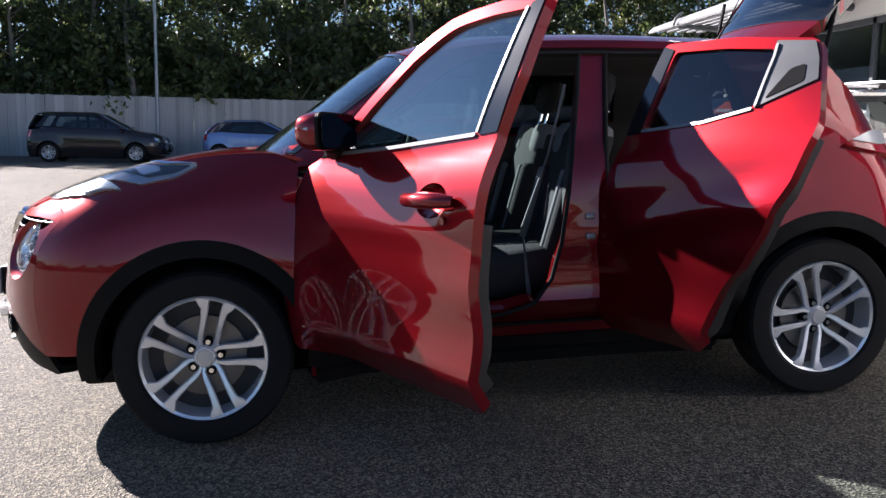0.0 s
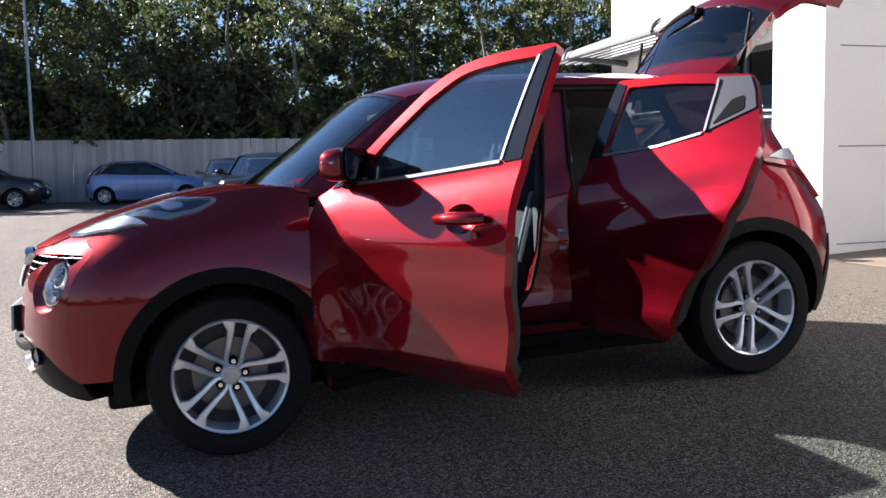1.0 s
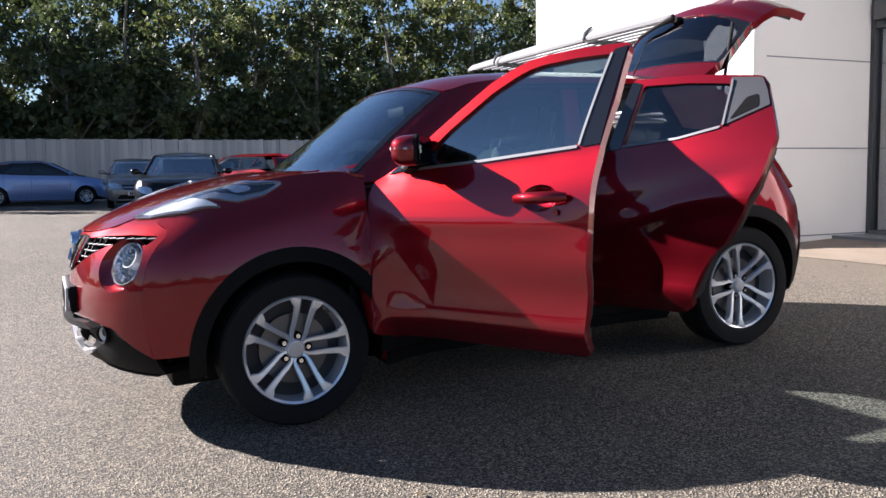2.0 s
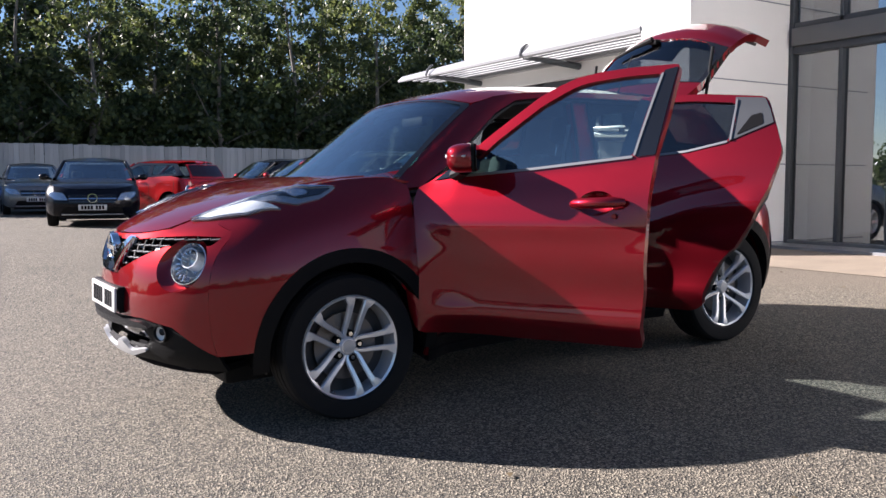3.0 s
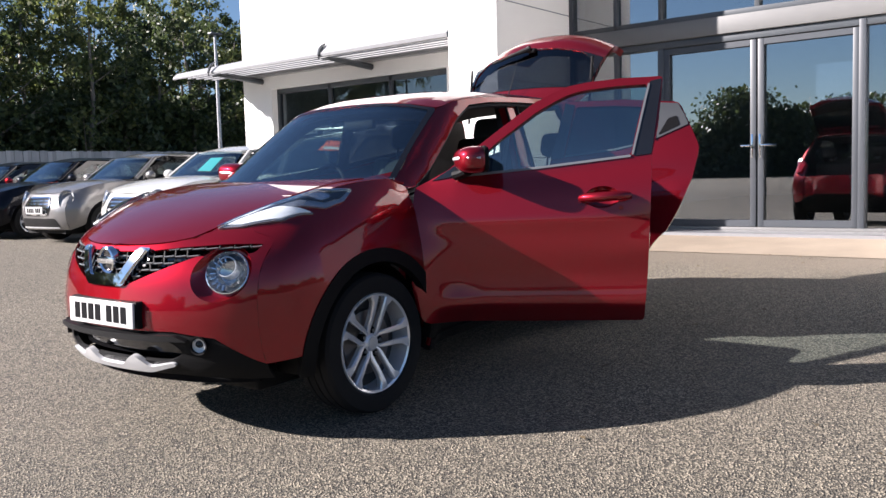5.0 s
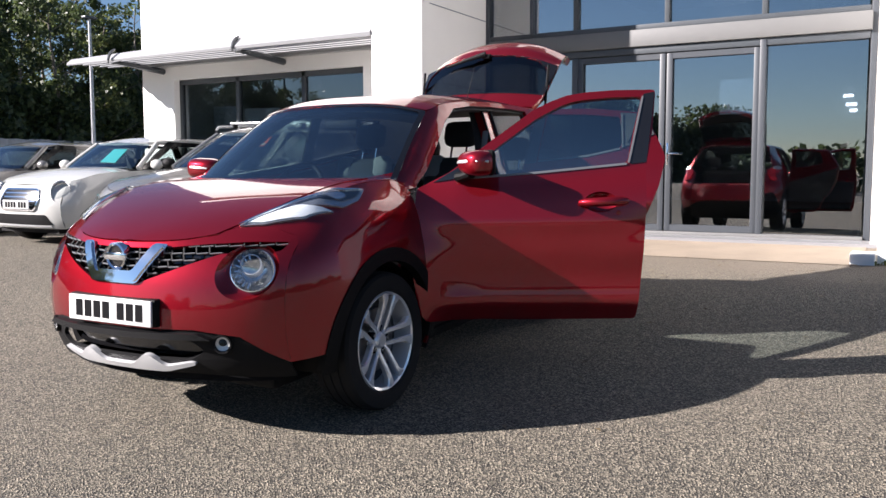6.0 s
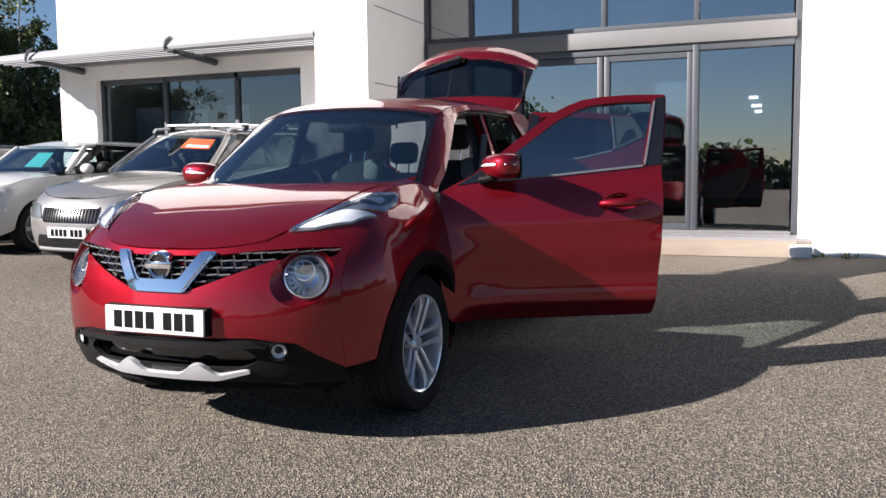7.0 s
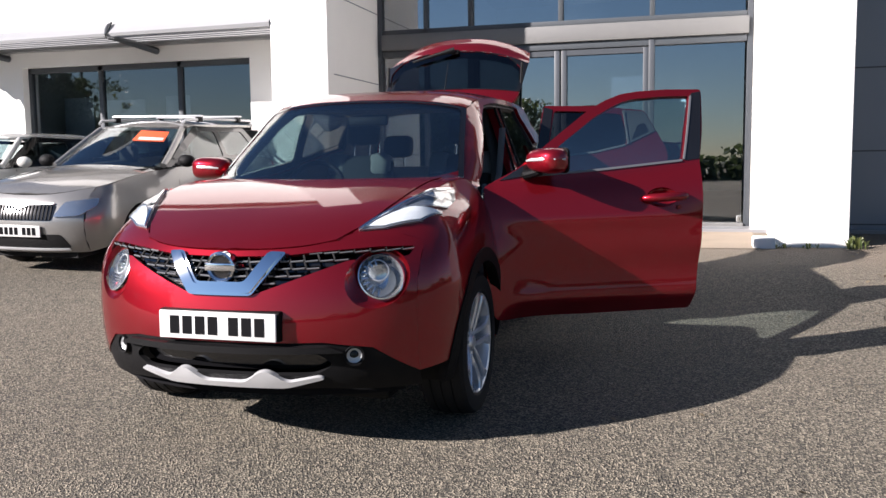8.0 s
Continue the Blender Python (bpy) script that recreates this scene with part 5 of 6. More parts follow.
    part("scuff_plate", boxed(0.50, 2.0, -0.76, -0.66, 0.362, 0.374, 0.004), M_PLASTIC, car)
    bp = [Vector((1.46, -0.74, 0.34)), Vector((1.475, -0.755, 0.6)), Vector((1.50, -0.74, 0.9)), Vector((1.53, -0.715, 1.1)), Vector((1.57, -0.67, 1.3)), Vector((1.61, -0.61, 1.47))]
    aperture = [(0.44, 0.29), (2.08, 0.29), (2.12, 0.45), (2.06, 0.44), (1.95, 0.425), (1.78, 0.43), (1.69, 0.47), (1.635, 0.56), (1.61, 0.7), (1.605, 0.9), (1.62, 1.1), (1.645, 1.3), (1.67, 1.47),
                (1.555, 1.478), (1.525, 1.3), (1.485, 1.1), (1.445, 0.9), (1.41, 0.7), (1.37, 0.55), (1.29, 0.455), (1.17, 0.415), (0.9, 0.405), (0.6, 0.41), (0.50, 0.44), (0.46, 0.52), (0.44, 0.7)]
    bpl = part("b_pillar", sheet(aperture, L, 0.035, 0.05, (0, -1, 0), offset=-0.040), PAINT, car, "painted door pillar running out into the sill")
    for pts in (aperture[4:13], aperture[13:]):
        part("door_seal", tube([Vector(L(x, z)) + Vector((0, 0.036, 0)) for x, z in pts], 0.009, 6), M_RUBBER, bpl, "black rubber door seal", smooth=60)
    for z in (0.80, 0.72):
        part("striker", boxed(1.51, 1.55, L(1.53, z)[1] + 0.03, L(1.53, z)[1] + 0.045, z - 0.012, z + 0.012, 0.005), M_STEEL, bpl, "bright steel striker", smooth=60)
    part("b_pillar_trim", tube([p + Vector((0.02, 0.10, 0)) for p in bp], [0.085, 0.075, 0.065, 0.055, 0.05, 0.05], 10, 0.5), M_CABIN, car, smooth=60)
    belt_pts = [(1.47, -0.665, 1.33), (1.40, -0.655, 1.05), (1.30, -0.60, 0.75), (1.32, -0.62, 0.45)]
    part("seat_belt", tube(belt_pts, 0.022, 6, 0.2), M_SEAT_GREY, car, "grey seat belt strap")
    part("door_jamb", sheet([(0.36, 0.36), (0.44, 0.36), (0.46, 1.04), (0.36, 1.04)], lambda x, z: (x, -0.70 + 0.4 * (x - 0.36), z), 0.08, 0.08, (0, -1, 0)), PAINT, car)
    arc_r = [tuple(p) for p in ring_poly(2.53, 0.334, 0.405, 22, 4, 150)]
    quarter = [(S.solve(0.60, z, S.tail(z), S.xcr), z) for z in (0.36, 0.5, 0.65, 0.8, 0.95, 1.05)] + [(2.80, S.belt(2.80)), (2.6, S.belt(2.6)), (2.40, S.belt(2.40) - 0.01), (2.375, 1.10), (2.33, 0.95), (2.26, 0.82), (2.20, 0.70), (2.165, 0.59)]
    part("rear_wing", sheet(quarter + arc_r[::-1], L, 0.035, 0.015, (0, -1, 0)), PAINT, car, "glossy dark red rear wing")
    part("rear_jamb", sheet([(2.08, 0.36), (2.20, 0.62), (2.32, 0.90), (2.40, 1.15), (2.28, 1.20), (2.10, 0.85), (2.0, 0.36)], lambda x, z: (x, -S.half(x, z) + 0.09, z), 0.06, 0.02, (0, -1, 0)), PAINT, car)
    for sign, fn in ((-1, L), (1, Rt)):
        part("c_pillar", sheet([(2.24, 1.22), (2.45, 1.20), (2.86, 1.10), (2.76, 1.30), (2.66, 1.43), (2.4, 1.465), (2.18, 1.478)], fn, 0.04, 0.022, (0, sign, 0)), PAINT, car)
        part("pillar_lining", sheet([(2.20, 1.20), (2.45, 1.18), (2.84, 1.09), (2.74, 1.30), (2.64, 1.42), (2.4, 1.455), (2.16, 1.468)], fn, 0.05, 0.02, (0, sign, 0), offset=-0.024), M_CABIN, car, "black inner pillar trim")
        tl = [(2.62, 1.05), (2.75, 1.10), (2.86, 1.10), (2.97, 1.00), (3.04, 0.86), (2.98, 0.84), (2.93, 0.95), (2.84, 1.0)]
        t = part("tail_lamp", sheet(rounded(tl, 0.02), fn, 0.03, 0.03, (0, sign, 0), offset=0.02), M_LENS_RED, car, "red and clear boomerang tail lamp")
        part("clear_lens", sheet(rounded([(2.66, 1.065), (2.76, 1.10), (2.86, 1.095), (2.90, 1.05), (2.80, 1.04)], 0.01), fn, 0.03, 0.006, (0, sign, 0), offset=0.026), M_SILVER, t, "clear upper lens")
    rb = [(-0.60, 0.36), (0.60, 0.36), (0.60, 0.78), (0.5, 0.80), (-0.5, 0.80), (-0.60, 0.78)]
    part("rear_bumper", sheet(rb, S.rear, 0.05, 0.02, (1, 0, 0)), PAINT, car)
    part("rear_bumper", sheet([(-0.62, 0.22), (0.62, 0.22), (0.62, 0.42), (0.4, 0.50), (-0.4, 0.50), (-0.62, 0.42)], S.rear, 0.05, 0.02, (1, 0, 0), offset=0.012), M_PLASTIC, car)
    bmp = [(2.99, 0.24), (3.15, 0.30), (3.17, 0.62), (3.08, 0.66), (2.97, 0.45)]
    part("bumper_corner", sheet(rounded(bmp, 0.03), L, 0.03, 0.02, (0, -1, 0), offset=0.006), M_PLASTIC, car)

    # tailgate, raised
    prof = [(2.50, 1.535), (2.575, 1.595), (2.635, 1.64), (2.83, 1.91), (2.93, 1.99), (3.07, 2.045), (3.22, 2.05), (3.40, 2.03)]
    halfw = [0.50, 0.53, 0.54, 0.57, 0.56, 0.54, 0.50, 0.45]
    def gate(u, v):
        i = max(0, min(len(prof) - 2, int(u)))
        t = u - i
        x, z, w = [prof[i][j] * (1 - t) + prof[i + 1][j] * t for j in (0, 1)] + [halfw[i] * (1 - t) + halfw[i + 1] * t]
        k = step(1.5, 4.0, u)
        return (x + 0.07 * v * v, v * w, z - (0.03 + 0.10 * k) * abs(v) ** 2.5)
    gw = rounded([(1.75, -0.94), (1.75, 0.94), (2.75, 0.95), (3.05, 0.72), (3.2, 0.35), (3.2, -0.35), (3.05, -0.72), (2.75, -0.95)], 0.14)
    tg = part("tailgate", sheet([(0, -1), (0, 1), (7, 1), (7, -1)], gate, 0.22, 0.05, (-1, 0, 1), [gw]), PAINT, car, "dark red tailgate raised high", smooth=50)
    part("rear_window", sheet(gw, gate, 0.22, 0.005, (-1, 0, 1), offset=-0.004), M_GLASS_DARK, tg, "dark tinted rear window")
    part("window_border", sheet([(1.62, -1.0), (1.62, 1.0), (3.0, 1.0), (3.18, 0.6), (3.25, 0.0), (3.18, -0.6), (3.0, -1.0)], gate, 0.22, 0.060, (-1, 0, 1), [gw], offset=0.004), M_GLOSSBLACK, tg, "gloss black border of the rear window", smooth=50)
    part("tailgate_lining", sheet([(3.3, -0.9), (3.3, 0.9), (6.8, 0.9), (6.8, -0.9)], gate, 0.3, 0.02, (-1, 0, 1), offset=-0.055), M_CABIN, tg)
    for k in (-1, 1):
        part("gas_strut", cyl(bmesh.new(), (2.70, k * 0.535, 1.40), (2.79, k * 0.54, 1.82), 0.010, n=8), M_PLASTIC, tg)
    wp = [Vector(gate(3.12, 0)) + Vector((-0.03, 0, 0.02)), Vector(gate(2.95, 0.25)) + Vector((-0.035, 0, 0.01)), Vector(gate(2.85, 0.6)) + Vector((-0.03, 0, 0.01))]
    part("rear_wiper", tube(wp, [0.022, 0.014, 0.009], 8), M_PLASTIC, tg)
    part("wiper_cap", boxed(-0.035, 0.02, -0.035, 0.035, -0.015, 0.02, 0.01, Matrix.Translation(gate(3.12, 0))), M_PLASTIC, tg)

    # doors
    def hinge(x, y, a, dx, dy, dz):
        """Turn about the pin at x, y; the open door stands off by dx, dy and drops by dz."""
        return Matrix.Translation((x + dx, y + dy, dz)) @ Matrix.Rotation(radians(-a), 4, "Z") @ Matrix.Translation((-x, -y, 0))

    def door(name, o, win, hx, hy, ang, label, trim, pane, off, more=()):
        d = part(name, sheet(o, L, 0.03, 0.035, (0, -1, 0), [win, *more]), PAINT, car, label, matrix=hinge(hx, hy, ang, *off))
        part("window", sheet(win, L, 0.05, 0.004, (0, -1, 0), offset=-0.014), pane, d)
        inner = [Vector((sum(p[0] for p in o) / len(o), 0.72)).lerp(Vector((p[0], p[1])), 0.95) for p in o if p[1] < S.belt(p[0])]
        inner = [p for p in inner if p.y < S.belt(p.x) - 0.01]
        part("door_lining", sheet(inner, L, 0.06, 0.05, (0, -1, 0), offset=-0.036), M_CABIN, d)
        for t, m, lift in trim:
            part("window_trim", sheet(rounded(t, 0.006, 2), L, 0.04, 0.006, (0, -1, 0), offset=lift), m, d)
        return d

    fo = rounded([(0.385, 1.035), (0.37, 0.85), (0.365, 0.65), (0.385, 0.45), (0.42, 0.36, 0.03), (0.9, 0.352), (1.49, 0.355, 0.02), (1.515, 0.6), (1.535, 0.9), (1.545, 1.14), (1.58, 1.3), (1.607, 1.512, 0.02), (1.40, 1.515), (1.15, 1.502, 0.1), (0.98, 1.42), (0.78, 1.28), (0.55, 1.115)], 0.01, 2)
    fw = rounded([(0.62, 1.09), (1.0, 1.112), (1.45, 1.148), (1.485, 1.30), (1.535, 1.478), (1.38, 1.478), (1.17, 1.464, 0.08), (1.0, 1.378), (0.80, 1.238)], 0.02)
    ftrim = [([(1.462, 1.14), (1.545, 1.148), (1.600, 1.50), (1.545, 1.49)], M_GLOSSBLACK, 0.004),
             ([(0.62, 1.078), (1.0, 1.10), (1.45, 1.136), (1.45, 1.147), (1.0, 1.111), (0.62, 1.089)], M_SATIN, 0.006),
             ([(1.452, 1.145), (1.462, 1.145), (1.545, 1.478), (1.535, 1.478)], M_SATIN, 0.008)]
    cup = ring_poly(1.315, 0.957, 0.082, 28, sy=0.62)
    fd = door("front_door", fo, fw, 0.40, -0.815, 66.0, "open front door, dark red with clear window", ftrim, M_GLASS_DOOR, (-0.02, -0.01, 0), [cup])
    hz = 0.955
    def dish(x, z):
        q = max(0.0, 1 - ((x - 1.315) / 0.083) ** 2 - ((z - 0.957) / 0.0515) ** 2)
        p = L(x, z)
        return (p[0], p[1] + 0.030 * q ** 0.6, p[2])
    part("handle_cup", sheet(ring_poly(1.315, 0.957, 0.083, 28, sy=0.62), dish, 0.012, 0.003, (0, -1, 0)), PAINT, fd, "scooped recess behind the handle")
    hp = [Vector(L(x, hz + dz)) + Vector((0, off, 0)) for x, dz, off in ((1.215, 0.0, -0.008), (1.24, 0.003, -0.035), (1.32, 0.006, -0.048), (1.41, 0.008, -0.038), (1.44, 0.006, -0.01))]
    part("door_handle", tube(hp, [0.018, 0.024, 0.026, 0.025, 0.018], 12, 0.9), PAINT, fd, "body-coloured pull handle", smooth=60)
    part("lock_barrel", cyl(bmesh.new(), Vector(L(1.40, 0.905)), Vector(L(1.40, 0.905)) + Vector((0, -0.012, 0)), 0.011, n=16), PAINT, fd)
    # mirror on the front door
    wing_mirror(fd, -1, pose(0.702, -0.835, 1.165, 0, 0, 27), [(0.60, -0.755, 1.09), (0.635, -0.775, 1.098), (0.67, -0.80, 1.11)])
    wing_mirror(car, 1, pose(0.63, 0.885, 1.14, 0, 0, 0), [(0.58, 0.735, 1.085), (0.60, 0.77, 1.09), (0.63, 0.82, 1.10)])
    part("mirror_corner", sheet([(0.47, 1.065), (0.60, 1.085), (0.72, 1.18), (0.60, 1.14)], L, 0.03, 0.02, (0, -1, 0), offset=0.006), M_GLOSSBLACK, fd)

    rarch = [tuple(p) for p in ring_poly(2.53, 0.334, 0.47, 10, 172, 128)]
    ro = rounded([(1.56, 1.14), (1.50, 0.9), (1.475, 0.6), (1.47, 0.36, 0.03), (1.75, 0.355), (2.0, 0.36, 0.03)] + [(x, z, 0.0) for x, z in rarch] + [(2.32, 0.84), (2.39, 1.0), (2.435, 1.175, 0.03), (2.385, 1.30), (2.322, 1.447, 0.03), (2.0, 1.482), (1.645, 1.49, 0.02)], 0.012, 2)
    rw = rounded([(1.645, 1.165), (1.95, 1.19), (2.16, 1.232), (2.185, 1.30), (2.165, 1.425), (1.95, 1.447), (1.71, 1.455)], 0.02)
    rtrim = [([(1.56, 1.14), (1.638, 1.15), (1.70, 1.465), (1.645, 1.48)], M_GLOSSBLACK, 0.004),
             ([(1.645, 1.153), (1.95, 1.178), (2.16, 1.22), (2.16, 1.231), (1.95, 1.189), (1.645, 1.164)], M_SATIN, 0.006),
             ([(2.165, 1.226), (2.372, 1.310), (2.345, 1.375), (2.312, 1.438), (2.165, 1.452), (2.188, 1.30)], M_TRIMGREY, 0.006),
             ([(2.17, 1.23), (2.18, 1.23), (2.18, 1.44), (2.17, 1.44)], M_SATIN, 0.012)]
    rd = door("rear_door", ro, rw, 1.485, -0.815, 69.5, "open rear door, dark red with tinted window", rtrim, M_GLASS_DARK, (0.095, 0.03, -0.026))
    # flat patch on the dark trim, with the hollow's shade put into its colour
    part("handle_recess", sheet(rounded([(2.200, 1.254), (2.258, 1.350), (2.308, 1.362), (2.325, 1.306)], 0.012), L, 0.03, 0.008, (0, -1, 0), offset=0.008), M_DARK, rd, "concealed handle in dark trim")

    # underside and cabin
    part("underside", boxed(-0.50, 3.1, -0.58, 0.58, 0.19, 0.33, 0.02), M_PLASTIC, car)
    # unseen panel added to block sunlight, so the shadow under the nose stays solid
    tray = [(S.front(y, 0.30)[0] + 0.05, y) for y in (-0.68, -0.62, -0.55, -0.45, -0.3, -0.15, 0.01, 0.15, 0.3, 0.45, 0.55, 0.62, 0.68)]
    part("shade_undertray", sheet(tray + [(-0.40, 0.60), (-0.40, -0.60)], lambda x, y: (x, y, 0.300), 0.1, 0.03, (0, 0, 1)), M_DARK, car)
    part("cabin_floor", boxed(0.38, 3.0, -0.70, 0.70, 0.335, 0.36), M_CABIN, car)
    part("bulkhead", boxed(0.30, 0.36, -0.70, 0.70, 0.34, 1.03), M_CABIN, car)
    part("dashboard", boxed(0.36, 0.82, -0.69, 0.69, 0.72, 1.02, 0.07), M_CABIN, car, "dark grey dashboard", smooth=60)
    part("console", boxed(0.7, 1.5, -0.12, 0.12, 0.36, 0.66, 0.04), M_CABIN, car, smooth=60)
    tm = Matrix.Translation((0.88, 0.36, 0.98)) @ Matrix.Rotation(radians(-65), 4, "Y")
    sw = part("steering_wheel", tube([tm @ Vector((0.185 * math.cos(a), 0.185 * math.sin(a), 0)) for a in (2 * math.pi * i / 36 for i in range(37))], 0.015, 8), M_PLASTIC, car, smooth=60)
    part("steering_hub", boxed(-0.10, 0.07, -0.17, 0.17, -0.04, 0.0, 0.02, tm), M_PLASTIC, sw)
    part("interior_mirror", boxed(0.86, 0.90, -0.12, 0.12, 1.36, 1.42, 0.015), M_PLASTIC, car)
    seat(car, 0.98, -0.36)
    seat(car, 0.98, 0.36)
    seat(car, 1.80, 0.0, 1.25, True)
    for yy in (-0.2, 0.35):
        wpb = [Vector(S.glasshouse(yy + d, z)) + Vector((-0.03, 0, 0.015)) for d, z in ((0.12, 1.055), (-0.1, 1.065), (-0.35, 1.075))]
        part("wiper", tube(wpb, [0.012, 0.01, 0.006], 6), M_PLASTIC, car)
    for x in (0, 2.53):
        wheel(car, pose(x, -0.757, 0.334, 0, -20 if x else 15, 0))
        wheel(car, pose(x, 0.757, 0.334, 0, 0, 180))
    return car


build_hero()
FIT["on"] = False

# ---- other parked cars ----
M_BLACKPAINT = car_paint("black_paint", (0.005, 0.006, 0.010), 0.1, coat=0.5)
M_BLUEPAINT = car_paint("blue_paint", (0.20, 0.29, 0.52), 0.3)
M_NAVYPAINT = car_paint("navy_paint", (0.010, 0.014, 0.035), 0.3)
M_BROWNPAINT = car_paint("brown_paint", (0.031, 0.026, 0.0279), 0.4)
M_SILVERPAINT = car_paint("silver_car_paint", (0.262, 0.258, 0.248), 0.6)
M_GREYPAINT = car_paint("grey_car_paint", (0.2232, 0.217, 0.2108), 0.5)
M_WHITEPAINT = car_paint("white_paint", (0.4752, 0.4752, 0.4488), 0.0)
M_REDPAINT = car_paint("bright_red_paint", (0.372, 0.0074, 0.0093), 0.1)
M_ORANGE = plain("orange_card", (0.595, 0.084, 0.021), 0.5)
M_TEAL = plain("teal_card", (0.0084, 0.182, 0.196), 0.5)


def other_car(name, label, paint, m, wb, length, width, height, front, radius, belt_z, bonnet_z, screen_x, screen_top, roof_end, roofpaint=None, fine=0.09, lamp="slant", wheels=M_ALLOY, rear_drop=0.25, face=None, plate_on=True, mirror=None, drop=0.12):
    """Parked car: sides with arches, nose, bonnet, screen, roof, windows, lamps, wheels. Nose towards -x; front = overhang ahead of the axle."""
    W = width / 2
    nz = bonnet_z - drop      # height of the nose
    tail_x = length - front
    S = Shape(
        wb=wb, radius=radius,
        nose=curve((0.15, -front + 0.10), (0.3, -front + 0.02), (0.5, -front), (nz - 0.12, -front + 0.05), (nz, -front + 0.13), (nz + 0.15, -front + 0.5)),
        tail=curve((0.2, tail_x - 0.06), (0.4, tail_x), (0.65, tail_x), (belt_z, tail_x - 0.08), (height, tail_x - 0.08 - rear_drop * 1.2)),
        belt=curve((-front, nz - 0.08), (-front + 0.12, nz - 0.01), (-front + 0.3, nz + 0.4 * drop), (0.0, bonnet_z + 0.02), (screen_x + 0.1, belt_z - 0.03), (wb * 0.6, belt_z), (wb + 0.2, belt_z + 0.05), (tail_x, belt_z)),
        width=curve((0.2, W - 0.09), (0.4, W - 0.03), (0.6, W - 0.02), (0.85, W - 0.025), (1.1, W - 0.05)),
        bonnet=curve((-front, nz - 0.08), (-front + 0.06, nz - 0.045), (-front + 0.15, nz + 0.03), (-front + 0.35, nz + 0.05 + 0.45 * drop), (0, bonnet_z + 0.07), (screen_x, belt_z + 0.02)),
        screen=curve((belt_z - 0.05, screen_x - 0.12), (height - 0.08, screen_top), (height + 0.05, screen_top + 0.2)),
        roof=curve((screen_top, height - 0.09), (screen_top + 0.5, height - 0.055), (roof_end - 0.4, height - 0.06), (roof_end, height - 0.10)),
        xc=-0.30, xcr=wb + 0.2, flare=0.02, inset=curve((-0.1, 0.07), (0.6, 0.03)), npow=2.6, rpow=3.0, roof_crown=0.055, arch=radius + 0.05, flare_reach=0.2, taper=0.04, lean=0.26)
    c = tagged(empty(name, m), label, "car", "cars parked in the yard")
    ar = radius + 0.055
    e = W - 0.18
    xe = S.crest(e)
    brow = [(S.crest(max(0.01, abs(q) * e)), q * e) for q in (1, 0.85, 0.65, 0.45, 0.2, 0, -0.2, -0.45, -0.65, -0.85, -1)]
    for k in (-1, 1):
        fn = S.side(k)
        o = [(S.solve(e, z, S.nose(z), S.xc), z) for z in (0.22, 0.35, 0.5, nz - 0.12, nz - 0.08, nz - 0.04, nz) if z < S.belt(xe) - 0.015] + [(xe, S.belt(xe) - 0.003)] + [(x, S.belt(x) - 0.003) for x in [-front + 0.3, -0.2, 0.0, 0.3, 0.7, 1.1, 1.6, 2.1, wb] if x > xe + 0.04 and x < wb + 0.02]
        o += [(S.solve(e, z, S.tail(z), S.xcr), z) for z in (belt_z - 0.03, 0.75, 0.5, 0.25)]
        o += [(wb + ar + 0.03, 0.2)] + [tuple(p) for p in ring_poly(wb, radius, ar, 14, 0, 180)] + [(wb - ar - 0.02, 0.18), (ar + 0.02, 0.18)] + [tuple(p) for p in ring_poly(0, radius, ar, 14, 0, 180)]
        sd = part("body_side", sheet(o, fn, fine, 0.02, (0, k, 0)), paint, c)
        zr = height - 0.085
        gl0, gl1 = screen_x + 0.28, min(roof_end, wb + 0.25)
        up = [(gl0 - 0.1, S.belt(gl0) + 0.005), (gl1 + 0.15, S.belt(gl1) + 0.005), (gl1 - rear_drop * 0.6, zr - 0.02), (screen_top + 0.35, zr + 0.015), ((gl0 + screen_top) / 2 + 0.1, (belt_z + zr) / 2)]
        mid = (gl0 + gl1) / 2 + 0.15
        zb = belt_z + 0.06
        wins = [rounded(w, 0.04) for w in ([(gl0 + 0.12, zb), (mid - 0.05, zb + 0.01), (mid - 0.06, zr - 0.05), (screen_top + 0.42, zr - 0.05)], [(mid + 0.04, zb + 0.01), (gl1 - 0.06, zb + 0.04), (gl1 - rear_drop * 0.6 - 0.10, zr - 0.06), (mid + 0.03, zr - 0.05)])]
        part("window_frame", sheet(up, fn, fine, 0.02, (0, k, 0), wins), M_GLOSSBLACK, c)
        for w in wins:
            part("side_window", sheet(w, fn, fine, 0.005, (0, k, 0), offset=-0.006), M_GLASS_CAR, c)
        part("roof_pillar", tube([Vector(S.glasshouse(k * (S.half(S.screen(z) + S.depth, z) - 0.05), z)) for z in (belt_z, belt_z + 0.15, belt_z + 0.3, height - 0.10)], 0.035, 8), M_GLOSSBLACK if roofpaint else paint, c, smooth=60)
        part("door_handle", tube([Vector(fn(mid - 0.22 + d, belt_z - 0.10)) + Vector((0, k * (0.012 + 0.015 * (1 - abs(d) / 0.09)), 0)) for d in (-0.09, -0.04, 0.04, 0.09)], 0.011, 6), paint, sd)
        for x in (screen_x + 0.32, mid, gl1 - 0.1):
            part("shut_line", sheet([(x, 0.3), (x + 0.008, 0.3), (x + 0.008, S.belt(x) - 0.02), (x, S.belt(x) - 0.02)], fn, 0.12, 0.002, (0, k, 0), offset=0.0015), M_PLASTIC, sd)
        mi = bmesh.new()
        bmesh.ops.create_uvsphere(mi, u_segments=14, v_segments=10, radius=1)
        for v in mi.verts:
            v.co = Vector((v.co.x * 0.07 + screen_x + 0.30, v.co.y * 0.10 + k * (W + 0.09), v.co.z * 0.07 + belt_z + 0.05))
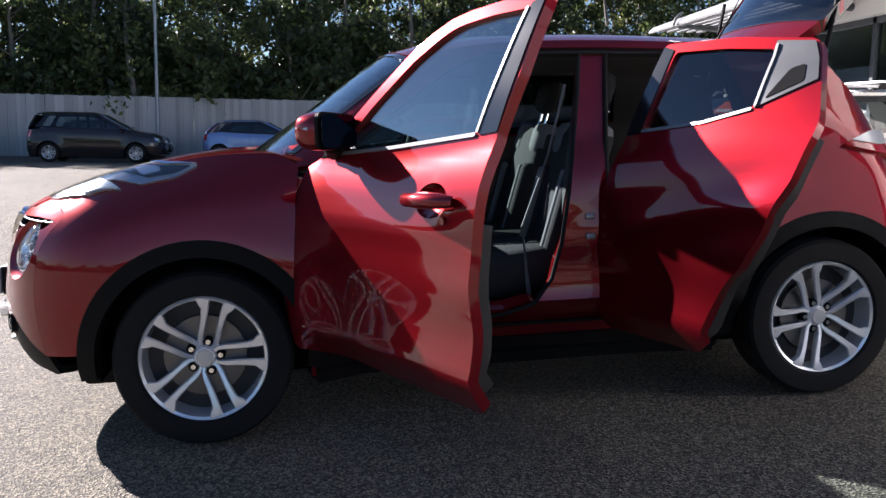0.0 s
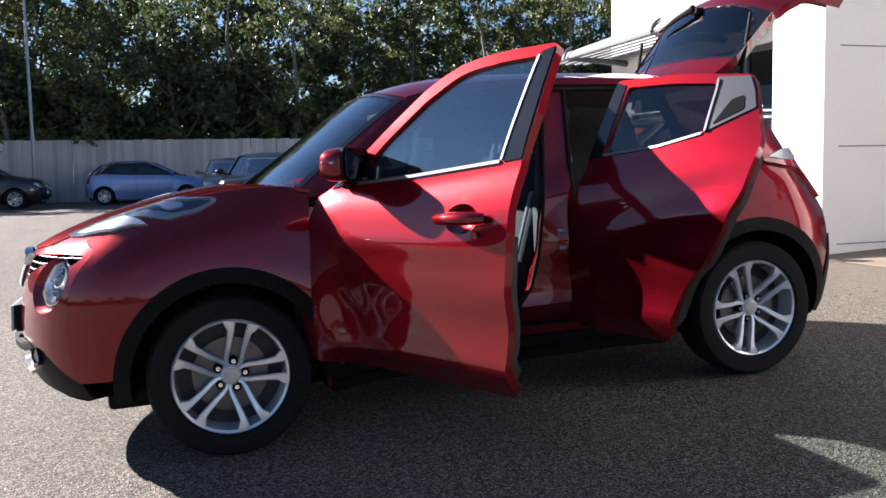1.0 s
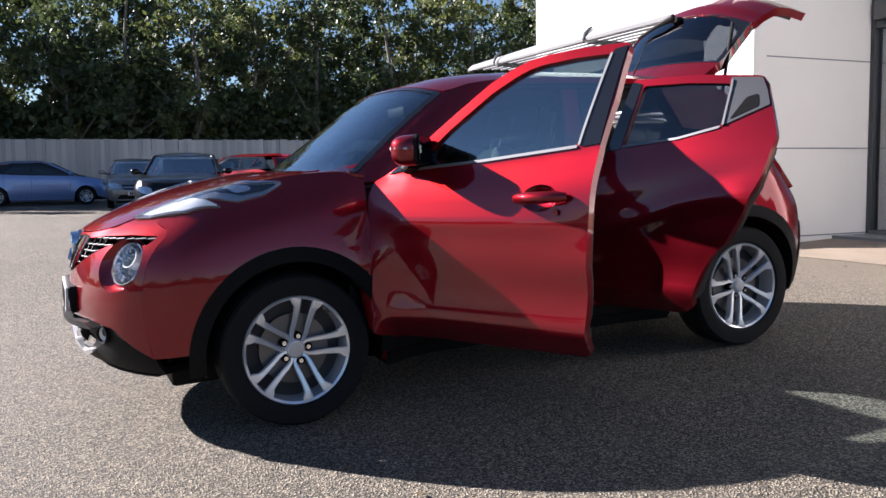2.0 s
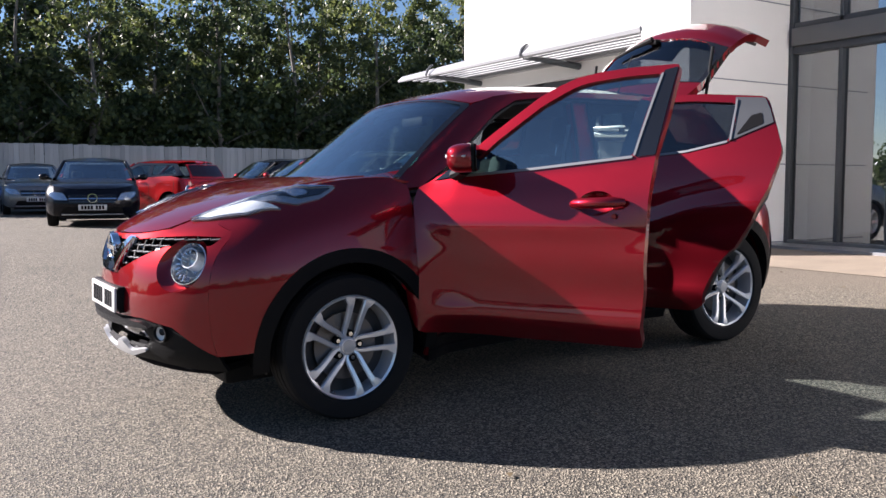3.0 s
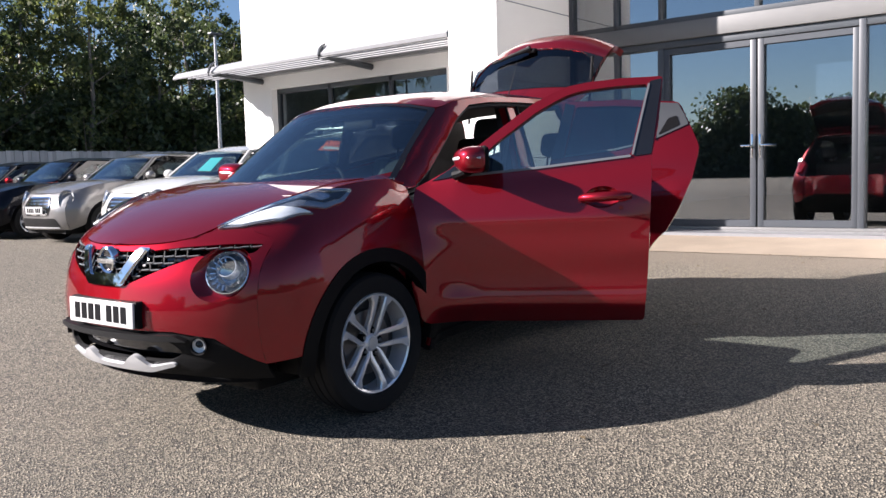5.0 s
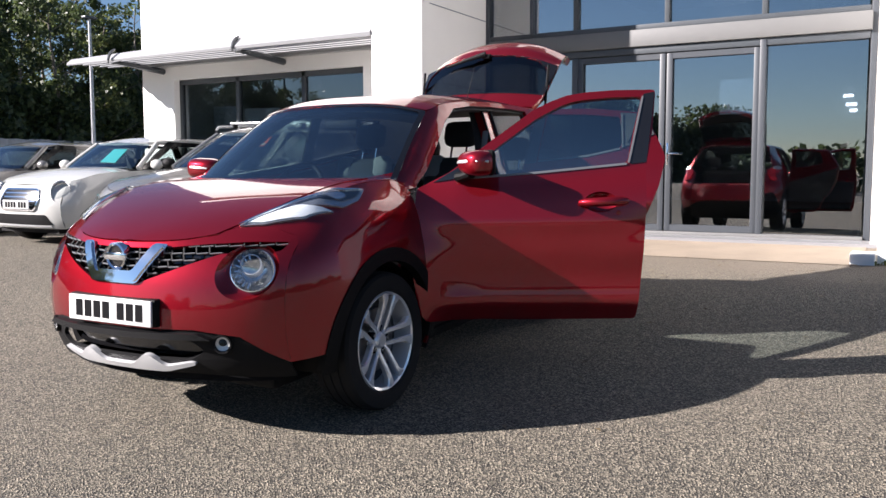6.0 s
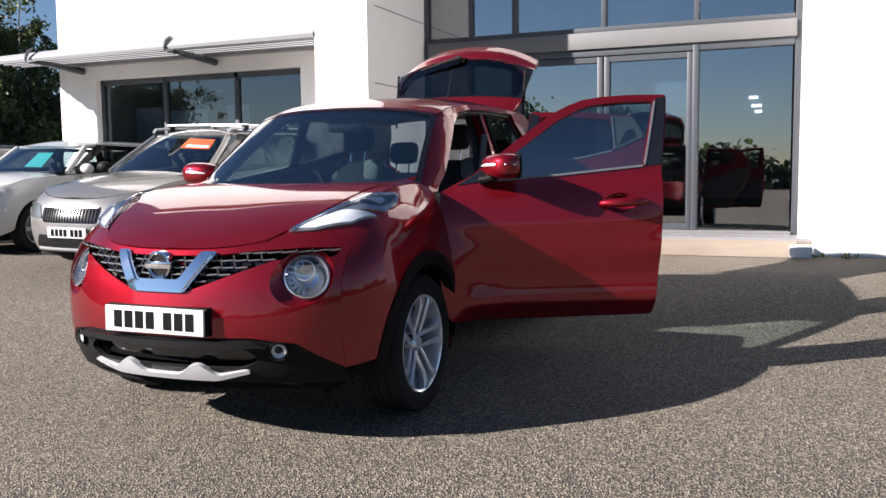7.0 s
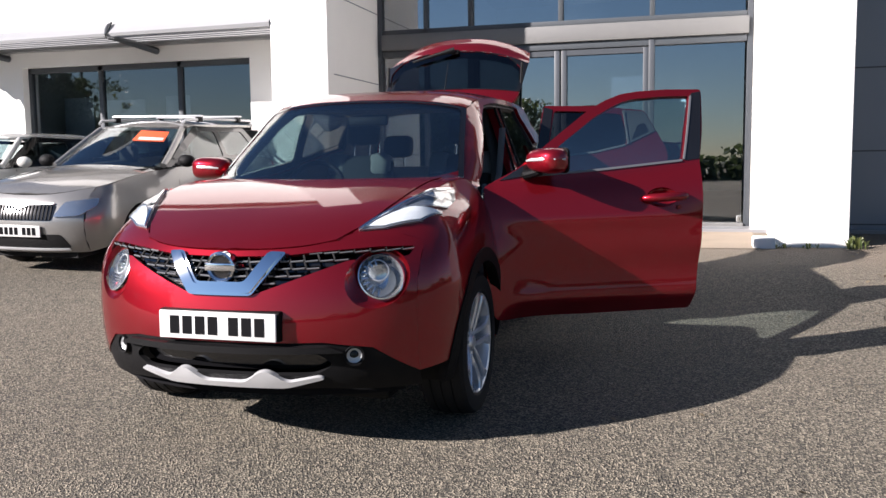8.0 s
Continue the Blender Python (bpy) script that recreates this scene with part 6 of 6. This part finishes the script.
        part("door_mirror", mi, mirror or paint, c, smooth=60)
        part("mirror_stalk", cyl(bmesh.new(), (screen_x + 0.32, k * (W - 0.06), belt_z + 0.0), (screen_x + 0.31, k * (W + 0.04), belt_z + 0.03), 0.025, n=6), M_PLASTIC, c)
        if lamp == "round":
            cc = Vector(S.front(k * (W - 0.24), nz - 0.10))
            h = part("headlamp", lathe([(-0.03, 0.140), (-0.045, 0.130), (-0.03, 0.120), (0.0, 0.115), (0.04, 0.06), (0.045, 0.0005)], 24, "X"), M_REFLECTOR, c, "round chrome-ringed headlamp", matrix=Matrix.Translation(cc + Vector((0.045, 0, 0))) @ Matrix.Rotation(radians(-k * 34), 4, "Z") @ Matrix.Rotation(radians(14), 4, "Y") @ Matrix.Diagonal((1, 0.92, 1.1, 1)))
            part("lens", lathe([(-0.038, 0.108), (-0.055, 0.06), (-0.06, 0.0005)], 20, "X"), M_LENS, h)
        else:
            ho = [(k * (W - 0.45), nz - 0.215), (k * (W - 0.22), nz - 0.205), (k * (W - 0.10), nz - 0.12), (k * (W - 0.10), nz - 0.045), (k * (W - 0.36), nz - 0.075)]
            h = part("headlamp", sheet(rounded(ho, 0.03), S.front, 0.05, 0.03, (-1, 0, 0), offset=0.012), M_REFLECTOR, c, "clear swept headlamp")
            part("lens", sheet(rounded(ho, 0.03), S.front, 0.05, 0.004, (-1, 0, 0), offset=0.018), M_LENS, h)
        part("tail_lamp", sheet(rounded([(k * (W - 0.20), belt_z - 0.28), (k * (W - 0.085), belt_z - 0.26), (k * (W - 0.085), belt_z - 0.04), (k * (W - 0.22), belt_z - 0.05)], 0.03), S.rear, 0.06, 0.02, (1, 0, 0), offset=0.012), M_LENS_RED, c)
        for x in (0, wb):
            wheel(c, pose(x, k * (W - 0.115), radius, 0, 20 * k, 0 if k < 0 else 180), radius, radius * 0.66, 0.2, 5, face == "double", wheels, None, 28)
            li = lathe([(k * (W - 0.04), ar - 0.01), (k * (W - 0.32), ar - 0.01), (k * (W - 0.32), 0.05)], 20)
            bmesh.ops.delete(li, geom=[v for v in li.verts if v.co.z < -0.1], context="VERTS")
            part("wheel_liner", li, M_PLASTIC, c, matrix=pose(x, 0, radius))
    nb = part("front_bumper", sheet([(-e, 0.22), (e, 0.22)] + [(y, S.belt(x) - 0.002) for x, y in brow], S.front, fine, 0.02, (-1, 0, 0)), paint, c)
    low = rounded([(-e + 0.12, 0.27), (e - 0.12, 0.27), (e - 0.2, 0.40), (-e + 0.2, 0.40)], 0.03)
    part("lower_grille", sheet(low, S.front, fine, 0.006, (-1, 0, 0), offset=0.004), M_PLASTIC, nb)
    part("chrome_strip", sheet([(-e + 0.14, 0.245), (e - 0.14, 0.245), (e - 0.15, 0.262), (-e + 0.15, 0.262)], S.front, fine, 0.012, (-1, 0, 0), offset=0.012), M_SILVER, nb)
    gw = 0.37 if lamp == "round" else W - 0.46
    gz0, gz1 = nz - 0.30, nz - 0.10
    gr = part("grille", sheet(rounded([(-gw, gz0 + 0.05), (gw, gz0 + 0.05), (gw + 0.03, gz1), (-gw - 0.03, gz1)] if lamp != "round" else [(-gw + 0.06, gz0 - 0.02), (gw - 0.06, gz0 - 0.02), (gw, gz0 + 0.10), (gw - 0.05, gz1 + 0.03), (-gw + 0.05, gz1 + 0.03), (-gw, gz0 + 0.10)], 0.04), S.front, 0.06, 0.01, (-1, 0, 0), offset=0.003), M_GLOSSBLACK, nb)
    if lamp == "round":
        ring = rounded([(-gw + 0.045, gz0 - 0.035), (gw - 0.045, gz0 - 0.035), (gw + 0.018, gz0 + 0.10), (gw - 0.04, gz1 + 0.047), (-gw + 0.04, gz1 + 0.047), (-gw - 0.018, gz0 + 0.10)], 0.05)
        hole = rounded([(-gw + 0.06, gz0 - 0.015), (gw - 0.06, gz0 - 0.015), (gw - 0.005, gz0 + 0.10), (gw - 0.055, gz1 + 0.025), (-gw + 0.055, gz1 + 0.025), (-gw + 0.005, gz0 + 0.10)], 0.04)
        part("grille_ring", sheet(ring, S.front, 0.05, 0.015, (-1, 0, 0), [hole], offset=0.016), M_CHROME, gr, "chrome ring round the grille")
        for i in range(4):
            z = gz0 + 0.03 + 0.05 * i
            part("grille_bar", sheet([(-gw + 0.05, z), (gw - 0.05, z), (gw - 0.05, z + 0.016), (-gw + 0.05, z + 0.016)], S.front, 0.1, 0.01, (-1, 0, 0), offset=0.01), M_CHROME, gr)
    elif face == "ribs":
        for i in range(19):
            y = -gw + 0.02 + i * (2 * gw - 0.04) / 18
            part("grille_rib", sheet([(y - 0.006, gz0 + 0.06), (y + 0.006, gz0 + 0.06), (y + 0.006, gz1 - 0.01), (y - 0.006, gz1 - 0.01)], S.front, 0.1, 0.01, (-1, 0, 0), offset=0.012), M_PLASTIC, gr)
        part("grille_crest", sheet(rounded([(-gw, gz1), (-0.1, gz1 - 0.005), (0, gz1 - 0.05), (0.1, gz1 - 0.005), (gw, gz1), (gw, gz1 + 0.018), (-gw, gz1 + 0.018)], 0.01), S.front, 0.06, 0.02, (-1, 0, 0), offset=0.016), M_SILVER, gr)
    else:
        part("grille_bar", sheet([(-gw, gz0 + 0.11), (gw, gz0 + 0.11), (gw, gz0 + 0.13), (-gw, gz0 + 0.13)], S.front, 0.1, 0.012, (-1, 0, 0), offset=0.012), M_CHROME, gr)
        cb = Vector(S.front(0, gz0 + 0.13)) + Vector((-0.012, 0, 0))
        part("badge", lathe([(0.0, 0.092), (-0.014, 0.092), (-0.014, 0.078), (0, 0.078)], 24, "X"), M_CHROME, gr, matrix=Matrix.Translation(cb))
    if plate_on:
        plate(nb, Matrix.Translation((S.front(0, gz0 - 0.05)[0] - (0.012 if lamp != "round" else 0.03), 0, gz0 - 0.05 if lamp != "round" else gz0 + 0.045)))
    part("rear_bumper", sheet([(-e, 0.25), (e, 0.25), (e, belt_z - 0.03), (-e, belt_z - 0.03)], S.rear, fine, 0.02, (1, 0, 0)), paint, c)
    ze = height - 0.12
    eu = W - 0.30
    tgl = part("tailgate", sheet([(-e + 0.05, belt_z - 0.02), (e - 0.05, belt_z - 0.02), (eu, ze), (-eu, ze)], lambda y, z: (S.tail(z) - 0.10 * (y / W) ** 2, y, z), fine, 0.02, (1, 0, 0)), paint, c)
    part("rear_window", sheet(rounded([(-e + 0.12, belt_z + 0.03), (e - 0.12, belt_z + 0.03), (eu - 0.03, ze - 0.02), (-eu + 0.03, ze - 0.02)], 0.05), lambda y, z: (S.tail(z) - 0.10 * (y / W) ** 2, y, z), fine, 0.006, (1, 0, 0), offset=0.004), M_GLASS_DARK, tgl)
    hx = [xe + (screen_x - 0.02 - xe) * i / 9 for i in range(1, 10)]
    part("bonnet", sheet([(x + 0.003, y) for x, y in brow] + [(x, -S.half(x, S.belt(x)) + 0.01) for x in hx] + [(x, S.half(x, S.belt(x)) - 0.01) for x in hx[::-1]], S.top, fine, 0.02, (0, 0, 1)), paint, c)
    hb, ht = W - 0.16, W - 0.30
    part("windscreen", sheet(rounded([(-hb, belt_z + 0.0), (0, belt_z - 0.02), (hb, belt_z + 0.0), (ht, height - 0.10), (0, height - 0.075), (-ht, height - 0.10)], 0.04), S.glasshouse, fine, 0.006, (-1, 0, 0.5)), M_GLASS, c)
    part("cowl", boxed(screen_x - 0.15, screen_x + 0.35, -hb, hb, belt_z - 0.06, belt_z - 0.02, 0.01), M_PLASTIC, c)
    rx = [screen_top + 0.25, screen_top + 0.6, (screen_top + roof_end) / 2, roof_end - 0.3, roof_end]
    hw = lambda x: S.half(x, S.roof(x)) + 0.01
    part("roof", sheet([(S.glasshouse(y, height - 0.09)[0] + 0.02, y) for y in (ht - 0.05, 0.2, 0, -0.2, -ht + 0.05)] + [(x, -hw(x)) for x in rx] + [(x, hw(x)) for x in rx[::-1]], S.over, fine, 0.03, (0, 0, 1)), roofpaint or paint, c)
    part("underside", boxed(-front + 0.15, tail_x - 0.12, -W + 0.28, W - 0.28, 0.16, 0.34), M_PLASTIC, c)
    part("cabin_floor", boxed(0.4, wb + 0.3, -W + 0.2, W - 0.2, 0.34, 0.38), M_CABIN, c)
    part("dashboard", boxed(screen_x + 0.1, screen_x + 0.5, -W + 0.16, W - 0.16, belt_z - 0.35, belt_z - 0.04, 0.05), M_CABIN, c)
    for sx, sy in ((screen_x + 0.95, -0.36), (screen_x + 0.95, 0.36)):
        part("seat", boxed(sx, sx + 0.16, sy - 0.23, sy + 0.23, 0.45, height - 0.55, 0.05), M_SEAT, c, smooth=60)
        part("headrest", boxed(sx + 0.05, sx + 0.15, sy - 0.12, sy + 0.12, height - 0.50, height - 0.30, 0.04), M_SEAT, c, smooth=60)
    part("rear_seat", boxed(screen_x + 1.75, screen_x + 1.95, -0.55, 0.55, 0.4, height - 0.55, 0.05), M_SEAT, c, smooth=60)
    return c, S


M_GLASS_CAR = glass("car_glass", (0.78, 0.84, 0.84), 0.08)


def ground_pose(x, y, yaw):
    """Stand a car on the sloping yard with its front axle at x, y; yaw 0 has the nose towards -x."""
    a = radians(yaw)
    ux, uy = math.cos(a), math.sin(a)
    z0 = ground_z(x, y)
    zf = ground_z(x + 2.5 * ux, y + 2.5 * uy)
    zl = ground_z(x - 1.5 * uy, y + 1.5 * ux)
    fx = Vector((2.5 * ux, 2.5 * uy, zf - z0)).normalized()
    fy = Vector((-1.5 * uy, 1.5 * ux, zl - z0)).normalized()
    up = fx.cross(fy).normalized()
    fy = up.cross(fx)
    m = Matrix((fx, fy, up)).transposed().to_4x4()
    m.translation = (x, y, z0)
    return m


MINI = dict(wb=2.49, length=3.82, width=1.73, height=1.42, front=0.72, radius=0.305, belt_z=0.98, bonnet_z=0.90, screen_x=0.42, screen_top=0.86, roof_end=2.75, lamp="round", rear_drop=0.2)
FIT["on"] = True
silver_estate, SE = other_car("silver_estate", "silver-beige estate car with roof bars and an orange windscreen card", M_SILVERPAINT, ground_pose(3.78, 4.45, 0), 2.46, 4.24, 1.65, 1.50, 0.82, 0.30, 1.0, 0.90, 0.40, 1.05, 3.1, fine=0.06, face="ribs", mirror=M_PLASTIC)
for k in (-1, 1):
    rb = part("roof_bar", tube([(1.2, k * 0.56, 1.455), (1.25, k * 0.57, 1.495), (1.9, k * 0.57, 1.515), (2.8, k * 0.56, 1.495), (2.86, k * 0.55, 1.43)], 0.016, 8), M_SILVER, silver_estate)
for x in (1.55, 2.45):
    part("cross_bar", boxed(x - 0.03, x + 0.03, -0.62, 0.62, 1.535, 1.56, 0.008), M_SILVER, silver_estate, "silver cross bar")
    for k in (-1, 1):
        part("bar_foot", boxed(x - 0.04, x + 0.04, k * 0.57 - 0.03, k * 0.57 + 0.03, 1.475, 1.54, 0.01), M_PLASTIC, silver_estate)
part("windscreen_card", sheet([(-0.52, 1.25), (-0.16, 1.27), (-0.16, 1.38), (-0.48, 1.36)], SE.glasshouse, 0.1, 0.003, (-1, 0, 0.5), offset=0.006), M_ORANGE, silver_estate, "orange price card")
part("card_strip", sheet([(-0.50, 1.262), (-0.22, 1.277), (-0.22, 1.305), (-0.49, 1.29)], SE.glasshouse, 0.1, 0.002, (-1, 0, 0.5), offset=0.009), M_PLATE, silver_estate)
white_mini, WM = other_car("white_hatchback", "small white three-door hatchback with round headlamps", M_WHITEPAINT, ground_pose(4.25, 7.1, 0), fine=0.07, **MINI)
part("windscreen_card", sheet([(-0.40, 1.05), (-0.12, 1.06), (-0.12, 1.24), (-0.36, 1.24)], WM.glasshouse, 0.1, 0.003, (-1, 0, 0.5), offset=0.006), M_TEAL, white_mini, "teal price card")
FIT["on"] = False
grey_mini, GM = other_car("grey_hatchback", "small warm-grey hatchback with round headlamps", M_GREYPAINT, ground_pose(4.4, 9.75, 0), **MINI)
other_car("black_hatchback", "small black hatchback with round headlamps", M_BLACKPAINT, ground_pose(4.4, 12.2, 0), **MINI)
other_car("red_hatchback", "small dark red hatchback with round headlamps", PAINT, ground_pose(4.4, 14.6, 0), roofpaint=M_BLACKPAINT, **MINI)
other_car("black_saloon", "black five-door hatchback with a chrome star badge ring", M_BLACKPAINT, ground_pose(1.72, 14.5, 78), 2.70, 4.29, 1.78, 1.43, 0.90, 0.32, 0.95, 0.86, 0.45, 1.20, 3.1, face="double")
other_car("bright_red_hatchback", "bright red three-door hatchback seen from behind", M_REDPAINT, ground_pose(3.3, 19.6, -58), 2.49, 3.95, 1.72, 1.45, 0.82, 0.31, 1.0, 0.88, 0.35, 1.0, 2.9, face="double", wheels=M_ALLOY_DARK)
other_car("blue_hatchback", "light blue five-door hatchback", M_BLUEPAINT, ground_pose(0.42, 27.75, 180), 2.68, 4.10, 1.69, 1.50, 0.80, 0.30, 1.0, 0.90, 0.15, 0.95, 2.55, face="double", rear_drop=0.5)
other_car("brown_people_carrier", "dark brown people carrier with alloy wheels", M_BROWNPAINT, ground_pose(-4.75, 26.1, 180), 2.66, 4.30, 1.80, 1.62, 0.86, 0.315, 1.05, 0.98, 0.10, 1.0, 3.1, face="double")
other_car("dark_hatchback", "dark grey hatchback at the fence", M_BROWNPAINT, ground_pose(-10.6, 27.6, 172), 2.5, 4.0, 1.7, 1.48, 0.82, 0.31, 1.0, 0.9, 0.3, 1.0, 2.9)
other_car("black_hatchback", "black hatchback beside the fence", M_BLACKPAINT, ground_pose(-5.1, 30.1, 180), 2.5, 4.0, 1.7, 1.45, 0.82, 0.31, 1.0, 0.9, 0.3, 1.0, 2.9)
other_car("brown_red_hatchback", "dull red hatchback beside the fence", PAINT, ground_pose(0.35, 30.15, 180), 2.5, 4.0, 1.7, 1.45, 0.82, 0.31, 1.0, 0.9, 0.3, 1.0, 2.9)
other_car("dark_blue_hatchback", "dark blue hatchback parked behind the black one", M_NAVYPAINT, ground_pose(4.1, 22.6, 84), 2.5, 4.0, 1.7, 1.45, 0.82, 0.31, 1.0, 0.9, 0.3, 1.0, 2.9, face="double")
other_car("grey_hatchback", "grey hatchback parked with its nose to the yard", M_GREYPAINT, ground_pose(1.60, 22.4, 86), 2.5, 4.0, 1.7, 1.47, 0.82, 0.31, 1.0, 0.9, 0.3, 1.0, 2.9, face="double")
